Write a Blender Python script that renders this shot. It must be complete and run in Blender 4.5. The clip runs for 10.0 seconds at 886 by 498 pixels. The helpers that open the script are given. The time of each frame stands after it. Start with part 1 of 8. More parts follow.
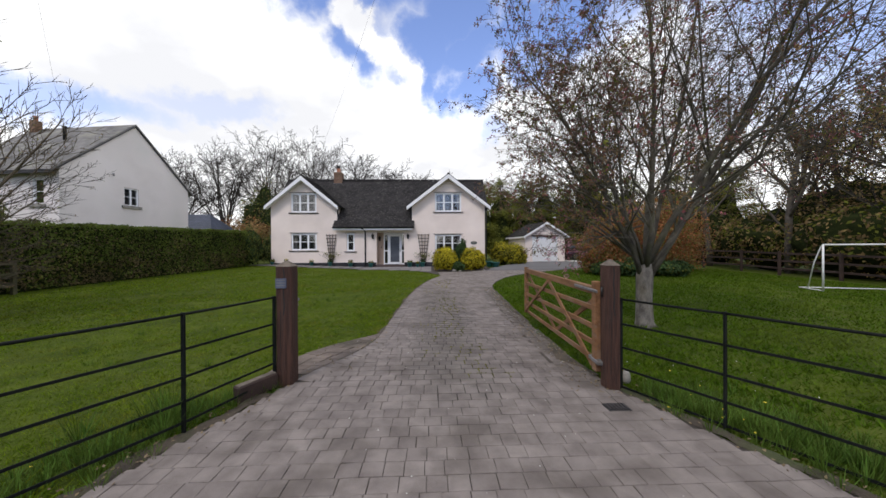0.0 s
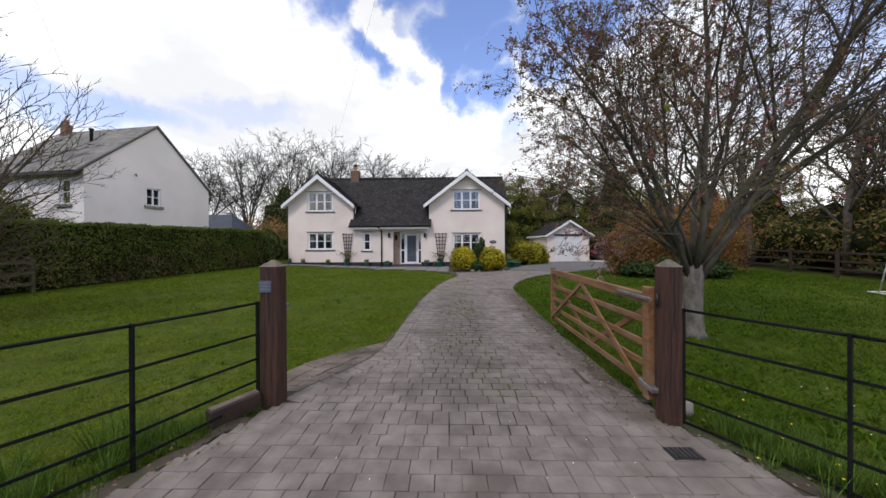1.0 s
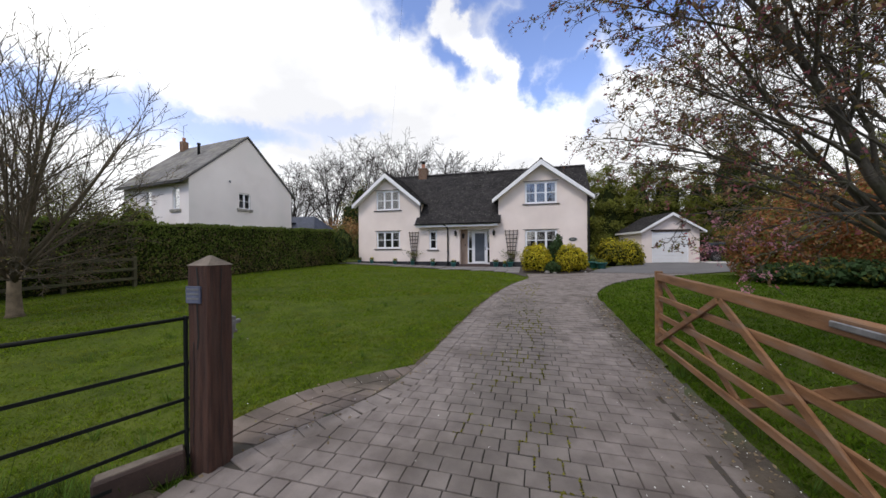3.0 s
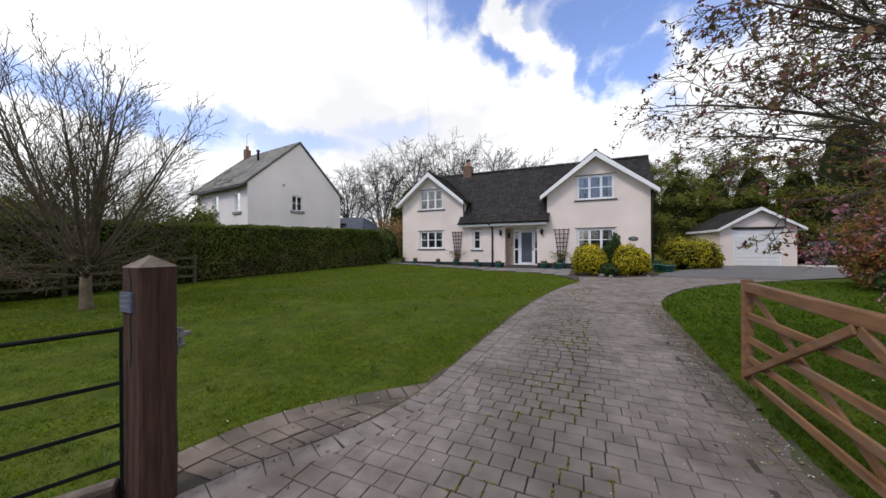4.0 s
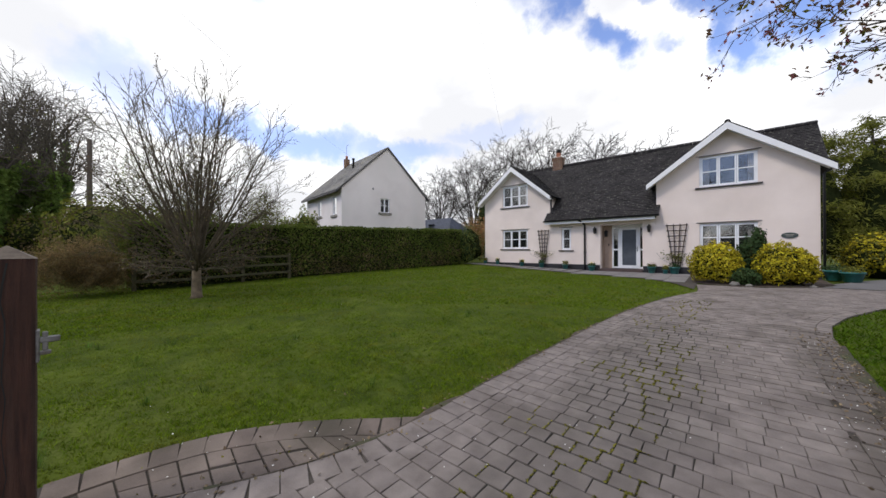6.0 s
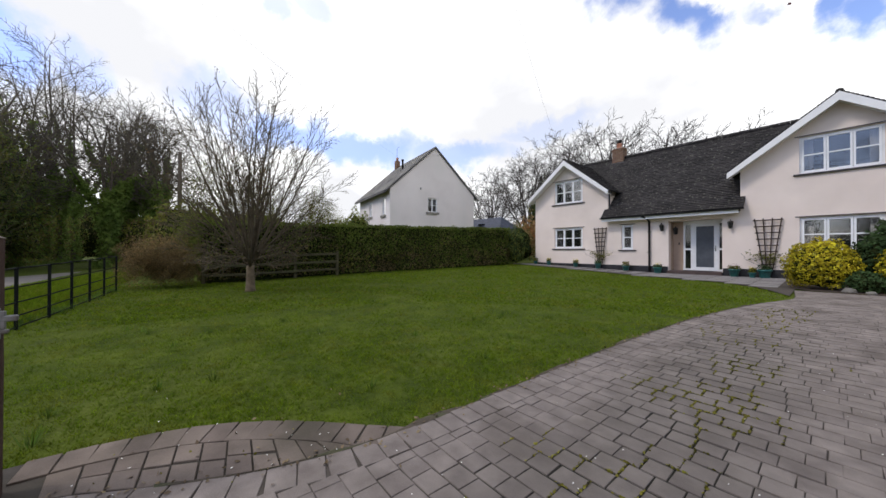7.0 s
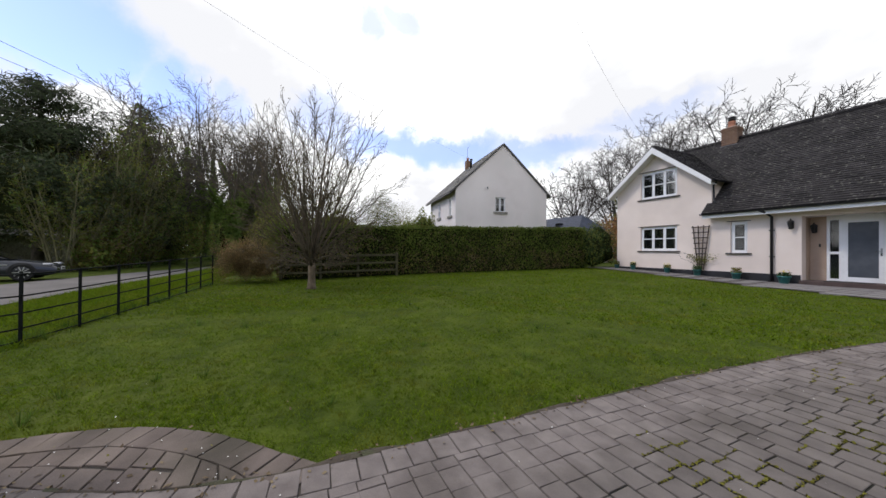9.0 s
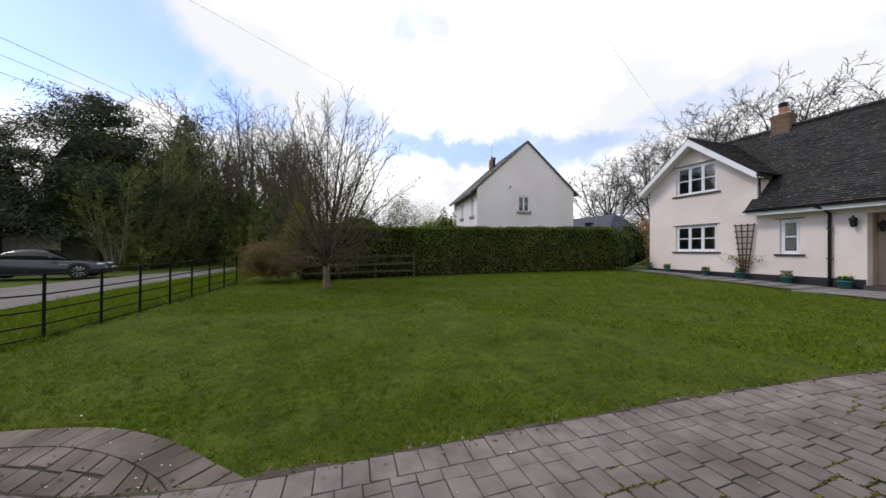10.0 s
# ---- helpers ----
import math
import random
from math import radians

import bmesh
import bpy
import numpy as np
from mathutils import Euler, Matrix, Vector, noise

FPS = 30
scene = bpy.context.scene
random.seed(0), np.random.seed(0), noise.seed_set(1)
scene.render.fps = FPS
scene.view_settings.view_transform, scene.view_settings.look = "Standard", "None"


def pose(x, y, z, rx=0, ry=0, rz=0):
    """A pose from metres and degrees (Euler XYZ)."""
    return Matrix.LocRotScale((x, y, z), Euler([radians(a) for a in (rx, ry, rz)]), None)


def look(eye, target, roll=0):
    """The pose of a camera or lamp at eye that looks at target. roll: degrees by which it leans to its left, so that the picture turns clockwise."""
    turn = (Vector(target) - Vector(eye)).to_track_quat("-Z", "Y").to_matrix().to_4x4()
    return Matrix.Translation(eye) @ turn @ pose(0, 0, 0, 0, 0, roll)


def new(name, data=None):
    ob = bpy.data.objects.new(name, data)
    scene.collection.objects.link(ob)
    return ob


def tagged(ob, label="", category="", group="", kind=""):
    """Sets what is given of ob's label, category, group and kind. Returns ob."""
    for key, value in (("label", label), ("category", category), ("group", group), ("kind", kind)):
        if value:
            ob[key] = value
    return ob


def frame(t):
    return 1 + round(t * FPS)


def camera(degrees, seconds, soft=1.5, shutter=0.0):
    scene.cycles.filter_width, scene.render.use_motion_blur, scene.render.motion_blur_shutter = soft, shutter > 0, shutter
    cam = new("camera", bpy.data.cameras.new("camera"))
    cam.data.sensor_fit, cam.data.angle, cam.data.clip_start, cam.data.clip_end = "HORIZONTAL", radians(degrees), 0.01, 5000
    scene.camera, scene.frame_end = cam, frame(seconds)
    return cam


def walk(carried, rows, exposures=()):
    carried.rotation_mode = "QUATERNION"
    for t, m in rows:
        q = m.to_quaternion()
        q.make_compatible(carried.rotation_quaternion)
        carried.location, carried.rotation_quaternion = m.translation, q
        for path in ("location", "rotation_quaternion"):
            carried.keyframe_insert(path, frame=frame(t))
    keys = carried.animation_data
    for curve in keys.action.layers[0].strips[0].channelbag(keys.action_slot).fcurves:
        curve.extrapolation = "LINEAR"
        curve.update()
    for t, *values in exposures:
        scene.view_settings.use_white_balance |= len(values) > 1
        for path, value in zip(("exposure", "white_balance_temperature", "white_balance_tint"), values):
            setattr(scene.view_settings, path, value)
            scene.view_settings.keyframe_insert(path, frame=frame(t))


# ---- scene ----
cam = camera(108.0, 10.0)
# seconds, eye, target, roll
PATH = [
    (0, (9.965, 9.386, 0.921), (10.039, 11.385, 0.915), -0.3),
    (0.5, (9.995, 9.701, 0.901), (10.017, 11.701, 0.896), -0.3),
    (1, (10.043, 10.035, 0.894), (10.0, 12.034, 0.887), -0.3),
    (1.5, (10.097, 10.38, 0.882), (9.967, 12.376, 0.873), -0.3),
    (2, (10.164, 10.742, 0.864), (9.923, 12.727, 0.857), -0.3),
    (2.5, (10.275, 11.109, 0.836), (9.904, 13.074, 0.83), -0.4),
    (4, (10.57, 12.176, 0.815), (9.765, 14.006, 0.813), -0.3),
    (4.5, (10.676, 12.481, 0.811), (9.727, 14.242, 0.811), -0.2),
    (5, (10.763, 12.783, 0.807), (9.692, 14.472, 0.809), -0.1),
    (5.5, (10.875, 13.093, 0.802), (9.684, 14.7, 0.805), -0.1),
    (7, (11.022, 14.005, 0.655), (9.472, 15.269, 0.669), 0.1),
    (7.5, (11.076, 14.292, 0.682), (9.427, 15.423, 0.694), 0.4),
    (8, (11.105, 14.59, 0.687), (9.386, 15.613, 0.7), 0.4),
    (8.5, (11.137, 14.87, 0.697), (9.364, 15.796, 0.711), 0.5),
    (9, (11.184, 15.153, 0.705), (9.362, 15.979, 0.719), 0.5),
    (9.5, (11.203, 15.446, 0.706), (9.342, 16.179, 0.722), 0.5),
    (10, (11.21, 15.761, 0.727), (9.318, 16.408, 0.742), 0.5),
]
walk(cam, [(t, look(eye, target, roll)) for t, eye, target, roll in PATH])

# ---- sky and light ----
world = bpy.data.worlds.new("sky")
scene.world = world
world.use_nodes = True
SUN_ELEVATION, SUN_AZIMUTH = 48.0, 205.0   # azimuth clockwise from +y


def build_sky():
    nt = world.node_tree
    nt.nodes.clear()
    N, L = nt.nodes.new, nt.links.new
    out, bg = N("ShaderNodeOutputWorld"), N("ShaderNodeBackground")
    L(bg.outputs[0], out.inputs[0])
    tc = N("ShaderNodeTexCoord")
    sky = N("ShaderNodeTexSky")
    sky.sky_type, sky.sun_disc = "NISHITA", False
    sky.sun_elevation, sky.sun_rotation = radians(SUN_ELEVATION), radians(SUN_AZIMUTH)
    sky.air_density, sky.dust_density, sky.ozone_density = 1.0, 0.3, 2.5

    def math_node(op, a, b=None, clamp=False):
        n = N("ShaderNodeMath")
        n.operation, n.use_clamp = op, clamp
        for i, v in enumerate((a, b)):
            if v is None:
                continue
            if isinstance(v, (int, float)):
                n.inputs[i].default_value = v
            else:
                L(v, n.inputs[i])
        return n.outputs[0]

    def noise_node(vec, scale, detail, rough=0.55):
        n = N("ShaderNodeTexNoise")
        n.inputs["Scale"].default_value, n.inputs["Detail"].default_value, n.inputs["Roughness"].default_value = scale, detail, rough
        L(vec, n.inputs["Vector"])
        return n

    # clouds are flattened towards the horizon, as a layer seen from below
    sep = N("ShaderNodeSeparateXYZ")
    L(tc.outputs["Generated"], sep.inputs[0])
    lift = math_node("ADD", math_node("MAXIMUM", sep.outputs[2], 0.0), 0.35)
    flat = N("ShaderNodeCombineXYZ")
    L(math_node("DIVIDE", sep.outputs[0], lift), flat.inputs[0])
    L(math_node("DIVIDE", sep.outputs[1], lift), flat.inputs[1])
    ragged = noise_node(tc.outputs["Generated"], 5.0, 7.0, 0.6)
    sub = N("ShaderNodeVectorMath")
    sub.operation = "SUBTRACT"
    L(ragged.outputs["Color"], sub.inputs[0])
    sub.inputs[1].default_value = (0.5, 0.5, 0.5)
    mul = N("ShaderNodeVectorMath")
    mul.operation = "SCALE"
    L(sub.outputs[0], mul.inputs[0])
    mul.inputs["Scale"].default_value = 0.26
    add = N("ShaderNodeVectorMath")
    add.operation = "ADD"
    L(tc.outputs["Generated"], add.inputs[0])
    L(mul.outputs[0], add.inputs[1])

    def blob(az, el, size, weight, flatness=1.0):
        a, e = radians(az), radians(el)
        away, squeeze, d = N("ShaderNodeVectorMath"), N("ShaderNodeVectorMath"), N("ShaderNodeVectorMath")
        away.operation, squeeze.operation, d.operation = "SUBTRACT", "MULTIPLY", "LENGTH"
        L(add.outputs[0], away.inputs[0])
        away.inputs[1].default_value = (math.sin(a) * math.cos(e), math.cos(a) * math.cos(e), math.sin(e))
        L(away.outputs[0], squeeze.inputs[0])
        squeeze.inputs[1].default_value = (1.0, 1.0, flatness)
        L(squeeze.outputs[0], d.inputs[0])
        r = N("ShaderNodeMapRange")
        r.interpolation_type = "SMOOTHSTEP"
        r.inputs["From Min"].default_value, r.inputs["From Max"].default_value = size * 1.35, size * 0.5
        r.inputs["To Min"].default_value, r.inputs["To Max"].default_value = 0.0, weight
        L(d.outputs["Value"], r.inputs["Value"])
        return r.outputs[0]

    # gaps of blue between the clouds, all round the sky
    gaps = None
    for gap in GAPS:
        b = blob(*gap)
        gaps = b if gaps is None else math_node("MAXIMUM", gaps, b)
    for az, el, size, weight in PUFFS:
        gaps = math_node("SUBTRACT", gaps, blob(az, el, size, weight), True)
    cover = math_node("SUBTRACT", 1.0, gaps, True)

    shade = noise_node(flat.outputs[0], 1.3, 6.0, 0.5)
    ramp = N("ShaderNodeValToRGB")
    ramp.color_ramp.elements[0].position, ramp.color_ramp.elements[1].position = 0.42, 0.60
    ramp.color_ramp.elements[0].color, ramp.color_ramp.elements[1].color = (0.64, 0.645, 0.67, 1), (1.0, 1.0, 1.0, 1)
    L(shade.outputs["Fac"], ramp.inputs["Fac"])
    cloud = N("ShaderNodeVectorMath")
    cloud.operation = "SCALE"
    L(ramp.outputs[0], cloud.inputs[0])
    cloud.inputs["Scale"].default_value = CLOUD / SKY
    clean = N("ShaderNodeVectorMath")     # bright clear spring air
    clean.operation = "MULTIPLY"
    L(sky.outputs[0], clean.inputs[0])
    clean.inputs[1].default_value = (1.72, 1.56, 1.78)
    mix = N("ShaderNodeMix")
    mix.data_type = "RGBA"
    L(cover, mix.inputs["Factor"])
    L(clean.outputs[0], mix.inputs["A"])
    L(cloud.outputs[0], mix.inputs["B"])
    L(mix.outputs["Result"], bg.inputs["Color"])
    bg.inputs["Strength"].default_value = SKY


SKY, CLOUD = 0.15, 1.45
GAPS = [(-19.5, 37, 0.085, 1.0), (-13, 31, 0.07, 1.0), (-5, 28, 0.05, 0.95), (1.5, 26.5, 0.06, 1.0), (5, 25, 0.06, 1.0), (10, 25.5, 0.07, 1.0), (1, 32, 0.10, 1.0), (8, 31, 0.10, 1.0), (5, 38, 0.13, 1.0), (-8, 41, 0.15, 1.0),
        (-23, 46, 0.16, 1.0), (8, 46, 0.2, 1.0), (26, 40, 0.2, 0.95), (12, 19, 0.04, 0.5), (15, 33, 0.10, 1.0), (23, 34, 0.12, 1.0), (32, 40, 0.16, 1.0), (18, 28, 0.06, 0.9), (42, 34, 0.1, 0.8),
        # the pale strip low over the neighbouring house
        (-70, 17.2, 0.24, 0.85, 5.0), (-50, 17.0, 0.20, 0.7, 5.0), (-33, 19.5, 0.13, 0.35, 4.0), (-84, 20.0, 0.10, 0.45, 2.0),
        (-78, 33, 0.055, 0.5, 1.3), (-73, 35.5, 0.06, 0.45, 1.6),
        (-126, 22, 0.15, 0.95), (-116, 23, 0.12, 0.95), (-107, 21, 0.09, 0.9), (-120, 28, 0.12, 0.95), (-145, 26, 0.25, 0.85), (-99, 22, 0.05, 0.5),
        (180, 14, 0.24, 0.85), (160, 20, 0.2, 0.8), (60, 30, 0.3, 0.8), (150, 40, 0.35, 0.8), (-160, 55, 0.3, 0.8)]
PUFFS = [(-14.5, 35.5, 0.045, 1.0), (-11, 33.5, 0.05, 1.0), (-8, 31.5, 0.045, 0.95), (-5.5, 29, 0.04, 0.9), (-3, 27, 0.045, 0.95), (-123, 12.5, 0.07, 0.9), (-112, 15, 0.05, 0.8)]
build_sky()

lamp = bpy.data.lights.new("sun", "SUN")
lamp.energy, lamp.angle, lamp.color = 1.4, radians(12), (1.0, 0.93, 0.83)
sun = new("sun", lamp)
sa, se = radians(SUN_AZIMUTH), radians(SUN_ELEVATION)
sun.matrix_world = look((10 + 60 * math.sin(sa) * math.cos(se), 15 + 60 * math.cos(sa) * math.cos(se), 60 * math.sin(se)), (10, 15, 0))
scene.view_settings.exposure = 0.0

# ---- materials ----
def surface(name, dark, light, scale=6.0, fine=60.0, rough=0.8, bump=0.3, metallic=0.0, stain=None, stain_scale=0.8, stain_amount=0.5,
            per_object=0.0, per_island=0.0, spec=0.4, stretch=(1, 1, 1), translucent=0.0, depth=0.01, placed=False, dirt=None, stain_at=(0.5, 0.68)):
    """Two colours mixed by a coarse and a fine noise, with stains, relief and a little change from piece to piece."""
    m = bpy.data.materials.new(name)
    m.use_nodes = True
    nt = m.node_tree
    N, L = nt.nodes.new, nt.links.new
    bsdf = nt.nodes["Principled BSDF"]
    tc, mp = N("ShaderNodeTexCoord"), N("ShaderNodeMapping")
    mp.inputs["Scale"].default_value = stretch
    where = N("ShaderNodeNewGeometry").outputs["Position"] if placed else tc.outputs["Object"]
    L(where, mp.inputs["Vector"])

    def noise_tex(s, d):
        n = N("ShaderNodeTexNoise")
        n.inputs["Scale"].default_value, n.inputs["Detail"].default_value = s, d
        L(mp.outputs[0], n.inputs["Vector"])
        return n.outputs["Fac"]

    def mixed(fac, a, b, kind="MIX"):
        n = N("ShaderNodeMix")
        n.data_type, n.blend_type = "RGBA", kind
        for socket, v in (("Factor", fac), ("A", a), ("B", b)):
            if isinstance(v, (int, float)):
                n.inputs[socket].default_value = v
            elif isinstance(v, tuple):
                n.inputs[socket].default_value = (*v[:3], 1)
            else:
                L(v, n.inputs[socket])
        return n.outputs["Result"]

    def spread(v, lo, hi, to=(0.0, 1.0)):
        r = N("ShaderNodeMapRange")
        r.inputs["From Min"].default_value, r.inputs["From Max"].default_value = lo, hi
        r.inputs["To Min"].default_value, r.inputs["To Max"].default_value = to
        L(v, r.inputs["Value"])
        return r.outputs[0]

    coarse, grain = noise_tex(scale, 4.0), noise_tex(fine, 3.0)
    both = N("ShaderNodeMath")
    both.operation = "MULTIPLY_ADD"
    L(grain, both.inputs[0])
    both.inputs[1].default_value = 0.45
    L(spread(coarse, 0.3, 0.7, (0.0, 0.6)), both.inputs[2])
    colour = mixed(spread(both.outputs[0], 0.2, 0.8), dark, light)
    if stain:
        colour = mixed(spread(noise_tex(stain_scale, 5.0), *stain_at, (0.0, stain_amount)), colour, stain)
    for line, half, tint, much in dirt or ():
        # strips of old dirt along the drive: middle line, half width, colour, amount
        sx = N("ShaderNodeSeparateXYZ")
        L(where, sx.inputs[0])
        wob = N("ShaderNodeMath")
        wob.operation = "MULTIPLY_ADD"
        L(noise_tex(1.7, 5.0), wob.inputs[0])
        wob.inputs[1].default_value = 0.9
        L(sx.outputs[0], wob.inputs[2])
        away = N("ShaderNodeMath")
        away.operation = "SUBTRACT"
        L(wob.outputs[0], away.inputs[0])
        away.inputs[1].default_value = line + 0.45
        far = N("ShaderNodeMath")
        far.operation = "ABSOLUTE"
        L(away.outputs[0], far.inputs[0])
        begin = N("ShaderNodeMath")
        begin.operation = "MULTIPLY"
        L(spread(far.outputs[0], half, half * 0.4, (0.0, much)), begin.inputs[0])
        ends = N("ShaderNodeMath")
        ends.operation = "MULTIPLY"
        L(spread(sx.outputs[1], 12.0, 13.6), ends.inputs[0])
        L(spread(sx.outputs[1], 21.5, 19.0), ends.inputs[1])
        L(ends.outputs[0], begin.inputs[1])
        colour = mixed(begin.outputs[0], colour, tint)
    for amount, socket in ((per_object, "Random"), (per_island, "Random Per Island")):
        if amount:
            info = N("ShaderNodeObjectInfo") if socket == "Random" else N("ShaderNodeNewGeometry")
            hsv = N("ShaderNodeHueSaturation")
            L(spread(info.outputs[socket], 0, 1, (1 - amount, 1 + amount)), hsv.inputs["Value"])
            L(spread(info.outputs[socket], 0, 1, (0.5 - amount * 0.03, 0.5 + amount * 0.03)), hsv.inputs["Hue"])
            L(colour, hsv.inputs["Color"])
            colour = hsv.outputs[0]
    L(colour, bsdf.inputs["Base Color"])
    bsdf.inputs["Metallic"].default_value = metallic
    bsdf.inputs["Specular IOR Level"].default_value = spec
    L(spread(coarse, 0.3, 0.7, (max(0.05, rough - 0.08), min(1.0, rough + 0.08))), bsdf.inputs["Roughness"])
    if bump:
        b = N("ShaderNodeBump")
        b.inputs["Strength"].default_value, b.inputs["Distance"].default_value = bump, depth
        L(both.outputs[0], b.inputs["Height"])
        L(b.outputs[0], bsdf.inputs["Normal"])
    if translucent:
        t, mx = N("ShaderNodeBsdfTranslucent"), N("ShaderNodeMixShader")
        L(colour, t.inputs["Color"])
        mx.inputs[0].default_value = translucent
        L(bsdf.outputs[0], mx.inputs[1])
        L(t.outputs[0], mx.inputs[2])
        L(mx.outputs[0], nt.nodes["Material Output"].inputs[0])
    return m


def glass_material(name, tint=(0.02, 0.025, 0.03), clear=0.75, rough=0.02):
    """A pane: it mirrors by Fresnel and lets the rest through, a little tinted."""
    m = bpy.data.materials.new(name)
    m.use_nodes = True
    nt = m.node_tree
    N, L = nt.nodes.new, nt.links.new
    nt.nodes.remove(nt.nodes["Principled BSDF"])
    out = nt.nodes["Material Output"]
    clear_node, gloss, dull = N("ShaderNodeBsdfTransparent"), N("ShaderNodeBsdfGlossy"), N("ShaderNodeBsdfDiffuse")
    gloss.inputs["Roughness"].default_value = rough
    dull.inputs["Color"].default_value = (*tint, 1)
    body, mx, fr = N("ShaderNodeMixShader"), N("ShaderNodeMixShader"), N("ShaderNodeFresnel")
    body.inputs[0].default_value = 1 - clear
    fr.inputs["IOR"].default_value = 1.9     # two panes mirror about twice as much as one
    wav, bmp = N("ShaderNodeTexNoise"), N("ShaderNodeBump")
    wav.inputs["Scale"].default_value = 2.2
    bmp.inputs["Strength"].default_value, bmp.inputs["Distance"].default_value = 0.12, 0.02
    L(wav.outputs["Fac"], bmp.inputs["Height"])
    L(bmp.outputs[0], gloss.inputs["Normal"])
    L(clear_node.outputs[0], body.inputs[1])
    L(dull.outputs[0], body.inputs[2])
    L(fr.outputs[0], mx.inputs[0])
    L(body.outputs[0], mx.inputs[1])
    L(gloss.outputs[0], mx.inputs[2])
    L(mx.outputs[0], out.inputs[0])
    return m


RENDER = surface("cream_render", (0.735, 0.63, 0.56), (0.83, 0.725, 0.65), 0.9, 90, 0.9, 0.25, stain=(0.60, 0.52, 0.46), stain_scale=0.5, stain_amount=0.35, depth=0.006)
NEIGHBOUR_RENDER = surface("white_render", (0.72, 0.665, 0.635), (0.82, 0.765, 0.735), 0.7, 70, 0.9, 0.25, stain=(0.52, 0.51, 0.47), stain_scale=0.35, stain_amount=0.5, depth=0.006)
PORCH_TAN = surface("tan_porch_paint", (0.40, 0.29, 0.215), (0.50, 0.375, 0.285), 1.5, 80, 0.85, 0.2)
STEP = surface("dark_tiled_step", (0.045, 0.030, 0.027), (0.10, 0.068, 0.060), 3, 60, 0.7, 0.3)
PLINTH = surface("black_plinth_paint", (0.012, 0.012, 0.014), (0.03, 0.03, 0.034), 3, 60, 0.6, 0.2)
WHITE = surface("white_painted_wood", (0.74, 0.74, 0.73), (0.84, 0.84, 0.83), 2, 50, 0.45, 0.08, stain=(0.58, 0.57, 0.53), stain_scale=2.0, stain_amount=0.25)
UPVC = surface("white_frame", (0.78, 0.79, 0.80), (0.86, 0.87, 0.88), 2, 40, 0.3, 0.03)
SILL = surface("dark_sill_paint", (0.025, 0.024, 0.026), (0.055, 0.05, 0.05), 4, 60, 0.55, 0.15)
TILE = surface("dark_roof_tile", (0.0165, 0.0152, 0.0155), (0.042, 0.0385, 0.0385), 1.6, 30, 0.85, 0.6, stain=(0.17, 0.165, 0.14), stain_scale=12.0, stain_amount=0.6, stain_at=(0.605, 0.66), per_island=0.25, depth=0.02, spec=0.2)
SLATE = surface("grey_slate", (0.11, 0.105, 0.10), (0.21, 0.20, 0.19), 1.2, 24, 0.8, 0.5, stain=(0.26, 0.25, 0.19), stain_scale=1.4, stain_amount=0.5, per_island=0.2, depth=0.02)
BLUE_SLATE = surface("blue_slate", (0.030, 0.036, 0.055), (0.060, 0.070, 0.100), 1.5, 24, 0.7, 0.4, per_island=0.15)
BRICK = surface("weathered_brown_brick", (0.12, 0.066, 0.040), (0.21, 0.125, 0.078), 9, 50, 0.9, 0.4, stain=(0.14, 0.10, 0.08), stain_scale=3, stain_amount=0.5, per_object=0.2)
MORTAR = surface("mortar", (0.26, 0.23, 0.20), (0.36, 0.33, 0.29), 20, 90, 0.95, 0.4)
TERRACOTTA = surface("terracotta", (0.30, 0.12, 0.07), (0.42, 0.19, 0.12), 8, 50, 0.8, 0.2)
LEAD = surface("lead_flashing", (0.16, 0.165, 0.17), (0.27, 0.275, 0.28), 5, 30, 0.55, 0.2, metallic=0.4)
GUTTER = surface("black_gutter_plastic", (0.012, 0.012, 0.013), (0.022, 0.022, 0.024), 4, 40, 0.4, 0.05)
IRON = surface("black_iron", (0.010, 0.010, 0.011), (0.022, 0.021, 0.021), 12, 80, 0.55, 0.3, stain=(0.05, 0.03, 0.02), stain_scale=7, stain_amount=0.3)
RAIL_PAINT = surface("black_green_rail_paint", (0.004, 0.005, 0.005), (0.010, 0.012, 0.011), 9, 70, 0.75, 0.25, stain=(0.03, 0.028, 0.02), stain_scale=5, stain_amount=0.2, spec=0.15)
GALVANISED = surface("galvanised_steel", (0.15, 0.15, 0.155), (0.29, 0.29, 0.295), 14, 60, 0.55, 0.25, metallic=0.6, stain=(0.12, 0.075, 0.045), stain_scale=9, stain_amount=0.5)
OLD_POST = surface("weathered_brown_post_wood", (0.032, 0.0145, 0.0105), (0.094, 0.044, 0.030), 5, 70, 0.85, 0.8, stain=(0.10, 0.07, 0.055), stain_scale=3.0, stain_amount=0.25, stretch=(9, 9, 0.7), depth=0.02)
POST_TOP = surface("grey_end_grain", (0.09, 0.07, 0.055), (0.18, 0.15, 0.12), 12, 80, 0.9, 0.6)
GATE_WOOD = surface("orange_stained_gate_wood", (0.130, 0.058, 0.022), (0.265, 0.135, 0.062), 3, 60, 0.75, 0.5, stain=(0.22, 0.16, 0.12), stain_scale=2.5, stain_amount=0.5, stretch=(6, 1, 6), depth=0.008)
DARK_WOOD = surface("dark_trellis_wood", (0.022, 0.013, 0.010), (0.055, 0.034, 0.027), 5, 60, 0.8, 0.4)
FENCE_WOOD = surface("mossy_fence_wood", (0.040, 0.036, 0.018), (0.098, 0.088, 0.046), 4, 50, 0.9, 0.6, stain=(0.07, 0.085, 0.03), stain_scale=2, stain_amount=0.5, stretch=(1, 1, 4))
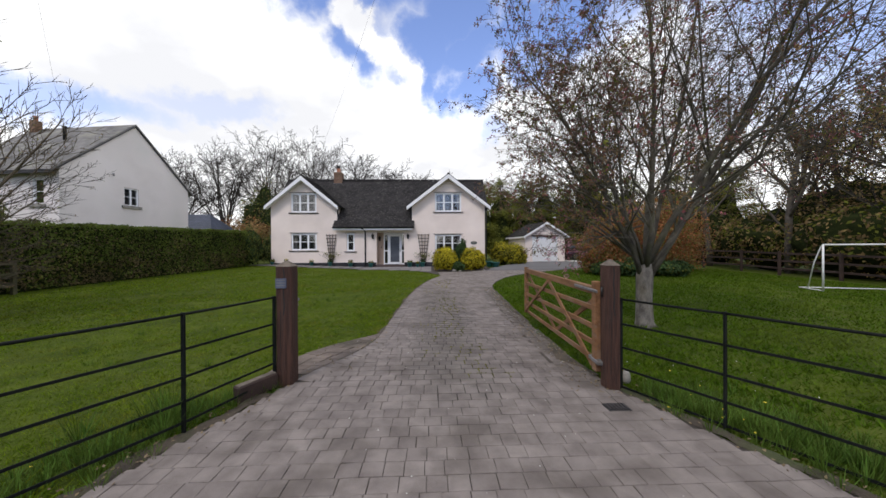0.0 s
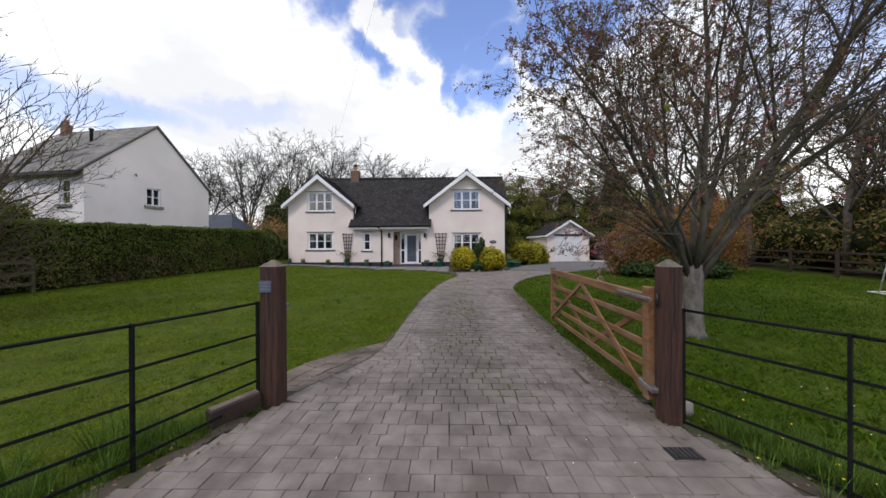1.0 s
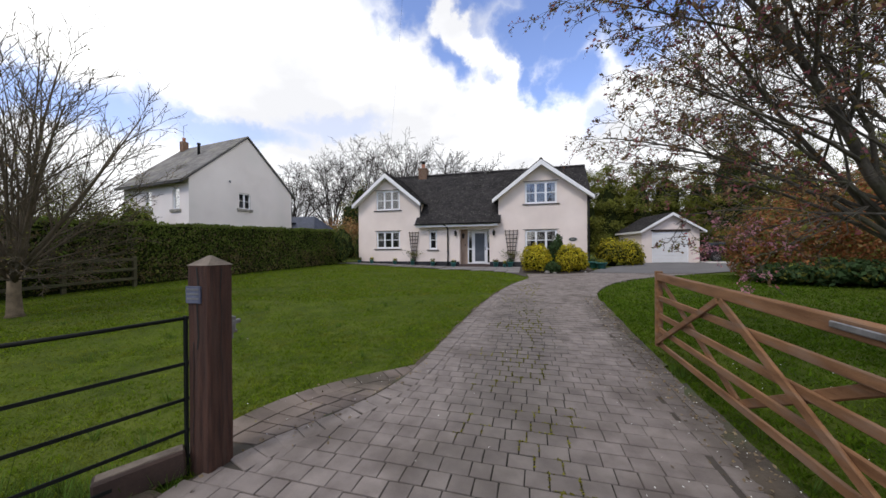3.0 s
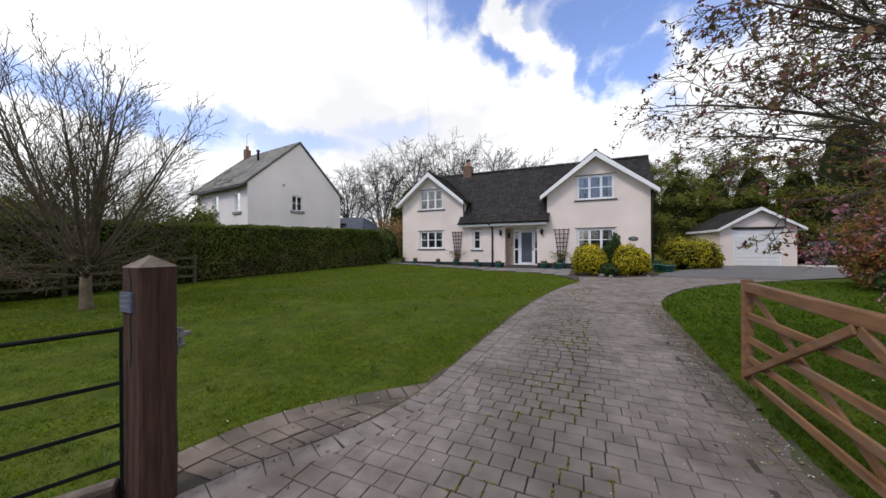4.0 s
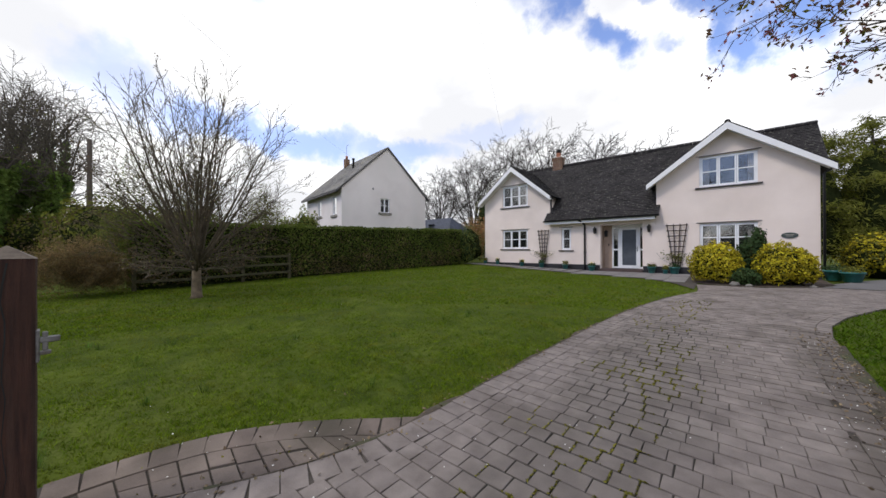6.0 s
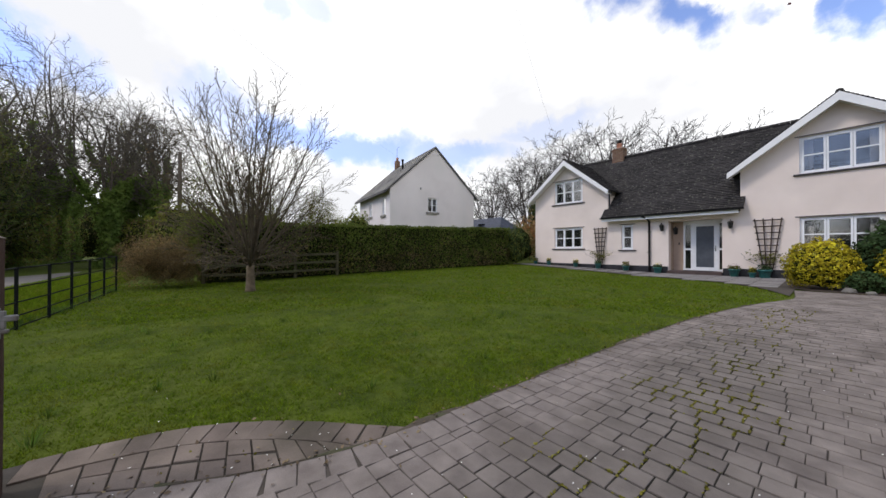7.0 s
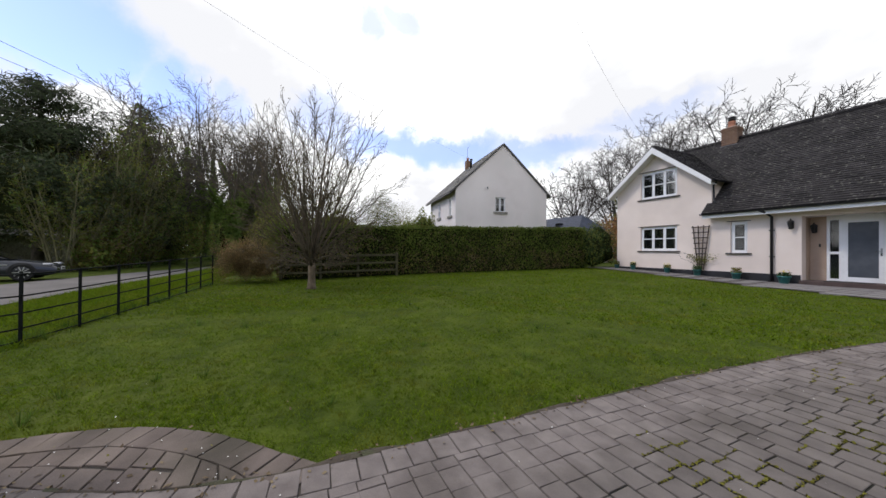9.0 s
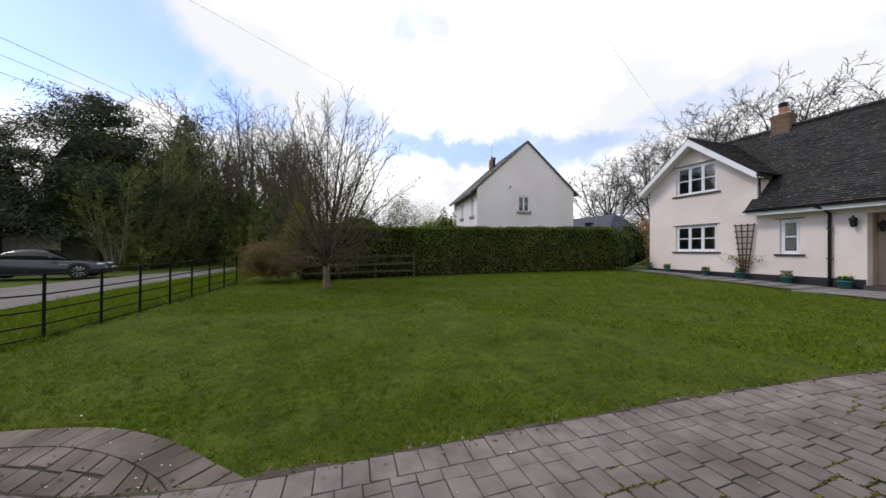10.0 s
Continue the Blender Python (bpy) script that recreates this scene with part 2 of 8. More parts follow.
BARK_GREY = surface("grey_lichen_bark", (0.068, 0.060, 0.050), (0.225, 0.208, 0.178), 9, 40, 0.95, 1.0, stain=(0.125, 0.105, 0.060), stain_scale=4, stain_amount=0.5, stretch=(1, 1, 0.5), depth=0.03)
BARK_BROWN = surface("brown_grey_bark", (0.05, 0.042, 0.036), (0.13, 0.11, 0.09), 6, 40, 0.95, 0.8, stain=(0.10, 0.105, 0.05), stain_scale=3, stain_amount=0.5, depth=0.02)
BARK_LIMB = surface("mossy_limb_bark", (0.052, 0.046, 0.036), (0.140, 0.125, 0.098), 5, 40, 0.95, 0.8, stain=(0.095, 0.098, 0.045), stain_scale=3.5, stain_amount=0.6, depth=0.02)
TAN_BARK = surface("pale_tan_bark", (0.090, 0.066, 0.042), (0.20, 0.155, 0.100), 6, 40, 0.95, 0.6)
BARK_FAR = surface("winter_twigs", (0.020, 0.016, 0.014), (0.048, 0.040, 0.034), 2, 10, 0.95, 0.3)
BARK_TWIG = surface("dark_lawn_tree_bark", (0.056, 0.043, 0.028), (0.130, 0.102, 0.068), 5, 30, 0.95, 0.5, stain=(0.07, 0.072, 0.04), stain_scale=3, stain_amount=0.5)
BARK_GREEN = surface("lichen_green_twigs", (0.095, 0.088, 0.046), (0.21, 0.195, 0.10), 2, 10, 0.95, 0.3)


def leaf(name, dark, light, translucent=0.25, spread_value=0.35, rough=0.6):
    return surface(name, dark, light, 1.1, 14, rough, 0.0, per_island=spread_value, translucent=translucent, spec=0.12)


# wide dark-to-light range at clump scale: shade between clumps put into the colour
GRASS = surface("lawn_blades", (0.050, 0.096, 0.004), (0.168, 0.238, 0.012), 12.0, 30, 0.85, 0.0, per_island=0.25, translucent=0.3, spec=0.08, stain=(0.200, 0.182, 0.030), stain_scale=2.6, stain_amount=0.5)
# a darker green than the main lawn, for the blades right of the drive
GRASS_SIDE = surface("darker_side_lawn_blades", (0.038, 0.082, 0.004), (0.098, 0.160, 0.010), 5.0, 22, 0.85, 0.0, per_island=0.25, translucent=0.3, spec=0.08, stain=(0.15, 0.17, 0.03), stain_scale=0.6, stain_amount=0.4)
GRASS_LONG = leaf("long_grass", (0.036, 0.078, 0.009), (0.115, 0.185, 0.030), 0.3, 0.5)
LAWN = surface("lawn_ground", (0.032, 0.050, 0.006), (0.078, 0.104, 0.013), 2.4, 26, 0.95, 1.0, stain=(0.10, 0.115, 0.026), stain_scale=0.55, stain_amount=0.45, depth=0.05, spec=0.1)
HEDGE_LEAF = leaf("box_hedge_leaves", (0.060, 0.086, 0.014), (0.150, 0.195, 0.036), 0.35)
# near-black: the shade among leaves, painted on solid cores of hedges, shrubs, conifers
SHADE_CORE = surface("painted_inner_shade", (0.011, 0.015, 0.005), (0.028, 0.036, 0.012), 5, 20, 1.0, 0.5, spec=0.05)
HEDGE_BROWN = leaf("bare_hedge_twigs", (0.09, 0.070, 0.032), (0.195, 0.152, 0.076), 0.35)
CONIFER = leaf("cypress_sprays", (0.070, 0.088, 0.012), (0.200, 0.205, 0.032), 0.4)
CONIFER_DARK = leaf("dark_pine_sprays", (0.020, 0.030, 0.013), (0.056, 0.075, 0.030), 0.2)
GOLD = leaf("golden_euonymus_leaves", (0.26, 0.22, 0.012), (0.62, 0.52, 0.035), 0.25, 0.4)
SHRUB = leaf("dark_green_shrub_leaves", (0.018, 0.04, 0.012), (0.06, 0.10, 0.035))
IVY = leaf("ivy_leaves", (0.078, 0.128, 0.026), (0.205, 0.285, 0.064), 0.5)
RED_LEAF = leaf("copper_red_leaves", (0.20, 0.072, 0.030), (0.42, 0.170, 0.072), 0.45)
BRONZE_LEAF = leaf("bronze_young_leaves", (0.11, 0.068, 0.038), (0.26, 0.165, 0.085), 0.35, 0.45)
PINK_BUD = leaf("dark_pink_buds", (0.18, 0.055, 0.065), (0.36, 0.13, 0.14), 0.35)
BLOSSOM = leaf("pink_blossom", (0.42, 0.17, 0.22), (0.72, 0.40, 0.46), 0.35, 0.3)
BROWN_LEAF = leaf("brown_beech_leaves", (0.17, 0.112, 0.048), (0.37, 0.245, 0.112), 0.5, 0.4)
OLIVE_LEAF = leaf("olive_spring_leaves", (0.100, 0.108, 0.020), (0.225, 0.225, 0.050), 0.5, 0.4)
PETAL = surface("white_petals", (0.7, 0.7, 0.66), (0.85, 0.85, 0.8), 9, 40, 0.7, 0.0)
YELLOW_PETAL = surface("yellow_petals", (0.55, 0.42, 0.02), (0.75, 0.6, 0.05), 9, 40, 0.7, 0.0)
BLOCK = surface("grey_paving_block", (0.141, 0.119, 0.109), (0.236, 0.205, 0.188), 6.0, 150, 0.88, 0.9, stain=(0.092, 0.076, 0.066), stain_scale=1.8, stain_amount=0.65, per_object=0.09, depth=0.008, spec=0.3, placed=True, dirt=((10.25, 0.75, (0.080, 0.072, 0.062), 0.4), (11.9, 0.40, (0.072, 0.060, 0.048), 0.6)))
BLOCK_REST = surface("grey_paving_block_joined", (0.141, 0.119, 0.109), (0.236, 0.205, 0.188), 6.0, 150, 0.88, 0.9, stain=(0.092, 0.076, 0.066), stain_scale=1.8, stain_amount=0.65, per_island=0.09, depth=0.008, spec=0.3, placed=True, dirt=((10.25, 0.75, (0.080, 0.072, 0.062), 0.4), (11.9, 0.40, (0.072, 0.060, 0.048), 0.6)))
BLOCK_OLD = surface("old_brown_paving_block", (0.100, 0.080, 0.067), (0.188, 0.152, 0.130), 3.5, 130, 0.9, 0.8, stain=(0.045, 0.042, 0.026), stain_scale=1.6, stain_amount=0.6, per_island=0.14, depth=0.008, spec=0.25, placed=True)
JOINT = surface("dark_joint_sand", (0.038, 0.031, 0.026), (0.074, 0.062, 0.053), 8, 90, 0.95, 0.5, stain=(0.05, 0.045, 0.035), stain_scale=1.3, stain_amount=0.6, placed=True, dirt=((10.3, 0.75, (0.012, 0.012, 0.007), 0.97), (8.5, 0.6, (0.03, 0.026, 0.018), 0.6), (11.9, 0.40, (0.05, 0.04, 0.028), 0.7)))
LITTER = leaf("dry_leaf_litter", (0.10, 0.075, 0.045), (0.24, 0.18, 0.11), 0.1, 0.4)
EDGE_DIRT = surface("trodden_edge_dirt", (0.030, 0.023, 0.016), (0.085, 0.068, 0.050), 4, 60, 0.95, 0.9, stain=(0.05, 0.07, 0.02), stain_scale=2.2, stain_amount=0.7, depth=0.02, placed=True)
MOSS = leaf("joint_moss", (0.085, 0.085, 0.012), (0.20, 0.18, 0.030), 0.15)
ASPHALT = surface("grey_lane_asphalt", (0.105, 0.096, 0.091), (0.165, 0.151, 0.143), 1.0, 140, 0.9, 0.4, stain=(0.10, 0.095, 0.085), stain_scale=0.4, stain_amount=0.6)
TARMAC = surface("drive_tarmac", (0.10, 0.095, 0.095), (0.15, 0.145, 0.145), 1.0, 150, 0.9, 0.4)
SLAB = surface("grey_path_slab", (0.15, 0.14, 0.137), (0.24, 0.225, 0.22), 3, 80, 0.9, 0.3, per_object=0.12)
CONCRETE = surface("pale_concrete", (0.42, 0.40, 0.38), (0.58, 0.56, 0.53), 2, 60, 0.9, 0.3)
STONE = surface("rough_field_stone", (0.18, 0.17, 0.15), (0.38, 0.36, 0.32), 6, 40, 0.9, 0.8, stain=(0.1, 0.1, 0.07), stain_scale=4, stain_amount=0.5)
FIELD_STONE = surface("grey_field_stone", (0.10, 0.095, 0.085), (0.24, 0.225, 0.20), 6, 40, 0.9, 0.8)
SOIL = surface("dark_soil", (0.03, 0.022, 0.016), (0.075, 0.055, 0.04), 6, 60, 1.0, 0.8)
TEAL = surface("teal_glazed_pot", (0.012, 0.085, 0.08), (0.03, 0.15, 0.135), 5, 40, 0.35, 0.1, per_object=0.15)
GARAGE_WHITE = surface("white_steel_door", (0.72, 0.72, 0.71), (0.80, 0.80, 0.79), 2, 40, 0.4, 0.05)
CAR_GREY = surface("metallic_grey_car_paint", (0.034, 0.037, 0.046), (0.048, 0.052, 0.063), 2, 200, 0.2, 0.0, metallic=0.4, spec=0.5)
CAR_RED = surface("dark_red_car_paint", (0.034, 0.008, 0.010), (0.05, 0.011, 0.013), 2, 200, 0.2, 0.0, metallic=0.3, spec=0.6)
RUBBER = surface("tyre_rubber", (0.010, 0.010, 0.010), (0.02, 0.02, 0.02), 8, 60, 0.85, 0.2)
ALLOY = surface("alloy_wheel", (0.30, 0.31, 0.32), (0.42, 0.43, 0.44), 6, 60, 0.3, 0.0, metallic=0.9)
RED_LENS = surface("red_tail_lens", (0.35, 0.01, 0.01), (0.45, 0.02, 0.015), 8, 60, 0.15, 0.0)
CLEAR_LENS = surface("headlight_lens", (0.45, 0.46, 0.48), (0.6, 0.61, 0.63), 8, 60, 0.12, 0.0, metallic=0.3)
PLATE = surface("pale_plate", (0.66, 0.66, 0.62), (0.74, 0.74, 0.70), 8, 60, 0.4, 0.0)
DARK_TRIM = surface("black_trim", (0.012, 0.012, 0.012), (0.022, 0.022, 0.022), 8, 60, 0.5, 0.0)
PLAQUE = surface("blue_grey_plaque", (0.075, 0.085, 0.13), (0.13, 0.145, 0.20), 20, 80, 0.5, 0.1)
GREEN_SIGN = surface("dark_green_sign", (0.035, 0.05, 0.045), (0.07, 0.085, 0.075), 12, 80, 0.5, 0.1)
FROST = surface("frosted_door_glass", (0.055, 0.064, 0.078), (0.09, 0.10, 0.118), 3, 200, 0.35, 0.15, spec=0.45)
LAMP_GLASS = surface("dusty_lantern_glass", (0.014, 0.014, 0.014), (0.03, 0.03, 0.03), 9, 60, 0.3, 0.0, spec=0.35)
CURTAIN = surface("pale_curtain", (0.50, 0.50, 0.52), (0.66, 0.66, 0.68), 4, 60, 0.95, 0.2)
# plaster with the rooms' darkness put into its colour, so panes look dark
ROOM_DARK = surface("darkened_room_plaster", (0.075, 0.066, 0.060), (0.115, 0.102, 0.094), 2, 40, 0.95, 0.1)
GOAL_WHITE = surface("white_goal_tube", (0.70, 0.70, 0.69), (0.82, 0.82, 0.81), 5, 40, 0.4, 0.05)
MAT = surface("dark_door_mat", (0.03, 0.028, 0.026), (0.06, 0.055, 0.05), 10, 120, 1.0, 0.8)
CABLE = surface("black_cable", (0.012, 0.012, 0.013), (0.02, 0.02, 0.021), 8, 60, 0.6, 0.0)
POLE_WOOD = surface("dark_pole_wood", (0.045, 0.035, 0.028), (0.10, 0.08, 0.065), 4, 40, 0.9, 0.5, stretch=(5, 5, 0.6))
GLASS = glass_material("window_glass")
CAR_GLASS = surface("car_glass", (0.006, 0.007, 0.008), (0.010, 0.011, 0.012), 2, 40, 0.06, 0.0, spec=0.5)

# ---- builders ----
def lay(x, y):
    """Height of the ground: level at the gate, rising gently to the house and towards the side hedge."""
    up = min(max((y - 15.5) / 14.5, 0.0), 1.0)
    side = min(max(x / 6.0, 0.0), 1.0)
    bank = min(max((6.0 - x) / 8.0, 0.0), 1.0) * min(max((y - 9.0) / 2.5, 0.0), 1.0)
    return -0.63 + 0.20 * bank * (1 - up * up) + (0.58 - 0.20 * side) * up


PLACE = {}


def thing(name, at, label, category, group="", turn=0.0, kind=""):
    """An Empty at the base of a thing."""
    ob = new(name)
    ob.empty_display_size = 0.2
    ob.matrix_basis = pose(*at, 0, 0, turn)
    PLACE[ob] = ob.matrix_basis.copy()
    return tagged(ob, label, category, group, kind)


def adopt(ob, parent):
    ob.parent = parent
    top = parent
    while top.parent:
        top = top.parent
    ob.matrix_parent_inverse = PLACE.get(top, Matrix()).inverted() if parent is top else Matrix()
    return ob


def mesh_from(name, verts, faces, material, smooth=False):
    me = bpy.data.meshes.new(name)
    me.from_pydata([tuple(v) for v in verts], [], faces)
    me.materials.append(material)
    if smooth:
        me.shade_smooth()
    return me


def solid(name, verts, faces, material, parent=None, label="", smooth=False, local=False):
    """A mesh object from plain lists, in world coordinates unless local."""
    ob = new(name, mesh_from(name, verts, faces, material, smooth))
    if parent:
        adopt(ob, parent)
        if local:
            ob.matrix_parent_inverse = Matrix()
    if label:
        tagged(ob, label)
    return ob


def part(name, bm, material, parent=None, label="", smooth=False, local=False):
    """Links a bmesh as one mesh object under a thing or a part."""
    bmesh.ops.recalc_face_normals(bm, faces=bm.faces)
    me = bpy.data.meshes.new(name)
    bm.to_mesh(me)
    bm.free()
    me.materials.append(material)
    if smooth:
        me.shade_smooth()
    ob = new(name, me)
    if parent:
        adopt(ob, parent)
        if local:
            ob.matrix_parent_inverse = Matrix()
    if label:
        tagged(ob, label)
    return ob


def box(bm, lo, hi, m=None, bevel=0.0):
    made = bmesh.ops.create_cube(bm, size=1.0)["verts"]
    s = Vector(hi) - Vector(lo)
    c = (Vector(hi) + Vector(lo)) / 2
    for v in made:
        v.co = Vector((v.co.x * s.x, v.co.y * s.y, v.co.z * s.z)) + c
    if bevel:
        edges = list({e for v in made for e in v.link_edges})
        made = list({v for f in bmesh.ops.bevel(bm, geom=edges, offset=bevel, segments=1, affect="EDGES", profile=0.7)["faces"] for v in f.verts} | {v for v in made if v.is_valid})
    if m:
        bmesh.ops.transform(bm, matrix=m, verts=made)
    return made


def boxed(name, lo, hi, material, parent=None, label="", bevel=0.0, m=None, local=False):
    bm = bmesh.new()
    box(bm, lo, hi, m, bevel)
    return part(name, bm, material, parent, label, local=local)


def beam(bm, a, b, width, height, bevel=0.0):
    """A straight bar of rectangular section from a to b."""
    a, b = Vector(a), Vector(b)
    d = b - a
    m = Matrix.Translation((a + b) / 2) @ d.to_track_quat("X", "Z").to_matrix().to_4x4()
    return box(bm, (-d.length / 2, -width / 2, -height / 2), (d.length / 2, width / 2, height / 2), m, bevel)


def tube(verts, faces, points, radii, sides=6, cap=True):
    """Adds a tapering tube along points to plain lists."""
    start = len(verts)
    n = len(points)
    for i, p in enumerate(points):
        a, b = points[max(i - 1, 0)], points[min(i + 1, n - 1)]
        d = (b - a)
        d = d.normalized() if d.length > 1e-6 else Vector((0, 0, 1))
        u = d.orthogonal().normalized() if i == 0 else (u - d * u.dot(d)).normalized()
        w = d.cross(u)
        for k in range(sides):
            t = 2 * math.pi * k / sides
            verts.append(p + (u * math.cos(t) + w * math.sin(t)) * radii[i])
    for i in range(n - 1):
        for k in range(sides):
            j = (k + 1) % sides
            faces.append((start + i * sides + k, start + i * sides + j, start + (i + 1) * sides + j, start + (i + 1) * sides + k))
    if cap:
        faces.append(tuple(start + k for k in reversed(range(sides))))
        faces.append(tuple(start + (n - 1) * sides + k for k in range(sides)))


def pipe(name, points, radius, material, parent=None, label="", sides=8, local=False):
    v, f = [], []
    tube(v, f, [Vector(p) for p in points], [radius] * len(points), sides)
    return solid(name, v, f, material, parent, label, True, local)


def lathe(name, profile, material, parent=None, label="", sides=16, at=(0, 0, 0), local=False, smooth=True):
    """A turned body from (radius, height) pairs."""
    v, f = [], []
    for r, z in profile:
        for k in range(sides):
            t = 2 * math.pi * k / sides
            v.append((at[0] + r * math.cos(t), at[1] + r * math.sin(t), at[2] + z))
    for i in range(len(profile) - 1):
        for k in range(sides):
            j = (k + 1) % sides
            f.append((i * sides + k, i * sides + j, (i + 1) * sides + j, (i + 1) * sides + k))
    f.append(tuple(reversed(range(sides))))
    f.append(tuple((len(profile) - 1) * sides + k for k in range(sides)))
    return solid(name, v, f, material, parent, label, smooth, local)


def plate(name, outer, holes, flat, material, parent=None, label="", thick=0.3):
    """A wall of that thickness from an outline with openings. flat(u, v, w) gives the place of a point of the outline at depth w."""
    bm = bmesh.new()
    loops = [outer, *holes]
    edges, rings = [], []
    for loop in loops:
        vs = [bm.verts.new(flat(u, v, 0.0)) for u, v in loop]
        rings.append(vs)
        edges += [bm.edges.new((vs[i], vs[(i + 1) % len(vs)])) for i in range(len(vs))]
    bmesh.ops.triangle_fill(bm, use_beauty=True, edges=edges)
    front = list(bm.faces)
    twin = {}
    for ring, loop in zip(rings, loops):
        for v, (a, b) in zip(ring, loop):
            twin[v] = bm.verts.new(flat(a, b, thick))
    for f in front:
        bm.faces.new([twin[v] for v in reversed(f.verts)])
    for ring in rings:
        for i, v in enumerate(ring):
            w = ring[(i + 1) % len(ring)]
            bm.faces.new((v, w, twin[w], twin[v]))
    return part(name, bm, material, parent, label)


def cards(centres, normals, sizes, rng, aspect=1.0, tilt=0.6):
    """Small bent leaves: one rhombus each, at centres, roughly across normals. Returns vertex and face arrays."""
    c = np.asarray(centres, float)
    n = np.asarray(normals, float) + rng.normal(0, tilt, c.shape)
    n /= np.linalg.norm(n, axis=1, keepdims=True) + 1e-9
    r = rng.normal(0, 1, c.shape)
    u = np.cross(n, r)
    u /= np.linalg.norm(u, axis=1, keepdims=True) + 1e-9
    w = np.cross(n, u)
    s = np.asarray(sizes, float)[:, None]
    v = np.stack([c - u * s, c + w * s * 0.5 * aspect + n * s * 0.12, c + u * s, c - w * s * 0.5 * aspect + n * s * 0.12], 1)
    return v.reshape(-1, 3)


def quads_mesh(name, v, material, corners=4):
    """A mesh of loose faces from an array of corners."""
    me = bpy.data.meshes.new(name)
    n = len(v) // corners
    me.vertices.add(len(v))
    me.vertices.foreach_set("co", np.asarray(v, np.float32).ravel())
    me.loops.add(len(v))
    me.loops.foreach_set("vertex_index", np.arange(len(v), dtype=np.int32))
    me.polygons.add(n)
    me.polygons.foreach_set("loop_start", np.arange(0, len(v), corners, dtype=np.int32))
    me.materials.append(material)
    me.update(calc_edges=True)
    return me


def leafy(name, v, material, parent=None, label="", corners=4):
    ob = new(name, quads_mesh(name, v, material, corners))
    if parent:
        adopt(ob, parent)
    if label:
        tagged(ob, label)
    return ob

# ---- ground, lane, drive ----
def track(table, y):
    """x along a line given as (y, x) pairs."""
    for (a, xa), (b, xb) in zip(table, table[1:]):
        if y <= b:
            k = min(max((y - a) / (b - a), 0), 1)
            return xa + (xb - xa) * k
    return table[-1][1]


DRIVE_LEFT = [(8.9, 6.3), (9.8, 7.0), (10.8, 7.5), (11.5, 7.75), (12.0, 7.92), (12.5, 8.12), (13.2, 8.34), (13.55, 8.46), (13.75, 8.58), (13.96, 8.70), (14.19, 8.81), (14.43, 8.90), (14.72, 8.975), (15.0, 9.025), (15.35, 9.05), (16.5, 9.10), (17.2, 9.14), (18.4, 9.21), (19.7, 9.32), (20.85, 9.46),
              (22.1, 9.68), (23.5, 10.02), (24.5, 10.38), (25.0, 10.40), (26.3, 10.30), (26.31, 11.8), (27.4, 12.9), (28.6, 13.6), (34.9, 17.4)]
DRIVE_RIGHT = [(8.9, 13.7), (10.3, 13.0), (11.3, 12.6), (11.86, 12.34), (12.46, 12.13), (12.84, 12.0), (13.4, 11.92), (15.7, 11.95), (18.3, 12.04), (20.5, 12.12),
               (21.4, 12.26), (22.4, 12.6), (23.8, 13.3), (24.9, 14.2), (25.7, 15.1), (26.6, 16.4), (27.7, 18.0), (29.2, 20.4), (31.5, 24.5), (34.9, 28.0)]
# the paved bay beside the gate: the line of its lawn edge
BAY = [(7.90, 13.28), (7.915, 13.53), (7.95, 13.74), (7.99, 13.91), (8.06, 14.13), (8.16, 14.32), (8.26, 14.48), (8.38, 14.64), (8.54, 14.82), (8.76, 15.03), (9.04, 15.31)]


def in_bay(x, y):
    if not 13.2 < y < 15.3 or x > track(DRIVE_LEFT, y):
        return False
    return x > track([(b, a) for a, b in BAY], y)


def on_drive(x, y):
    return 8.9 < y < 34.9 and track(DRIVE_LEFT, y) < x < track(DRIVE_RIGHT, y)


def path_front(x):
    """Front edge of the slab path along the house."""
    return track([(-1.0, 28.9), (3.0, 28.65), (7.0, 28.05), (8.8, 27.4), (9.7, 26.5), (10.35, 25.0)], x)


def on_path(x, y):
    return -1.0 < x < 10.35 and path_front(x) < y < 30


def sheet(name, xs, ys, material, lift=0.0, keep=None, rough=0.0, label="", kind="structure"):
    """A sheet that follows the ground over a grid."""
    verts = []
    for y in ys:
        for x in xs:
            z = lay(x, y) + lift
            if rough and abs(x) < 60 and abs(y) < 70:
                z += rough * noise.noise((x * 0.9, y * 0.9, 0.3)) + rough * 0.6 * noise.noise((x * 3.1, y * 3.1, 1.7))
            verts.append((x, y, z))
    n = len(xs)
    faces = []
    for j in range(len(ys) - 1):
        for i in range(n - 1):
            if keep is None or keep((xs[i] + xs[i + 1]) / 2, (ys[j] + ys[j + 1]) / 2):
                faces.append((j * n + i, j * n + i + 1, (j + 1) * n + i + 1, (j + 1) * n + i))
    ob = solid(name, verts, faces, material, None, "", True)
    return tagged(ob, label, kind=kind)


def steps(*spans):
    out = []
    for a, b, n in spans:
        out += [a + (b - a) * i / n for i in range(n)]
    return out + [spans[-1][1]]


ground = sheet("ground", steps((-900, -120, 8), (-120, -20, 25), (-20, 2, 44), (2, 18, 80), (18, 40, 44), (40, 140, 20), (140, 900, 8)),
               steps((-900, -100, 8), (-100, 0, 25), (0, 10, 30), (10, 32, 110), (32, 60, 40), (60, 160, 20), (160, 900, 8)), LAWN, -0.03, None, 0.012,
               "short green spring lawn running out into fields")


def lane_bend(x):
    """How far the lane has swung towards the garden at x."""
    return 0.014 * min(max(-1.0 - x, 0.0), 26.0) ** 2


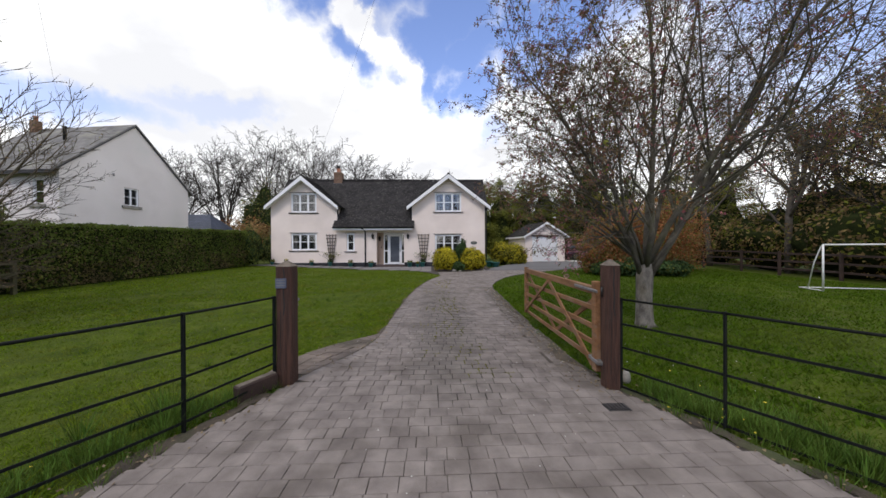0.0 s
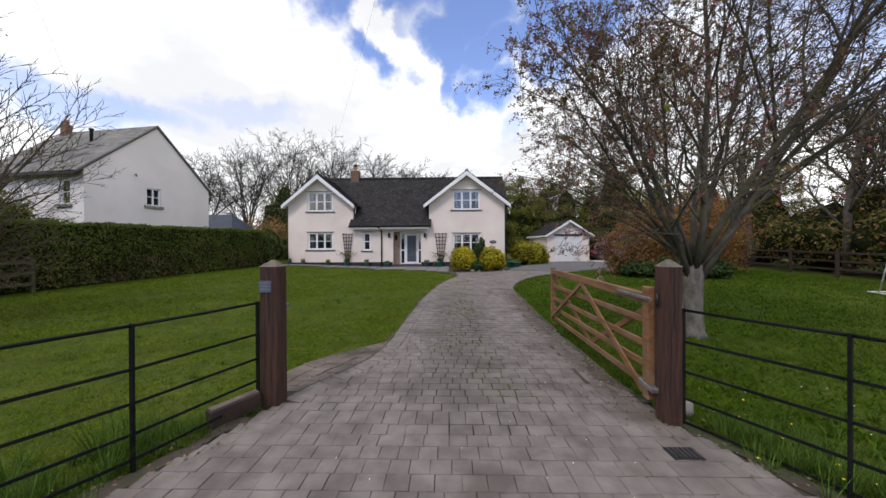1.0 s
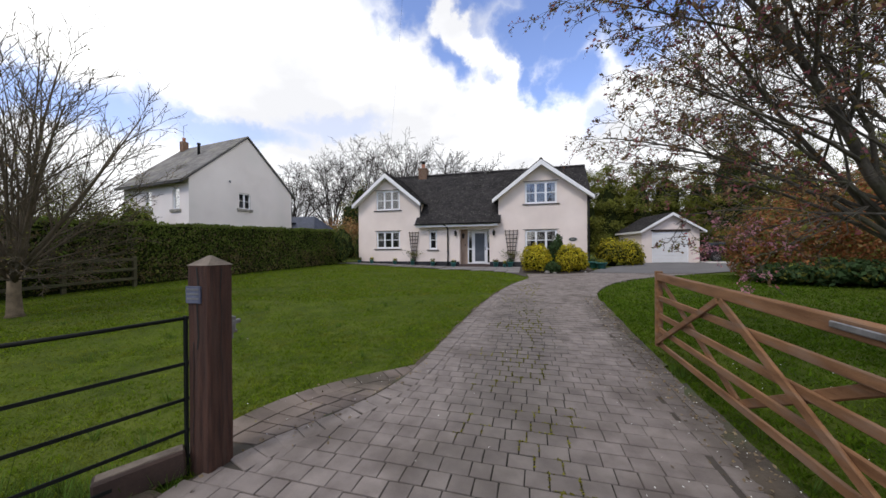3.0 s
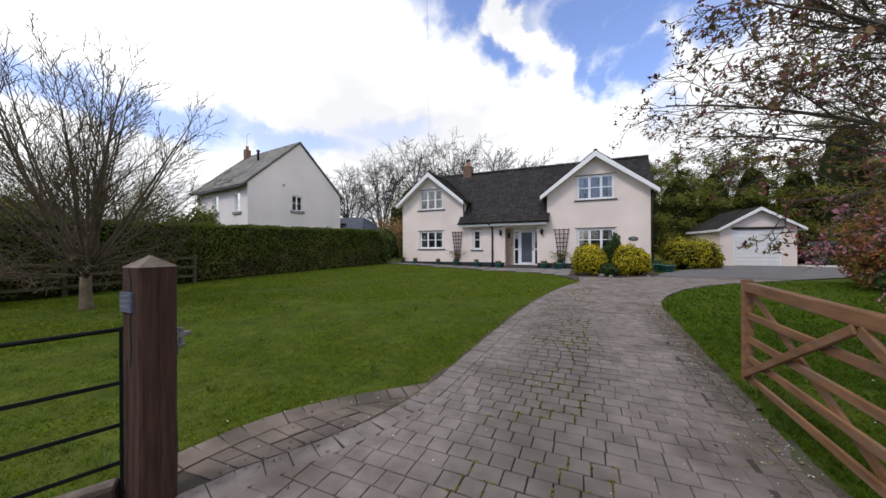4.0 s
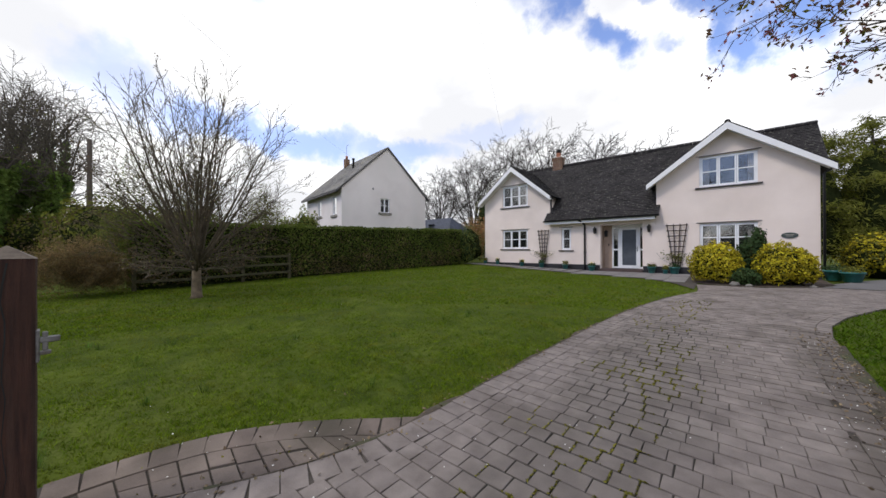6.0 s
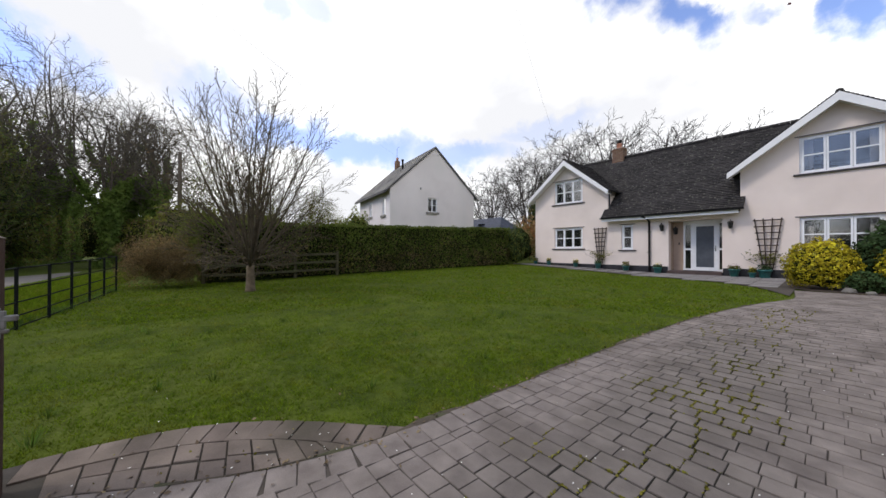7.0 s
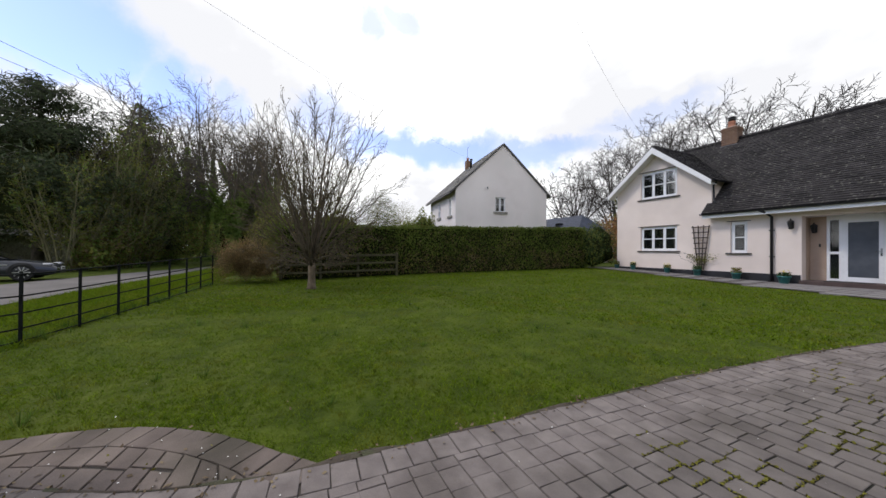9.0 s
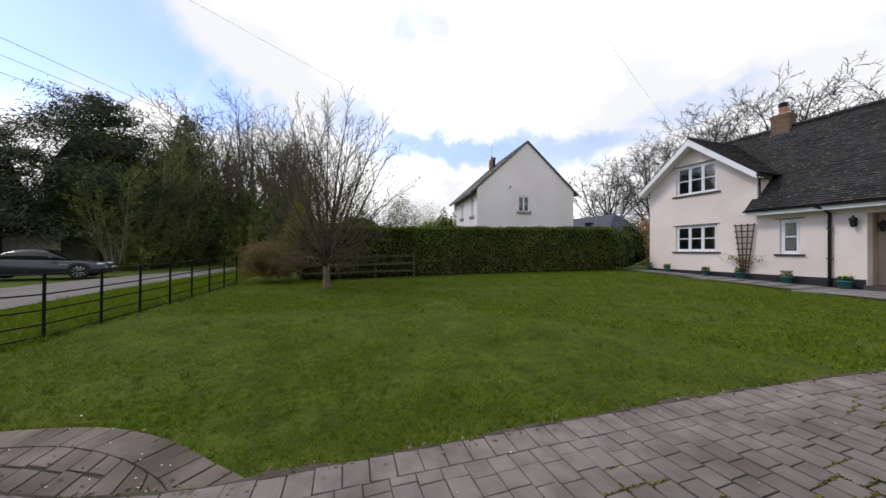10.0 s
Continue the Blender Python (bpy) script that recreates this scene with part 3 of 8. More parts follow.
lane_xs = steps((-90, -30, 30), (-30, 60, 90), (60, 160, 20))
lane_v = [(x, y + lane_bend(x), lay(x, y) + 0.004) for y in steps((5.2, 8.95, 8)) for x in lane_xs]
lane_n = len(lane_xs)
lane = tagged(solid("road", lane_v, [(j * lane_n + i, j * lane_n + i + 1, (j + 1) * lane_n + i + 1, (j + 1) * lane_n + i) for j in range(8) for i in range(lane_n - 1)], ASPHALT, None, "", True),
              "worn grey asphalt country lane", kind="structure")


def band(name, rows, material, lift, label):
    """A strip between two lines, row by row: (y, x left, x right)."""
    verts, faces = [], []
    n = 14
    for y, a, b in rows:
        for i in range(n + 1):
            x = a + (b - a) * i / n
            verts.append((x, y, lay(x, y) + lift))
    for j in range(len(rows) - 1):
        for i in range(n):
            k = j * (n + 1) + i
            faces.append((k, k + 1, k + n + 2, k + n + 1))
    return tagged(solid(name, verts, faces, material, None, "", True), label, kind="structure")


drive_rows = [(y, track(DRIVE_LEFT, y), track(DRIVE_RIGHT, y)) for y in steps((8.85, 26.3, 60), (26.31, 34.9, 16))]
pavement = band("pavement", drive_rows, JOINT, -0.005, "grey block-paved drive with mossy joints")
bay_rows = [(y, track([(b, a) for a, b in BAY], y), track(DRIVE_LEFT, y) + 0.02) for y in steps((13.2, 15.3, 16))]
band("pavement_bay", bay_rows, JOINT, -0.009, "block-paved bay beside the gate post")
forecourt = band("forecourt", [(y, track(DRIVE_LEFT, y) + 0.02, track(DRIVE_RIGHT, y) - 0.02) for y in steps((27.2, 34.9, 12))] + [(38.5, 17.4, 30.0)],
                 TARMAC, 0.006, "smooth grey tarmac forecourt before the garage")
band("concrete_apron", [(35.0, 21.3, 29.0), (37.5, 21.5, 29.5)], CONCRETE, 0.02, "pale concrete apron beside the garage")
path_rows = [(x, path_front(x)) for x in steps((-1.0, 10.3, 30))]
v, f = [], []
for x, y in path_rows:
    for k in range(5):
        yy = y + (29.99 - y) * k / 4
        v.append((x, yy, lay(x, yy) - 0.004))
for i in range(len(path_rows) - 1):
    for k in range(4):
        f.append((i * 5 + k, (i + 1) * 5 + k, (i + 1) * 5 + k + 1, i * 5 + k + 1))
garden_path = tagged(solid("garden_path", v, f, JOINT, None, "", True), "grey slab path along the front of the house", kind="structure")

# ---- the house ----
house = thing("house", (6.7, 33.2, -0.25), "cream rendered two-storey house with a dark tiled roof and twin gables", "house")
front = lambda u, v, w: (u, 30.0 + w, v)
WINDOWS = [  # x0, z0, x1, z1, lights
    (1.15, 3.20, 2.75, 4.44, 3), (1.15, 0.81, 2.75, 1.90, 3), (10.22, 3.24, 11.92, 4.47, 3), (10.22, 0.66, 11.92, 1.80, 3), (4.62, 0.74, 5.12, 1.89, 1)]


def ring(x0, z0, x1, z1):
    return [(x0, z0), (x1, z0), (x1, z1), (x0, z1)]


plate("wall_front", [(-0.08, -0.45), (6.50, -0.45), (6.50, 1.93), (8.24, 1.93), (8.24, -0.45), (13.43, -0.45), (13.43, 3.66), (11.08, 5.44), (8.76, 3.70), (8.76, 2.14),
                     (4.02, 2.14), (4.02, 3.66), (1.93, 5.30), (-0.08, 3.60)], [ring(*w[:4]) for w in WINDOWS], front, RENDER, house)
side = lambda x: (lambda u, v, w: (x + w, u, v))
profile = [(30.3, -0.45), (36.4, -0.45), (36.4, 2.5), (33.2, 5.72), (31.3, 3.6), (30.3, 3.6)]
plate("wall_side", profile, [], side(-0.08), RENDER, house, thick=0.25)
plate("wall_side", profile, [], side(13.18), RENDER, house, thick=0.25)
plate("wall_back", [(0.17, -0.45), (13.18, -0.45), (13.18, 2.5), (0.17, 2.5)], [], lambda u, v, w: (u, 36.15 + w, v), RENDER, house, thick=0.25)
cheek = [(30.3, 2.0), (31.6, 3.2), (31.6, 3.62), (30.3, 3.62)]
plate("wall_cheek", cheek, [], side(3.77), RENDER, house, thick=0.25)
plate("wall_cheek", cheek, [], side(8.76), RENDER, house, thick=0.25)
# unseen inner floors and walls, painted dark to stand for unlit rooms
boxed("floor_upper", (0.2, 30.35, 2.25), (13.15, 36.1, 2.4), ROOM_DARK, house)
boxed("wall_inner", (0.2, 33.0, -0.3), (13.15, 33.15, 2.2), ROOM_DARK, house)
boxed("wall_inner", (0.2, 33.0, 2.42), (13.15, 33.1, 4.4), ROOM_DARK, house)
boxed("floor_lower", (0.2, 30.35, -0.4), (13.15, 36.1, -0.15), ROOM_DARK, house)

for a, b in ((-0.10, 6.48), (8.26, 13.45)):
    boxed("plinth", (a, 29.965, -0.45), (b, 29.998, 0.03), PLINTH, house, bevel=0.008)


def courses(name, low_a, low_b, high_a, high_b, material, parent, step=0.11, tile=0.17, thick=0.022, seed=1, label=""):
    """A roof slope of overlapping tile courses, each tile its own small slab, slightly uneven."""
    rng = np.random.default_rng(seed)
    la, lb, ha, hb = (Vector(p) for p in (low_a, low_b, high_a, high_b))
    up = ((ha - la) + (hb - lb)) / 2
    n = max(2, int(up.length / step))
    normal = (lb - la).cross(up).normalized()
    if normal.z < 0:
        normal = -normal
    verts, faces = [], []
    for i in range(n):
        k0, k1 = i / n, min((i + 1.25) / n, 1.0)
        a0, b0 = la.lerp(ha, k0), lb.lerp(hb, k0)
        a1, b1 = la.lerp(ha, k1), lb.lerp(hb, k1)
        m = max(1, round((b0 - a0).length / tile))
        off = 0.5 * (i % 2)
        cuts = [0.0] + [(j + off) / m for j in range(1 if off == 0 else 0, m) if 0 < (j + off) / m < 1] + [1.0]
        for c0, c1 in zip(cuts, cuts[1:]):
            h = thick * (1.0 + rng.uniform(-0.25, 0.35))
            g = 0.012 * (c1 - c0)
            s = len(verts)
            p = [a0.lerp(b0, c0 + g), a0.lerp(b0, c1 - g), a1.lerp(b1, c1 - g), a1.lerp(b1, c0 + g)]
            verts += [p[0] + normal * h, p[1] + normal * h, p[2] + normal * 0.002, p[3] + normal * 0.002, p[0] - normal * 0.02, p[1] - normal * 0.02]
            faces += [(s, s + 1, s + 2, s + 3), (s + 4, s + 5, s + 1, s), (s + 4, s, s + 3), (s + 1, s + 5, s + 2)]
    # the boards underneath
    s = len(verts)
    for p in (la, lb, hb, ha):
        verts += [p - normal * 0.012, p - normal * 0.05]
    faces += [(s, s + 2, s + 4, s + 6), (s + 1, s + 7, s + 5, s + 3), (s, s + 1, s + 3, s + 2), (s + 2, s + 3, s + 5, s + 4), (s + 4, s + 5, s + 7, s + 6), (s + 6, s + 7, s + 1, s)]
    return solid(name, verts, faces, material, parent, label)


RIDGE_Y, RIDGE_Z = 33.2, 5.88
roof_z = lambda y: 2.26 + (RIDGE_Z - 2.26) * (y - 29.6) / (RIDGE_Y - 29.6)
courses("roof_slope", (3.86, 29.58, 2.26), (8.90, 29.58, 2.26), (3.86, 31.0, roof_z(31.0)), (8.90, 31.0, roof_z(31.0)), TILE, house, seed=2)
courses("roof_slope", (-0.36, 30.98, roof_z(30.98)), (13.84, 30.98, roof_z(30.98)), (-0.36, RIDGE_Y, RIDGE_Z), (13.84, RIDGE_Y, RIDGE_Z), TILE, house, seed=3)
courses("roof_slope", (13.84, 36.8, 2.26), (-0.36, 36.8, 2.26), (13.84, RIDGE_Y, RIDGE_Z), (-0.36, RIDGE_Y, RIDGE_Z), TILE, house, step=0.3, tile=0.5, seed=4)
GABLES = [(-0.33, 1.93, 4.22, 3.58, 5.48), (8.43, 11.08, 13.76, 3.56, 5.62)]
for xl, xm, xr, ze, za in GABLES:
    courses("roof_slope", (xl, 33.0, ze), (xl, 29.6, ze), (xm, 33.0, za), (xm, 29.6, za), TILE, house, seed=5)
    courses("roof_slope", (xr, 29.6, ze), (xr, 33.0, ze), (xm, 29.6, za), (xm, 33.0, za), TILE, house, seed=6)
    # bargeboards with a plain box at the foot
    for xa, sgn in ((xl, 1), (xr, -1)):
        d = Vector((xm - xa, 0, za - ze)).normalized()
        nrm = Vector((-d.z * sgn, 0, d.x * sgn)) if sgn > 0 else Vector((d.z, 0, -d.x))
        nrm = Vector((-abs(d.z) * sgn, 0, abs(d.x)))
        a = Vector((xa, 29.585, ze)) - nrm * 0.035
        b = Vector((xm, 29.585, za - 0.035 / max(abs(nrm.z), 0.2)))
        v = []
        for y in (29.565, 29.60):
            v += [(a.x, y, a.z), (b.x, y, b.z), (b.x, y, b.z - 0.27), (a.x, y, a.z - 0.20)]
        f = [(0, 1, 2, 3), (7, 6, 5, 4), (0, 4, 5, 1), (1, 5, 6, 2), (2, 6, 7, 3), (3, 7, 4, 0)]
        solid("bargeboard", v, f, WHITE, house)
        # soffit behind the board
        v = [(a.x, 29.60, a.z - 0.16), (b.x, 29.60, b.z - 0.22), (b.x, 30.0, b.z - 0.22), (a.x, 30.0, a.z - 0.16)]
        v += [(x, y, z + 0.02) for x, y, z in v]
        solid("soffit", v, [(0, 1, 2, 3), (7, 6, 5, 4), (0, 4, 5, 1), (1, 5, 6, 2), (2, 6, 7, 3), (3, 7, 4, 0)], WHITE, house)
    pts = [(xm + 0.03 * (i % 2 - 0.5), 29.62 + i * 0.3, za - 0.03) for i in range(11)]
    v, f = [], []
    for (p, q) in zip(pts, pts[1:]):
        tube(v, f, [Vector((xm, p[1], p[2])), Vector((xm, q[1] - 0.015, q[2]))], [0.095, 0.088], 8)
    solid("ridge_tiles", v, f, TILE, house, smooth=False)
v, f = [], []
for i in range(46):
    tube(v, f, [Vector((-0.36 + i * 0.309, RIDGE_Y, RIDGE_Z + 0.02)), Vector((-0.36 + i * 0.309 + 0.295, RIDGE_Y, RIDGE_Z + 0.02))], [0.10, 0.092], 8)
solid("ridge_tiles", v, f, TILE, house)
# the low eave over the door
boxed("fascia", (3.88, 29.60, 2.06), (8.76, 29.63, 2.22), WHITE, house, bevel=0.004)
boxed("soffit", (4.0, 29.63, 2.10), (8.76, 29.998, 2.12), WHITE, house)
for xa, xb in ((3.84, 8.92),):
    v, f = [], []
    for x in (xa, xb):
        for k in range(9):
            t = math.pi + math.pi * k / 8
            v.append((x, 29.545 + 0.055 * math.cos(t), 2.235 + 0.055 * math.sin(t)))
    f = [(k, k + 1, k + 10, k + 9) for k in range(8)]
    solid("gutter", v, f, GUTTER, house, smooth=True)
for xs, y0, y1 in ((4.26, 29.62, 31.0), (13.80, 29.62, 31.0)):
    v = []
    for y in (y0, y1):
        for k in range(9):
            t = math.pi + math.pi * k / 8
            v.append((xs + 0.055 * math.cos(t), y, 3.56 + 0.055 * math.sin(t)))
    solid("gutter", v, [(k, k + 1, k + 10, k + 9) for k in range(8)], GUTTER, house, smooth=True)
pipe("downpipe", [(4.20, 29.95, 3.5), (4.09, 29.97, 3.38), (4.09, 30.02, 2.75), (4.20, 29.97, 2.66)], 0.034, GUTTER, house)
pipe("downpipe", [(5.62, 29.56, 2.2), (5.74, 29.62, 2.12), (5.80, 29.93, 1.98), (5.80, 29.93, -0.2)], 0.043, GUTTER, house)
pipe("downpipe", [(13.74, 29.8, 3.5), (13.50, 29.9, 3.3), (13.50, 29.9, -0.2)], 0.036, GUTTER, house)
for z in (1.5, 0.6):
    boxed("pipe_clip", (5.745, 29.88, z), (5.855, 30.0, z + 0.035), GUTTER, house)
# door wall of the porch
boxed("porch_ceiling", (6.36, 30.302, 1.933), (8.38, 30.74, 2.0), WHITE, house)
boxed("porch_wall", (6.36, 30.302, -0.40), (6.498, 30.70, 1.93), PORCH_TAN, house)
boxed("porch_wall", (8.242, 30.302, -0.40), (8.38, 30.70, 1.93), PORCH_TAN, house)
boxed("porch_wall", (6.50, 30.62, -0.40), (6.86, 30.74, 1.93), PORCH_TAN, house)
boxed("door_step", (6.48, 29.85, -0.36), (8.26, 30.75, -0.13), STEP, house, bevel=0.012)


def window(x0, z0, x1, z1, lights):
    """A white casement: frame, sashes with a middle bar, panes, a dark sill and a drip line above."""
    y = 30.07
    fw = 0.05
    bm = bmesh.new()
    box(bm, (x0, y, z0), (x0 + fw, y + 0.07, z1), bevel=0.004)
    box(bm, (x1 - fw, y, z0), (x1, y + 0.07, z1), bevel=0.004)
    box(bm, (x0 + fw, y, z0), (x1 - fw, y + 0.07, z0 + fw), bevel=0.004)
    box(bm, (x0 + fw, y, z1 - fw), (x1 - fw, y + 0.07, z1), bevel=0.004)
    frame_ob = part("window_frame", bm, UPVC, house)
    w = (x1 - x0 - 2 * fw) / lights
    for i in range(lights):
        a, b = x0 + fw + w * i, x0 + fw + w * (i + 1)
        bm = bmesh.new()
        s = 0.055
        yy = y - 0.012
        box(bm, (a + 0.004, yy, z0 + fw), (a + s, yy + 0.055, z1 - fw), bevel=0.004)
        box(bm, (b - s, yy, z0 + fw), (b - 0.004, yy + 0.055, z1 - fw), bevel=0.004)
        box(bm, (a + s, yy, z0 + fw), (b - s, yy + 0.055, z0 + fw + s), bevel=0.004)
        box(bm, (a + s, yy, z1 - fw - s), (b - s, yy + 0.055, z1 - fw), bevel=0.004)
        zm = (z0 + z1) / 2
        box(bm, (a + s, yy + 0.004, zm - 0.02), (b - s, yy + 0.05, zm + 0.02), bevel=0.003)
        part("sash", bm, UPVC, frame_ob)
        for za, zb in ((z0 + fw + s, zm - 0.02), (zm + 0.02, z1 - fw - s)):
            p = boxed("pane", (a + s - 0.006, yy + 0.022, za - 0.006), (b - s + 0.006, yy + 0.026, zb + 0.006), GLASS, frame_ob)
            p.visible_shadow = False
    boxed("window_sill", (x0 - 0.13, 29.93, z0 - 0.055), (x1 + 0.13, 30.09, z0 - 0.002), SILL, house, bevel=0.01)
    boxed("drip_line", (x0 - 0.10, 29.975, z1 + 0.012), (x1 + 0.10, 29.998, z1 + 0.035), SILL, house)


for w in WINDOWS:
    window(*w)

# front door with a side light on each hand
door_frame = boxed("door_frame", (6.86, 30.63, 1.80), (8.24, 30.70, 1.93), UPVC, house, "white front door frame with frosted glass")
for a, b in ((6.86, 6.93), (7.12, 7.20), (7.98, 8.05), (8.18, 8.24)):
    boxed("door_post", (a, 30.625, -0.13), (b, 30.70, 1.80), UPVC, house, bevel=0.004)
for a, b in ((6.93, 7.12), (8.05, 8.18)):
    for z0, z1 in ((-0.13, -0.05), (0.72, 0.80)):
        boxed("door_rail", (a, 30.63, z0), (b, 30.69, z1), UPVC, house)
    boxed("pane", (a, 30.655, -0.05), (b, 30.665, 0.72), GLASS, house).visible_shadow = False
    boxed("pane", (a, 30.655, 0.80), (b, 30.665, 1.80), GLASS, house).visible_shadow = False
door_ob = plate("front_door", ring(7.20, -0.12, 7.98, 1.80), [ring(7.30, 0.02, 7.88, 1.70)], lambda u, v, w: (u, 30.63 + w, v), UPVC, house, "white front door with one tall frosted pane", thick=0.05)
boxed("frosted_pane", (7.295, 30.65, 0.015), (7.885, 30.66, 1.705), FROST, door_ob)
pipe("door_handle", [(7.93, 30.625, 0.80), (7.93, 30.59, 0.80), (7.83, 30.585, 0.80)], 0.011, ALLOY, door_ob)
boxed("handle_plate", (7.912, 30.618, 0.68), (7.948, 30.629, 0.90), ALLOY, door_ob)


def lantern(x, y, z, name="wall_lantern"):
    ob = thing(name, (x, y, z - 0.16), "black iron wall lantern beside the front door", "lantern", "lanterns at the door")
    boxed("back_plate", (x - 0.045, y - 0.02, z - 0.13), (x + 0.045, y, z + 0.05), IRON, ob, bevel=0.006)
    pipe("bracket", [(x, y - 0.02, z - 0.08), (x, y - 0.07, z - 0.14), (x, y - 0.12, z - 0.13)], 0.011, IRON, ob)
    lathe("base", [(0.03, -0.155), (0.05, -0.14), (0.055, -0.12)], IRON, ob, at=(x, y - 0.12, z), sides=6)
    lathe("lamp_glass", [(0.045, -0.12), (0.078, 0.08)], LAMP_GLASS, ob, at=(x, y - 0.12, z), sides=6, smooth=False)
    for k in range(6):
        t = 2 * math.pi * k / 6
        pipe("rib", [(x + 0.047 * math.cos(t), y - 0.12 + 0.047 * math.sin(t), z - 0.12), (x + 0.081 * math.cos(t), y - 0.12 + 0.081 * math.sin(t), z + 0.08)], 0.006, IRON, ob, sides=5)
    lathe("cap", [(0.10, 0.078), (0.085, 0.10), (0.045, 0.14), (0.02, 0.15), (0.024, 0.17), (0.006, 0.20)], IRON, ob, at=(x, y - 0.12, z), sides=6, smooth=False)


lantern(6.28, 30.0, 1.68)
lantern(8.50, 30.0, 1.67)
lantern(6.62, 30.62, 1.55)
boxed("doorbell", (6.70, 30.60, 0.95), (6.74, 30.62, 1.05), DARK_TRIM, house)

# chimney: a brick stack with real courses
stack = thing("chimney_stack", (3.25, RIDGE_Y, 5.4), "red brick chimney stack with a terracotta pot on the ridge", "chimney")
boxed("core", (2.965, 32.965, 5.3), (3.535, 33.435, 6.42), MORTAR, stack)
brick_mesh = {}


def brick(lo, hi, parent, material=BRICK, name="brick"):
    size = tuple(round(h - l, 3) for l, h in zip(lo, hi))
    if size not in brick_mesh:
        bm = bmesh.new()
        box(bm, tuple(-s / 2 for s in size), tuple(s / 2 for s in size), bevel=0.004)
        me = bpy.data.meshes.new(name)
        bm.to_mesh(me)
        bm.free()
        me.materials.append(material)
        brick_mesh[size] = me
    ob = new(name, brick_mesh[size])
    adopt(ob, parent)
    ob.matrix_basis = Matrix.Translation([(l + h) / 2 for l, h in zip(lo, hi)])
    return ob


for i in range(14):
    z = 5.36 + i * 0.077
    out = 0.02 if i >= 12 else 0.0
    cuts = [2.955 - out, 3.175, 3.395, 3.545 + out] if i % 2 else [2.955 - out, 3.065, 3.285, 3.435, 3.545 + out]
    for a, b in zip(cuts, cuts[1:]):
        brick((a + 0.005, 32.952 - out, z), (b - 0.005, 33.02, z + 0.066), stack)
    cuts = [33.03, 33.2, 33.445 + out] if i % 2 else [33.03, 33.1, 33.3, 33.445 + out]
    for a, b in zip(cuts, cuts[1:]):
        brick((3.48, a + 0.005, z), (3.548 + out, b - 0.005, z + 0.066), stack)
boxed("cap_slab", (2.98, 32.98, 6.425), (3.52, 33.42, 6.47), MORTAR, stack, bevel=0.015)
boxed("lead_flashing", (2.93, 32.90, 5.46), (3.57, 32.955, 5.62), LEAD, stack)
lathe("chimney_pot", [(0.15, 6.46), (0.145, 6.52), (0.125, 6.66), (0.145, 6.69), (0.14, 6.74)], TERRACOTTA, stack, at=(3.25, 33.2, 0), sides=12)
lathe("cowl", [(0.10, 6.74), (0.10, 6.80), (0.16, 6.81), (0.155, 6.84), (0.09, 6.85), (0.09, 6.89), (0.16, 6.90), (0.15, 6.93), (0.02, 6.95)], GUTTER, stack, at=(3.25, 33.2, 0), sides=12)


def curtain(x0, x1, z0, z1):
    ob_v, ob_f = [], []
    n = 24
    for i in range(n + 1):
        x = x0 + (x1 - x0) * i / n
        y = 30.24 + 0.022 * math.sin(i * 1.7)
        ob_v += [(x, y, z0), (x, y, z1)]
    for i in range(n):
        ob_f.append((2 * i, 2 * i + 2, 2 * i + 3, 2 * i + 1))
    ob = solid("curtain", ob_v, ob_f, CURTAIN, None, "", True)
    mod = ob.modifiers.new("cloth", "SOLIDIFY")
    mod.thickness = 0.008
    tagged(ob, "pale folded curtain hanging inside a window", "curtain", "curtains in the windows")


for x0, z0, x1, z1, n in WINDOWS[:4]:
    curtain(x0 + 0.03, x0 + 0.30, z0 - 0.02, z1 - 0.02)
    curtain(x1 - 0.26, x1 - 0.03, z0 - 0.02, z1 - 0.02)

# oval house sign: its writing cannot be read
sign = thing("house_sign", (12.71, 29.98, 1.10), "dark green oval house sign on the wall", "sign")
v, f = [], []
for y in (29.972, 29.998):
    v += [(12.71 + 0.21 * math.cos(2 * math.pi * k / 24), y, 1.25 + 0.10 * math.sin(2 * math.pi * k / 24)) for k in range(24)]
f = [tuple(range(24)), tuple(reversed(range(24, 48)))] + [(k, (k + 1) % 24, 24 + (k + 1) % 24, 24 + k) for k in range(24)]
solid("sign_board", v, f, GREEN_SIGN, sign)
for z, w in ((1.275, 0.11), (1.225, 0.08)):
    boxed("writing_bar", (12.71 - w, 29.967, z - 0.012), (12.71 + w, 29.9715, z + 0.012), STONE, sign)

# ---- garage ----
garage = thing("garage", (19.43, 35.76, -0.26), "cream rendered garage with a white door and tiled gable roof", "garage", turn=8.7)
GM = pose(19.43, 35.76, -0.26, 0, 0, 8.7)


def at_garage(x, y, z):
    return tuple(GM @ Vector((x, y, z)))


plate("wall_front", [(-1.78, -0.1), (-1.14, -0.1), (-1.14, 2.10), (1.14, 2.10), (1.14, -0.1), (1.78, -0.1), (1.78, 2.2), (0, 3.2), (-1.78, 2.2)], [],
      lambda u, v, w: at_garage(u, w, v), RENDER, garage, thick=0.2)
for x in (-1.78, 1.58):
    plate("wall_side", ring(0.2, -0.1, 3.5, 2.2), [], lambda u, v, w, x=x: at_garage(x + w, u, v), RENDER, garage, thick=0.2)
plate("wall_back", [(-1.58, -0.1), (1.58, -0.1), (1.58, 2.2), (0, 3.1), (-1.58, 2.2)], [], lambda u, v, w: at_garage(u, 3.3 + w, v), RENDER, garage, thick=0.2)
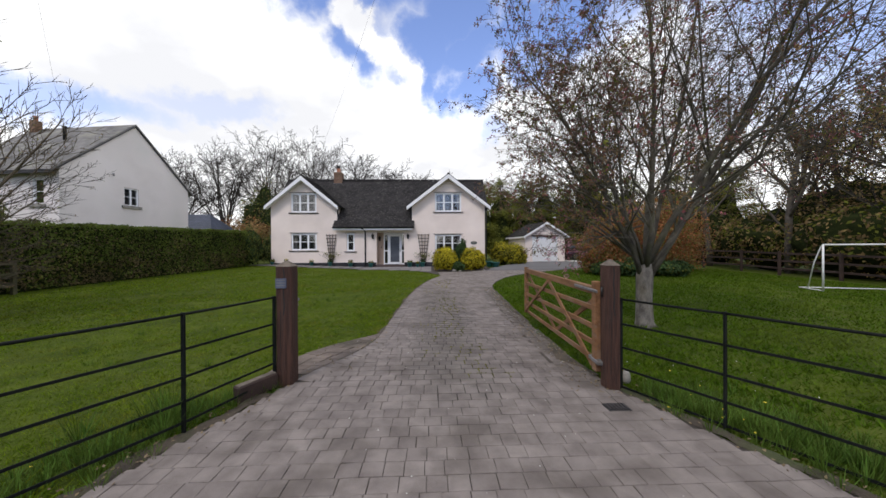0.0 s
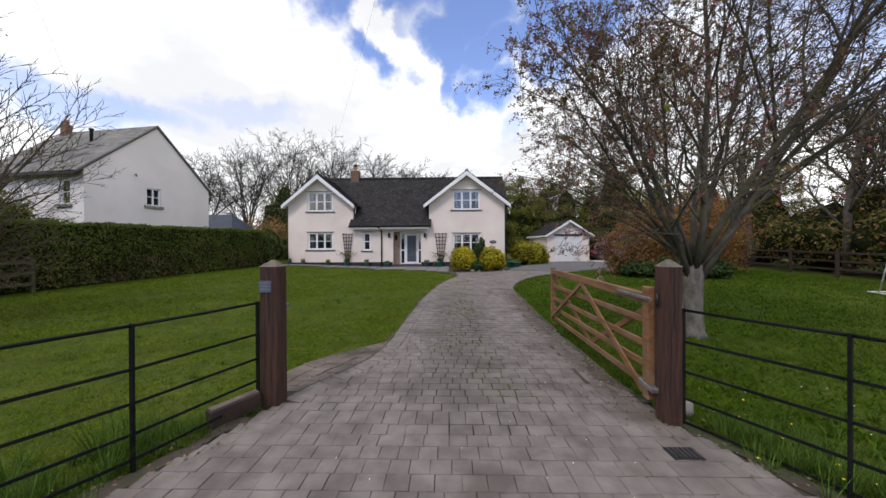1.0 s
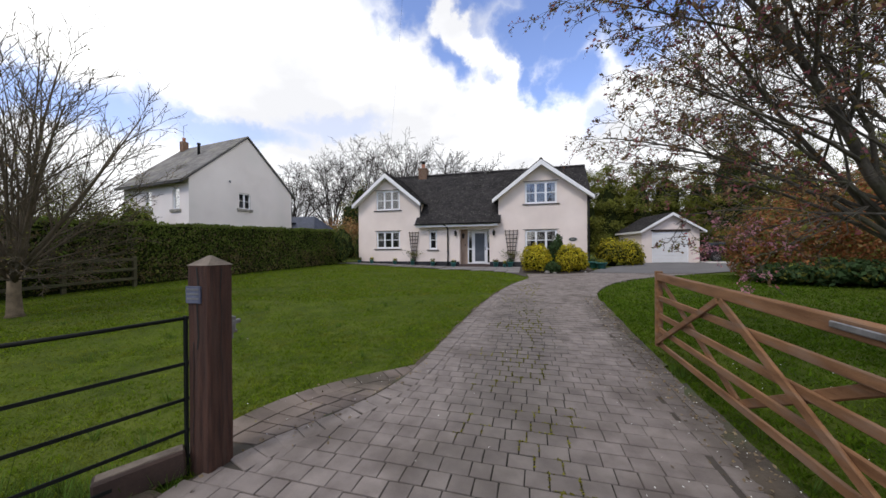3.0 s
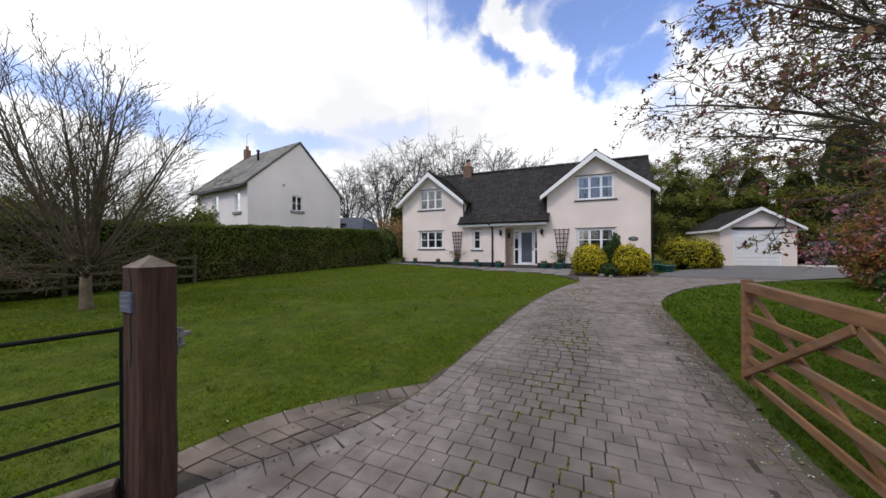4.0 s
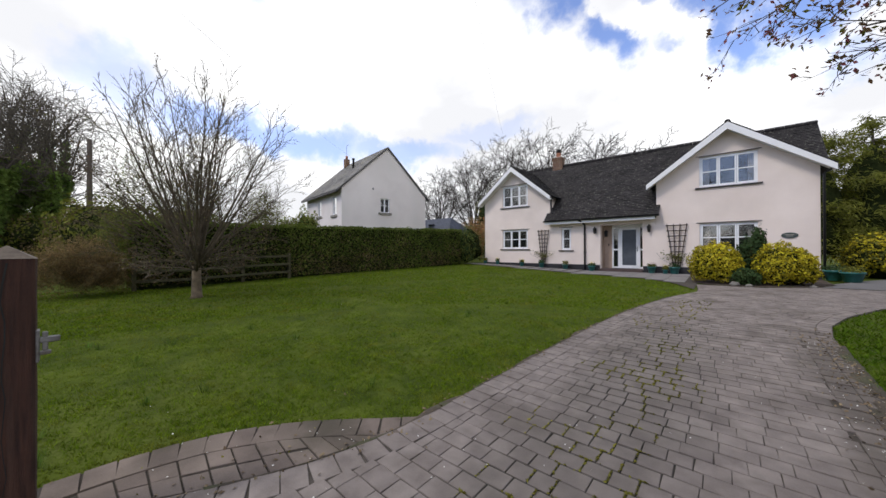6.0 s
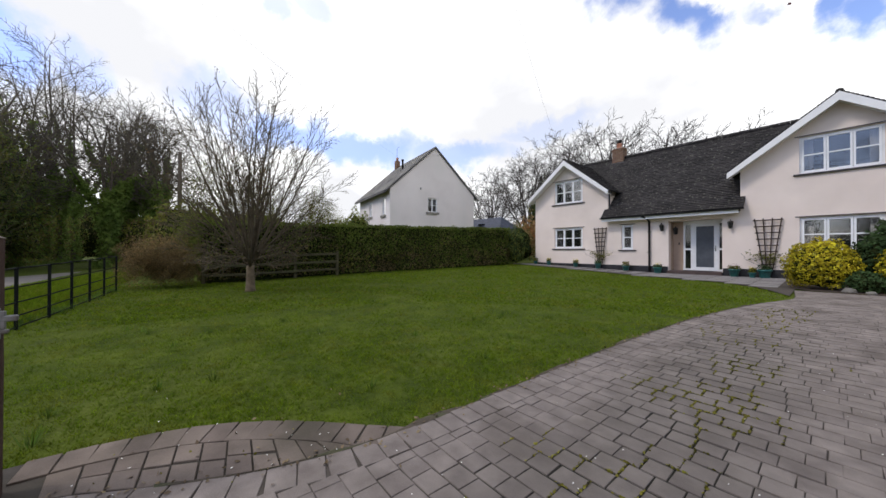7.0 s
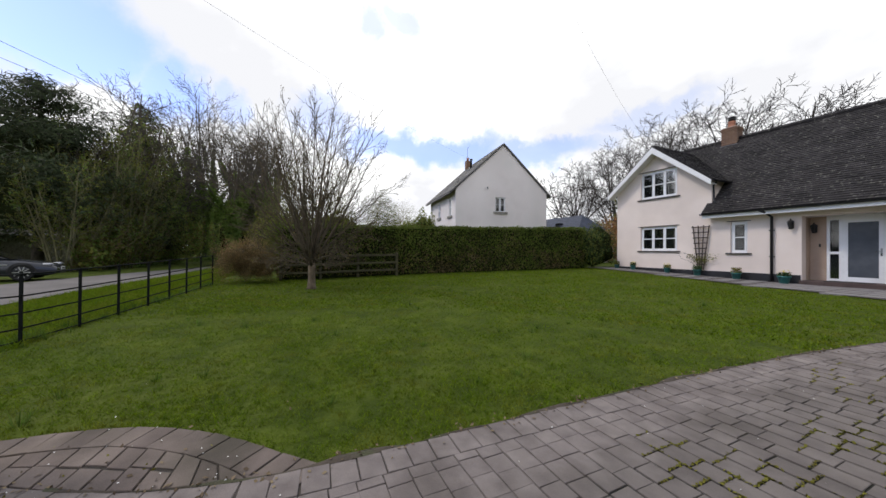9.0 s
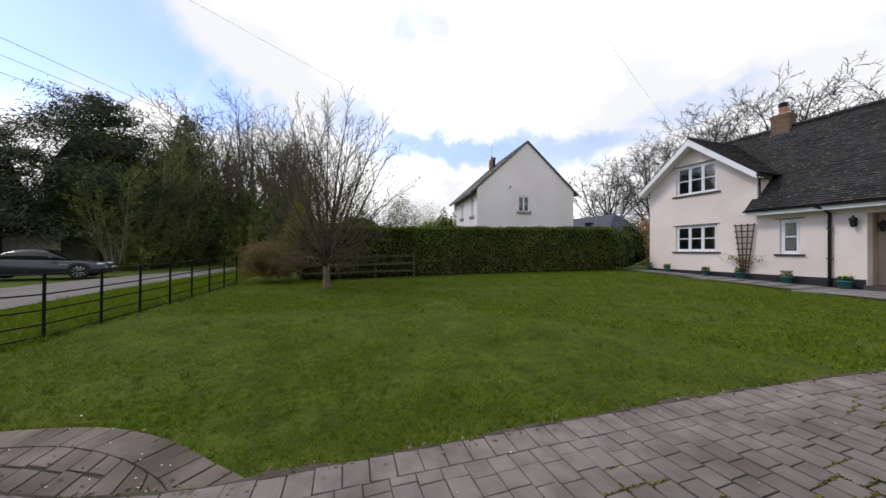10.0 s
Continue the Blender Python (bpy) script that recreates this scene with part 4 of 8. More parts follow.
for s in (-1, 1):
    lo = [at_garage(2.02 * s, -0.32, 2.12), at_garage(2.02 * s, 3.6, 2.12)]
    hi = [at_garage(0, -0.32, 3.32), at_garage(0, 3.6, 3.32)]
    if s < 0:
        lo, hi = lo[::-1], hi[::-1]
    courses("roof_slope", lo[0], lo[1], hi[0], hi[1], TILE, garage, step=0.14, tile=0.2, seed=11 + s)
    v = [at_garage(x, y, z) for y in (-0.35, -0.31) for x, z in ((2.02 * s, 2.10), (0, 3.30), (0, 3.11), (2.02 * s, 1.96))]
    solid("bargeboard", v, [(0, 1, 2, 3), (7, 6, 5, 4), (0, 4, 5, 1), (1, 5, 6, 2), (2, 6, 7, 3), (3, 7, 4, 0)], WHITE, garage)
    v = [at_garage(x, y, z) for z in (1.97, 2.10) for x, y in ((1.98 * s, -0.31), (1.98 * s, 3.58), (2.01 * s, 3.58), (2.01 * s, -0.31))]
    solid("fascia", v, [(0, 1, 2, 3), (7, 6, 5, 4), (0, 4, 5, 1), (1, 5, 6, 2), (2, 6, 7, 3), (3, 7, 4, 0)], WHITE, garage)
garage_door = thing("garage_door", at_garage(0, 0.08, 0), "white ribbed steel garage door, shut", "garage door", turn=8.7)
for i in range(9):
    z = 0.02 + i * 0.228
    boxed("door_panel", (-1.10, 0.07, z), (1.10, 0.11, z + 0.222), GARAGE_WHITE, garage_door, bevel=0.012, m=GM)
boxed("lintel", (-1.22, -0.03, 2.10), (1.22, 0.19, 2.2), DARK_WOOD, garage, m=GM)
pipe("door_handle", [at_garage(0, 0.06, 1.02), at_garage(0, 0.02, 1.02), at_garage(0, 0.02, 0.94)], 0.02, DARK_TRIM, garage_door)
for s in (-1, 1):
    boxed("door_jamb", (1.10 * s - 0.035, 0.05, 0), (1.10 * s + 0.035, 0.15, 2.10), UPVC, garage, m=GM)

# ---- the neighbour's house ----
neighbour = thing("neighbour_house", (-8.5, 27.0, -0.1), "white rendered neighbouring house with a grey slate roof", "house")
NA, NB = Vector((-5.81, 23.66, 0)), Vector((-4.98, 29.79, 0))
nd = (NB - NA).normalized()
nb_in = Vector((-nd.y, nd.x, 0))
NW = (NB - NA).length


def at_neighbour(u, w, z):
    """u along the gable, w back from it."""
    p = NA + nd * u + nb_in * w
    return (p.x, p.y, z)


NWIN = ring(2.55, 3.16, 3.25, 4.06)
plate("wall_gable", [(0, -0.5), (NW, -0.5), (NW, 4.52), (NW / 2, 7.30), (0, 4.52)], [NWIN], lambda u, v, w: at_neighbour(u, w, v), NEIGHBOUR_RENDER, neighbour)
FRONT_WIN = [(0.75, 2.9, 1.35, 4.0), (3.2, 3.0, 3.8, 4.0), (1.2, 0.8, 2.3, 1.9)]
plate("wall_front", [(0.3, -0.5), (5.6, -0.5), (5.6, 4.5), (0.3, 4.5)], [ring(*w) for w in FRONT_WIN], lambda u, v, w: at_neighbour(w, u, v), NEIGHBOUR_RENDER, neighbour)
plate("wall_rear", ring(0.3, -0.5, 5.6, 4.5), [], lambda u, v, w: at_neighbour(NW - 0.3 + w, u, v), NEIGHBOUR_RENDER, neighbour)
plate("wall_gable", [(0, -0.5), (NW, -0.5), (NW, 4.52), (NW / 2, 7.30), (0, 4.52)], [], lambda u, v, w: at_neighbour(u, 5.6 + w, v), NEIGHBOUR_RENDER, neighbour)
# unseen floor in the same darkened room colour
boxed("floor_upper", (-10.6, 24.6, 2.4), (-6.2, 29.0, 2.5), ROOM_DARK, neighbour)
courses("roof_slope", at_neighbour(-0.35, 6.0, 4.28), at_neighbour(-0.35, -0.08, 4.28), at_neighbour(NW / 2, 6.0, 7.42), at_neighbour(NW / 2, -0.08, 7.42), SLATE, neighbour, 0.2, 0.3, 0.014, 21)
courses("roof_slope", at_neighbour(NW + 0.35, -0.08, 4.28), at_neighbour(NW + 0.35, 6.0, 4.28), at_neighbour(NW / 2, -0.08, 7.42), at_neighbour(NW / 2, 6.0, 7.42), SLATE, neighbour, 0.2, 0.3, 0.014, 22)
bm = bmesh.new()
beam(bm, at_neighbour(-0.33, -0.07, 4.2), at_neighbour(-0.33, 6.0, 4.2), 0.1, 0.1)
part("gutter", bm, GUTTER, neighbour)
for a, b in (((-0.3, 4.24), (NW / 2, 7.36)), ((NW + 0.3, 4.24), (NW / 2, 7.36))):
    bm = bmesh.new()
    beam(bm, at_neighbour(a[0], -0.05, a[1]), at_neighbour(b[0], -0.05, b[1]), 0.05, 0.09)
    part("verge_board", bm, SILL, neighbour)


def neighbour_window(place, x0, z0, x1, z1, lights):
    bm = bmesh.new()

    def bar(a, b, c, d):
        v = [bm.verts.new(place(u, z, w)) for w in (0.05, 0.12) for u, z in ((a, b), (c, b), (c, d), (a, d))]
        for q in ((0, 1, 2, 3), (7, 6, 5, 4), (0, 4, 5, 1), (1, 5, 6, 2), (2, 6, 7, 3), (3, 7, 4, 0)):
            bm.faces.new([v[i] for i in q])

    k = 0.06
    bar(x0, z0, x0 + k, z1), bar(x1 - k, z0, x1, z1), bar(x0 + k, z0, x1 - k, z0 + k), bar(x0 + k, z1 - k, x1 - k, z1)
    for i in range(1, lights):
        x = x0 + (x1 - x0) * i / lights
        bar(x - k * 0.7, z0 + k, x + k * 0.7, z1 - k)
    frame_ob = part("window_frame", bm, UPVC, neighbour)
    for i in range(lights):
        a, b = x0 + (x1 - x0) * i / lights + k * 0.6, x0 + (x1 - x0) * (i + 1) / lights - k * 0.6
        zm = (z0 + z1) / 2
        v = [place(a, zm - 0.015, 0.06), place(b, zm - 0.015, 0.06), place(b, zm + 0.015, 0.06), place(a, zm + 0.015, 0.06)]
        v += [place(a, zm - 0.015, 0.1), place(b, zm - 0.015, 0.1), place(b, zm + 0.015, 0.1), place(a, zm + 0.015, 0.1)]
        solid("glazing_bar", v, [(0, 1, 2, 3), (7, 6, 5, 4), (0, 4, 5, 1), (1, 5, 6, 2), (2, 6, 7, 3), (3, 7, 4, 0)], UPVC, frame_ob)
        v = [place(a - 0.01, z0 + k - 0.01, 0.085), place(b + 0.01, z0 + k - 0.01, 0.085), place(b + 0.01, z1 - k + 0.01, 0.085), place(a - 0.01, z1 - k + 0.01, 0.085)]
        pane = solid("pane", v, [(0, 1, 2, 3)], GLASS, frame_ob)
        pane.visible_shadow = False
    v = [place(u, z, w) for w in (-0.08, 0.1) for u, z in ((x0 - 0.12, z0 - 0.13), (x1 + 0.12, z0 - 0.13), (x1 + 0.12, z0), (x0 - 0.12, z0))]
    solid("window_sill", v, [(0, 1, 2, 3), (7, 6, 5, 4), (0, 4, 5, 1), (1, 5, 6, 2), (2, 6, 7, 3), (3, 7, 4, 0)], STONE, neighbour)


neighbour_window(lambda u, z, w: at_neighbour(u, w, z), 2.55, 3.16, 3.25, 4.06, 2)
for x0, z0, x1, z1 in FRONT_WIN:
    neighbour_window(lambda u, z, w: at_neighbour(w, u, z), x0, z0, x1, z1, 2 if x1 - x0 > 0.8 else 1)
boxed("chimney", (-11.05, 27.05, 7.1), (-10.75, 27.4, 7.75), BRICK, neighbour, bevel=0.01)
lathe("chimney_pot", [(0.1, 7.75), (0.09, 7.9), (0.11, 8.0)], TERRACOTTA, neighbour, at=(-10.9, 27.22, 0), sides=10)
lathe("flue", [(0.07, 6.0), (0.07, 6.9), (0.1, 6.92), (0.1, 7.0), (0.03, 7.03)], DARK_TRIM, neighbour, at=(-8.0, 25.9, 0), sides=10)
pipe("aerial", [(-10.9, 27.2, 8.0), (-10.9, 27.2, 8.75), (-10.45, 27.1, 8.78)], 0.012, LEAD, neighbour, sides=5)
pipe("cable_bracket", [at_neighbour(2.0, -0.03, 4.6), at_neighbour(2.0, -0.12, 4.62), at_neighbour(2.0, -0.12, 4.5)], 0.03, LEAD, neighbour)

shed = thing("outbuilding", (-10.0, 36.0, -0.1), "low outbuilding with a blue-grey slate roof", "outbuilding")
boxed("wall", (-13.0, 34.6, -0.3), (-6.9, 38.0, 2.3), NEIGHBOUR_RENDER, shed)
courses("roof_slope", (-13.3, 34.3, 2.2), (-6.6, 34.3, 2.2), (-12.8, 36.3, 3.75), (-8.0, 36.3, 3.75), BLUE_SLATE, shed, 0.22, 0.3, 0.014, 31)
courses("roof_slope", (-6.6, 38.3, 2.2), (-13.3, 38.3, 2.2), (-8.0, 36.3, 3.75), (-12.8, 36.3, 3.75), BLUE_SLATE, shed, 0.22, 0.3, 0.014, 32)
courses("roof_slope", (-6.6, 34.3, 2.2), (-6.6, 38.3, 2.2), (-8.0, 36.29, 3.75), (-8.0, 36.31, 3.75), BLUE_SLATE, shed, 0.22, 0.3, 0.014, 33)
boxed("roof_light", (-9.6, 34.95, 2.82), (-9.15, 35.35, 3.12), GLASS, shed)

barn = thing("lane_cottage", (-24.0, -4.5, -0.63), "low stone cottage with a pale roof beyond the trees", "cottage")
boxed("wall", (-30, -9, -0.7), (-20, -3.0, 1.7), STONE, barn)
courses("roof_slope", (-30.4, -2.7, 1.6), (-19.6, -2.7, 1.6), (-30.4, -6.0, 3.9), (-19.6, -6.0, 3.9), SLATE, barn, 0.25, 0.35, 0.014, 41)
courses("roof_slope", (-19.6, -9.3, 1.6), (-30.4, -9.3, 1.6), (-19.6, -6.0, 3.9), (-30.4, -6.0, 3.9), SLATE, barn, 0.25, 0.35, 0.014, 42)

# ---- gate posts, gate, railings ----
def gate_post(name, x0, y0, top, label, seed, s=0.18):
    """A square weathered post with a shallow pyramid top and a drying crack."""
    ob = thing(name, (x0 + 0.09, y0 + 0.09, lay(x0, y0)), label, "gate post", "gate posts")
    b = lay(x0, y0) - 0.03
    bm = bmesh.new()
    rng = random.Random(seed)
    rings = []
    for i in range(9):
        z = b + (top - b) * i / 8
        r = []
        k = 0.012
        for cx, cy in ((k, 0), (s - k, 0), (s, k), (s, s - k), (s - k, s), (k, s), (0, s - k), (0, k)):
            r.append(bm.verts.new((x0 + cx + rng.uniform(-0.002, 0.002), y0 + cy + rng.uniform(-0.002, 0.002), z)))
        rings.append(r)
    for p, q in zip(rings, rings[1:]):
        for i in range(8):
            bm.faces.new((p[i], p[(i + 1) % 8], q[(i + 1) % 8], q[i]))
    bm.faces.new(rings[0])
    part("post", bm, OLD_POST, ob)
    bm = bmesh.new()
    lo = [bm.verts.new(v) for v in ((x0 - 0.002, y0 - 0.002, top), (x0 + s + 0.002, y0 - 0.002, top), (x0 + s + 0.002, y0 + s + 0.002, top), (x0 - 0.002, y0 + s + 0.002, top))]
    tip = [bm.verts.new((x0 + s / 2 + dx, y0 + s / 2, top + 0.065)) for dx in (-0.015, 0.015)]
    bm.faces.new((lo[0], lo[1], tip[1], tip[0])), bm.faces.new((lo[2], lo[3], tip[0], tip[1])), bm.faces.new((lo[1], lo[2], tip[1])), bm.faces.new((lo[3], lo[0], tip[0]))
    bm.faces.new(lo[::-1])
    part("post_cap", bm, POST_TOP, ob, "grey weathered pyramid top")
    # cracks: thin dark wedges along the grain
    for cx, za, zb, w in ((x0 + s * 0.52, top - 0.55, top - 0.01, 0.006), (x0 + s * 0.3, b + 0.2, top - 0.5, 0.003)):
        bm = bmesh.new()
        pts = [(cx + rng.uniform(-0.008, 0.008), za + (zb - za) * i / 6) for i in range(7)]
        for (xa, z0), (xb, z1) in zip(pts, pts[1:]):
            q = [bm.verts.new(p) for p in ((xa - w, y0 - 0.0035, z0), (xa + w, y0 - 0.0035, z0), (xb + w, y0 - 0.0035, z1), (xb - w, y0 - 0.0035, z1))]
            bm.faces.new(q)
        part("crack", bm, DARK_TRIM, ob)
    # the long split in the face towards the drive
    bm = bmesh.new()
    side_x = x0 + s + 0.0035
    pts = [(y0 + s * 0.48 + 0.006 * math.sin(i * 1.7) + rng.uniform(-0.004, 0.004), b + 0.25 + (top - b - 0.27) * i / 12, 0.0012 + 0.0022 * i / 12) for i in range(13)]
    for (ya, z0, wa), (yb, z1, wb) in zip(pts, pts[1:]):
        bm.faces.new([bm.verts.new(p) for p in ((side_x, ya - wa, z0), (side_x, ya + wa, z0), (side_x, yb + wb, z1), (side_x, yb - wb, z1))])
    part("crack", bm, DARK_TRIM, ob)
    return ob


post_left = gate_post("gate_post", 8.20, 13.10, 0.72, "weathered dark brown square gate post with a galvanised latch", 1)
gate_post("gate_post", 11.872, 12.81, 0.72, "weathered dark brown square gate post carrying the gate hinges", 2, 0.15)
boxed("plaque", (8.205, 13.088, 0.475), (8.325, 13.099, 0.585), PLAQUE, post_left, "small blue-grey plaque")
for z in (0.565, 0.535, 0.505):
    boxed("writing_bar", (8.215, 13.085, z - 0.006), (8.315, 13.0878, z + 0.006), LEAD, post_left)
bm = bmesh.new()
box(bm, (8.30, 13.28, 0.20), (8.37, 13.292, 0.36), bevel=0.003)
box(bm, (8.34, 13.29, 0.295), (8.365, 13.36, 0.325), bevel=0.005)
box(bm, (8.34, 13.29, 0.235), (8.365, 13.33, 0.255), bevel=0.004)
box(bm, (8.342, 13.30, 0.255), (8.363, 13.32, 0.35), bevel=0.004)
part("latch", bm, GALVANISED, post_left, "galvanised gate latch")

sleeper = thing("timber_sleeper", (8.0, 12.85, lay(8, 12.8)), "short dark timber sleeper lying against the gate post", "sleeper")
bm = bmesh.new()
beam(bm, (8.20, 13.08, -0.545), (7.975, 12.73, -0.565), 0.12, 0.165, 0.012)
part("timber", bm, DARK_WOOD, sleeper)
bm = bmesh.new()
beam(bm, (8.195, 13.07, -0.462), (7.98, 12.74, -0.481), 0.075, 0.012, 0.004)
part("worn_top", bm, POST_TOP, sleeper, "grey weathered upper face")

# the gate stands open, inwards
gate = thing("field_gate", (11.88, 14.5, lay(11.9, 14.5)), "orange-stained wooden five-bar gate standing open over the lawn", "gate")
GA, GB = Vector((11.865, 12.985, 0)), Vector((11.985, 16.18, 0))
gd = (GB - GA).normalized()
gs = Vector((gd.y, -gd.x, 0))


def on_gate(s, z, off=0.0):
    p = GA + gd * s + gs * off
    return (p.x, p.y, z)


GL = (GB - GA).length


def gate_bar(name, s0, z0, s1, z1, w, h, off=0.0, material=GATE_WOOD, label=""):
    bm = bmesh.new()
    beam(bm, on_gate(s0, z0, off), on_gate(s1, z1, off), w, h, 0.006)
    return part(name, bm, material, gate, label)


def gate_stile(s, z0, z1, w, d):
    bm = bmesh.new()
    box(bm, (-w / 2, -d / 2, z0), (w / 2, d / 2, z1), Matrix.Translation(on_gate(s, 0)) @ gd.to_track_quat("X", "Z").to_matrix().to_4x4(), 0.008)
    part("stile", bm, GATE_WOOD, gate)


gate_stile(0.045, -0.50, 0.53, 0.09, 0.075)
gate_stile(GL - 0.04, -0.45, 0.51, 0.075, 0.075)
gate_bar("top_rail", 0.1, 0.42, GL - 0.08, 0.44, 0.07, 0.088)
for z, e in ((0.21, 0.17), (-0.01, -0.05), (-0.20, -0.23), (-0.385, -0.41)):
    gate_bar("rail", 0.1, z, GL - 0.075, e, 0.026, 0.064)
gate_bar("brace", 0.09, -0.44, 1.62, 0.37, 0.024, 0.07, -0.03)
gate_bar("brace", 1.66, 0.37, GL - 0.05, -0.40, 0.024, 0.06, -0.03)
gate_bar("brace", 0.10, 0.33, 1.45, -0.39, 0.024, 0.066, 0.03)
gate_bar("brace", 1.50, -0.39, GL - 0.10, 0.36, 0.024, 0.06, 0.03)
gate_bar("strap_hinge", -0.08, 0.425, 0.55, 0.43, 0.012, 0.036, -0.047, GALVANISED, "long galvanised strap hinge")
gate_bar("bottom_hinge", -0.08, -0.38, 0.16, -0.37, 0.09, 0.045, 0.0, GALVANISED, "galvanised bottom hinge")
pipe("hinge_pin", [on_gate(-0.085, 0.37), on_gate(-0.085, 0.48)], 0.012, IRON, gate)


def railing(name, points, tops, label, bars=(0.0, -0.31, -0.572, -0.80, -0.94)):
    """Iron estate railing: flat posts and five bars, the top one round."""
    x0, y0 = points[0]
    ob = thing(name, (x0, y0, lay(x0, y0)), label, "railing", "estate railings")
    for i, ((xa, ya), (xb, yb)) in enumerate(zip(points, points[1:])):
        for k, dz in enumerate(bars):
            a, b = Vector((xa, ya, tops[i] + dz)), Vector((xb, yb, tops[i + 1] + dz))
            if k == 0:
                pipe("top_bar", [a, (a + b) / 2 + Vector((0, 0, -0.004)), b], 0.012, RAIL_PAINT, ob, sides=6)
            else:
                bm = bmesh.new()
                beam(bm, a, b, 0.009, 0.021)
                part("bar", bm, RAIL_PAINT, ob)
    (xa, ya), (xb, yb) = points[:2]
    first = (xa + (xb - xa) * 0.02, ya + (yb - ya) * 0.02)
    for i, (x, y) in enumerate([first, *points[1:]]):
        d = Vector((xb - xa, yb - ya, 0)).normalized() if i == 0 else Vector((x - points[i - 1][0], y - points[i - 1][1], 0)).normalized()
        bm = bmesh.new()
        m = Matrix.Translation((x, y, 0)) @ d.to_track_quat("X", "Z").to_matrix().to_4x4()
        box(bm, (-0.008, -0.021, lay(x, y) - 0.05), (0.008, 0.021, tops[i] + 0.015), m, 0.002)
        part("upright", bm, RAIL_PAINT, ob)
    return ob


LANE_RAIL = [(8.19, 13.12), (7.862, 12.19), (7.36, 11.2), (6.6, 11.36), (5.68, 11.53), (4.75, 11.70), (3.85, 11.89), (2.95, 12.03), (2.05, 12.18), (1.15, 12.29), (0.27, 12.41), (-0.65, 12.52), (-1.6, 12.63)]
railing("estate_railing", LANE_RAIL, [0.372 if x > 5 else lay(x, y) + 0.935 for x, y in LANE_RAIL], "black iron estate railing along the lane", (0.0, -0.30, -0.535, -0.745, -0.92))
SPLAY_RAIL = [(12.03, 12.85), (12.463, 12.034), (12.92, 11.17), (13.36, 10.34)]
railing("estate_railing", SPLAY_RAIL, [0.351] * 4, "black iron estate railing splayed from the gate post", (0.0, -0.27, -0.525, -0.755, -0.955))

drain = thing("drain_cover", (11.75, 12.43, lay(11.75, 12.43)), "small iron drain grating set in the drive", "drain")
bm = bmesh.new()
box(bm, (11.64, 12.355, -0.634), (11.86, 12.50, -0.620), bevel=0.003)
part("frame", bm, IRON, drain)
for i in range(6):
    boxed("grate_bar", (11.655 + i * 0.034, 12.37, -0.62), (11.672 + i * 0.034, 12.485, -0.612), SILL, drain)


def rock(x, y, z, r, seed, label="pale rough field stone", material=STONE, squash=0.7):
    bm = bmesh.new()
    bmesh.ops.create_icosphere(bm, subdivisions=2, radius=1.0)
    for v in bm.verts:
        k = 1 + 0.28 * noise.noise(v.co * 1.6 + Vector((seed, 0, 0)))
        v.co = Vector((v.co.x * k * r, v.co.y * k * r * 0.8, v.co.z * k * r * squash)) + Vector((x, y, z + r * squash * 0.6))
    ob = part("stone", bm, material, None, "", True)
    return tagged(ob, label, "stone")


rock(12.20, 13.02, -0.63, 0.06, 3, "small pale stone at the foot of the gate post", STONE, 1.4)

# ---- trees, hedges, shrubs ----
def grow(p, d, length, radius, level, spec, rng, tubes, tips):
    """One branch and, from it, its side branches."""
    n = spec["parts"][min(level, len(spec["parts"]) - 1)]
    pts, rad = [p.copy()], [radius]
    dirs = [d.copy()]
    taper = spec.get("taper", 0.45)
    for i in range(n):
        w = spec["wiggle"][min(level, len(spec["wiggle"]) - 1)]
        d = d + Vector((rng.gauss(0, w), rng.gauss(0, w), rng.gauss(0, w) + spec["lift"][min(level, len(spec["lift"]) - 1)]))
        d.normalize()
        p = p + d * (length / n)
        pts.append(p.copy())
        rad.append(radius * (1 - (1 - taper) * (i + 1) / n))
        dirs.append(d.copy())
    tubes.append((pts, rad, level))
    if level + 1 >= spec["levels"]:
        tips.append((pts, dirs))
        return
    kids = spec["kids"][level]
    lo, hi = spec["where"][level]
    for k in range(kids):
        t = lo + (hi - lo) * (k + rng.random() * 0.8) / kids
        i = min(int(t * n), n - 1)
        q = pts[i].lerp(pts[i + 1], t * n - i)
        dd = dirs[i + 1]
        side_dir = dd.orthogonal().normalized()
        side_dir = Matrix.Rotation(2.4 * k + rng.random() * 1.2 + level, 3, dd) @ side_dir
        a = radians(spec["angle"][level] * rng.uniform(0.7, 1.3))
        nd2 = (dd * math.cos(a) + side_dir * math.sin(a)).normalized()
        ln = length * spec["ratio"][level] * rng.uniform(0.7, 1.2) * (1.15 - 0.5 * t)
        grow(q, nd2, ln, max(rad[min(i, n)] * spec["thin"][level], spec["least"]), level + 1, spec, rng, tubes, tips)


def wood_mesh(tubes, sides=(8, 6, 4, 3, 3, 3), low=0, high=99):
    v, f = [], []
    for pts, rad, level in tubes:
        if low <= level <= high:
            tube(v, f, pts, rad, sides[min(level, 5)], cap=level < 2)
    return v, f


def tree(name, at, starts, spec, seed, bark, label, leaves=(), twig_bark=None, category="tree", group=""):
    """starts: (direction, length, radius, from height). leaves: (material, count per tip, size, chance)."""
    rng = random.Random(seed)
    x, y = at
    z = lay(x, y) - 0.06
    ob = thing(name, (x, y, z), label, category, group)
    tubes, tips = [], []
    for d, ln, r, base in starts:
        grow(Vector((x + base[0], y + base[1], z + base[2])), Vector(d).normalized(), ln, r, 0 if len(starts) == 1 else 1, spec, rng, tubes, tips)
    return ob, tubes, tips, rng


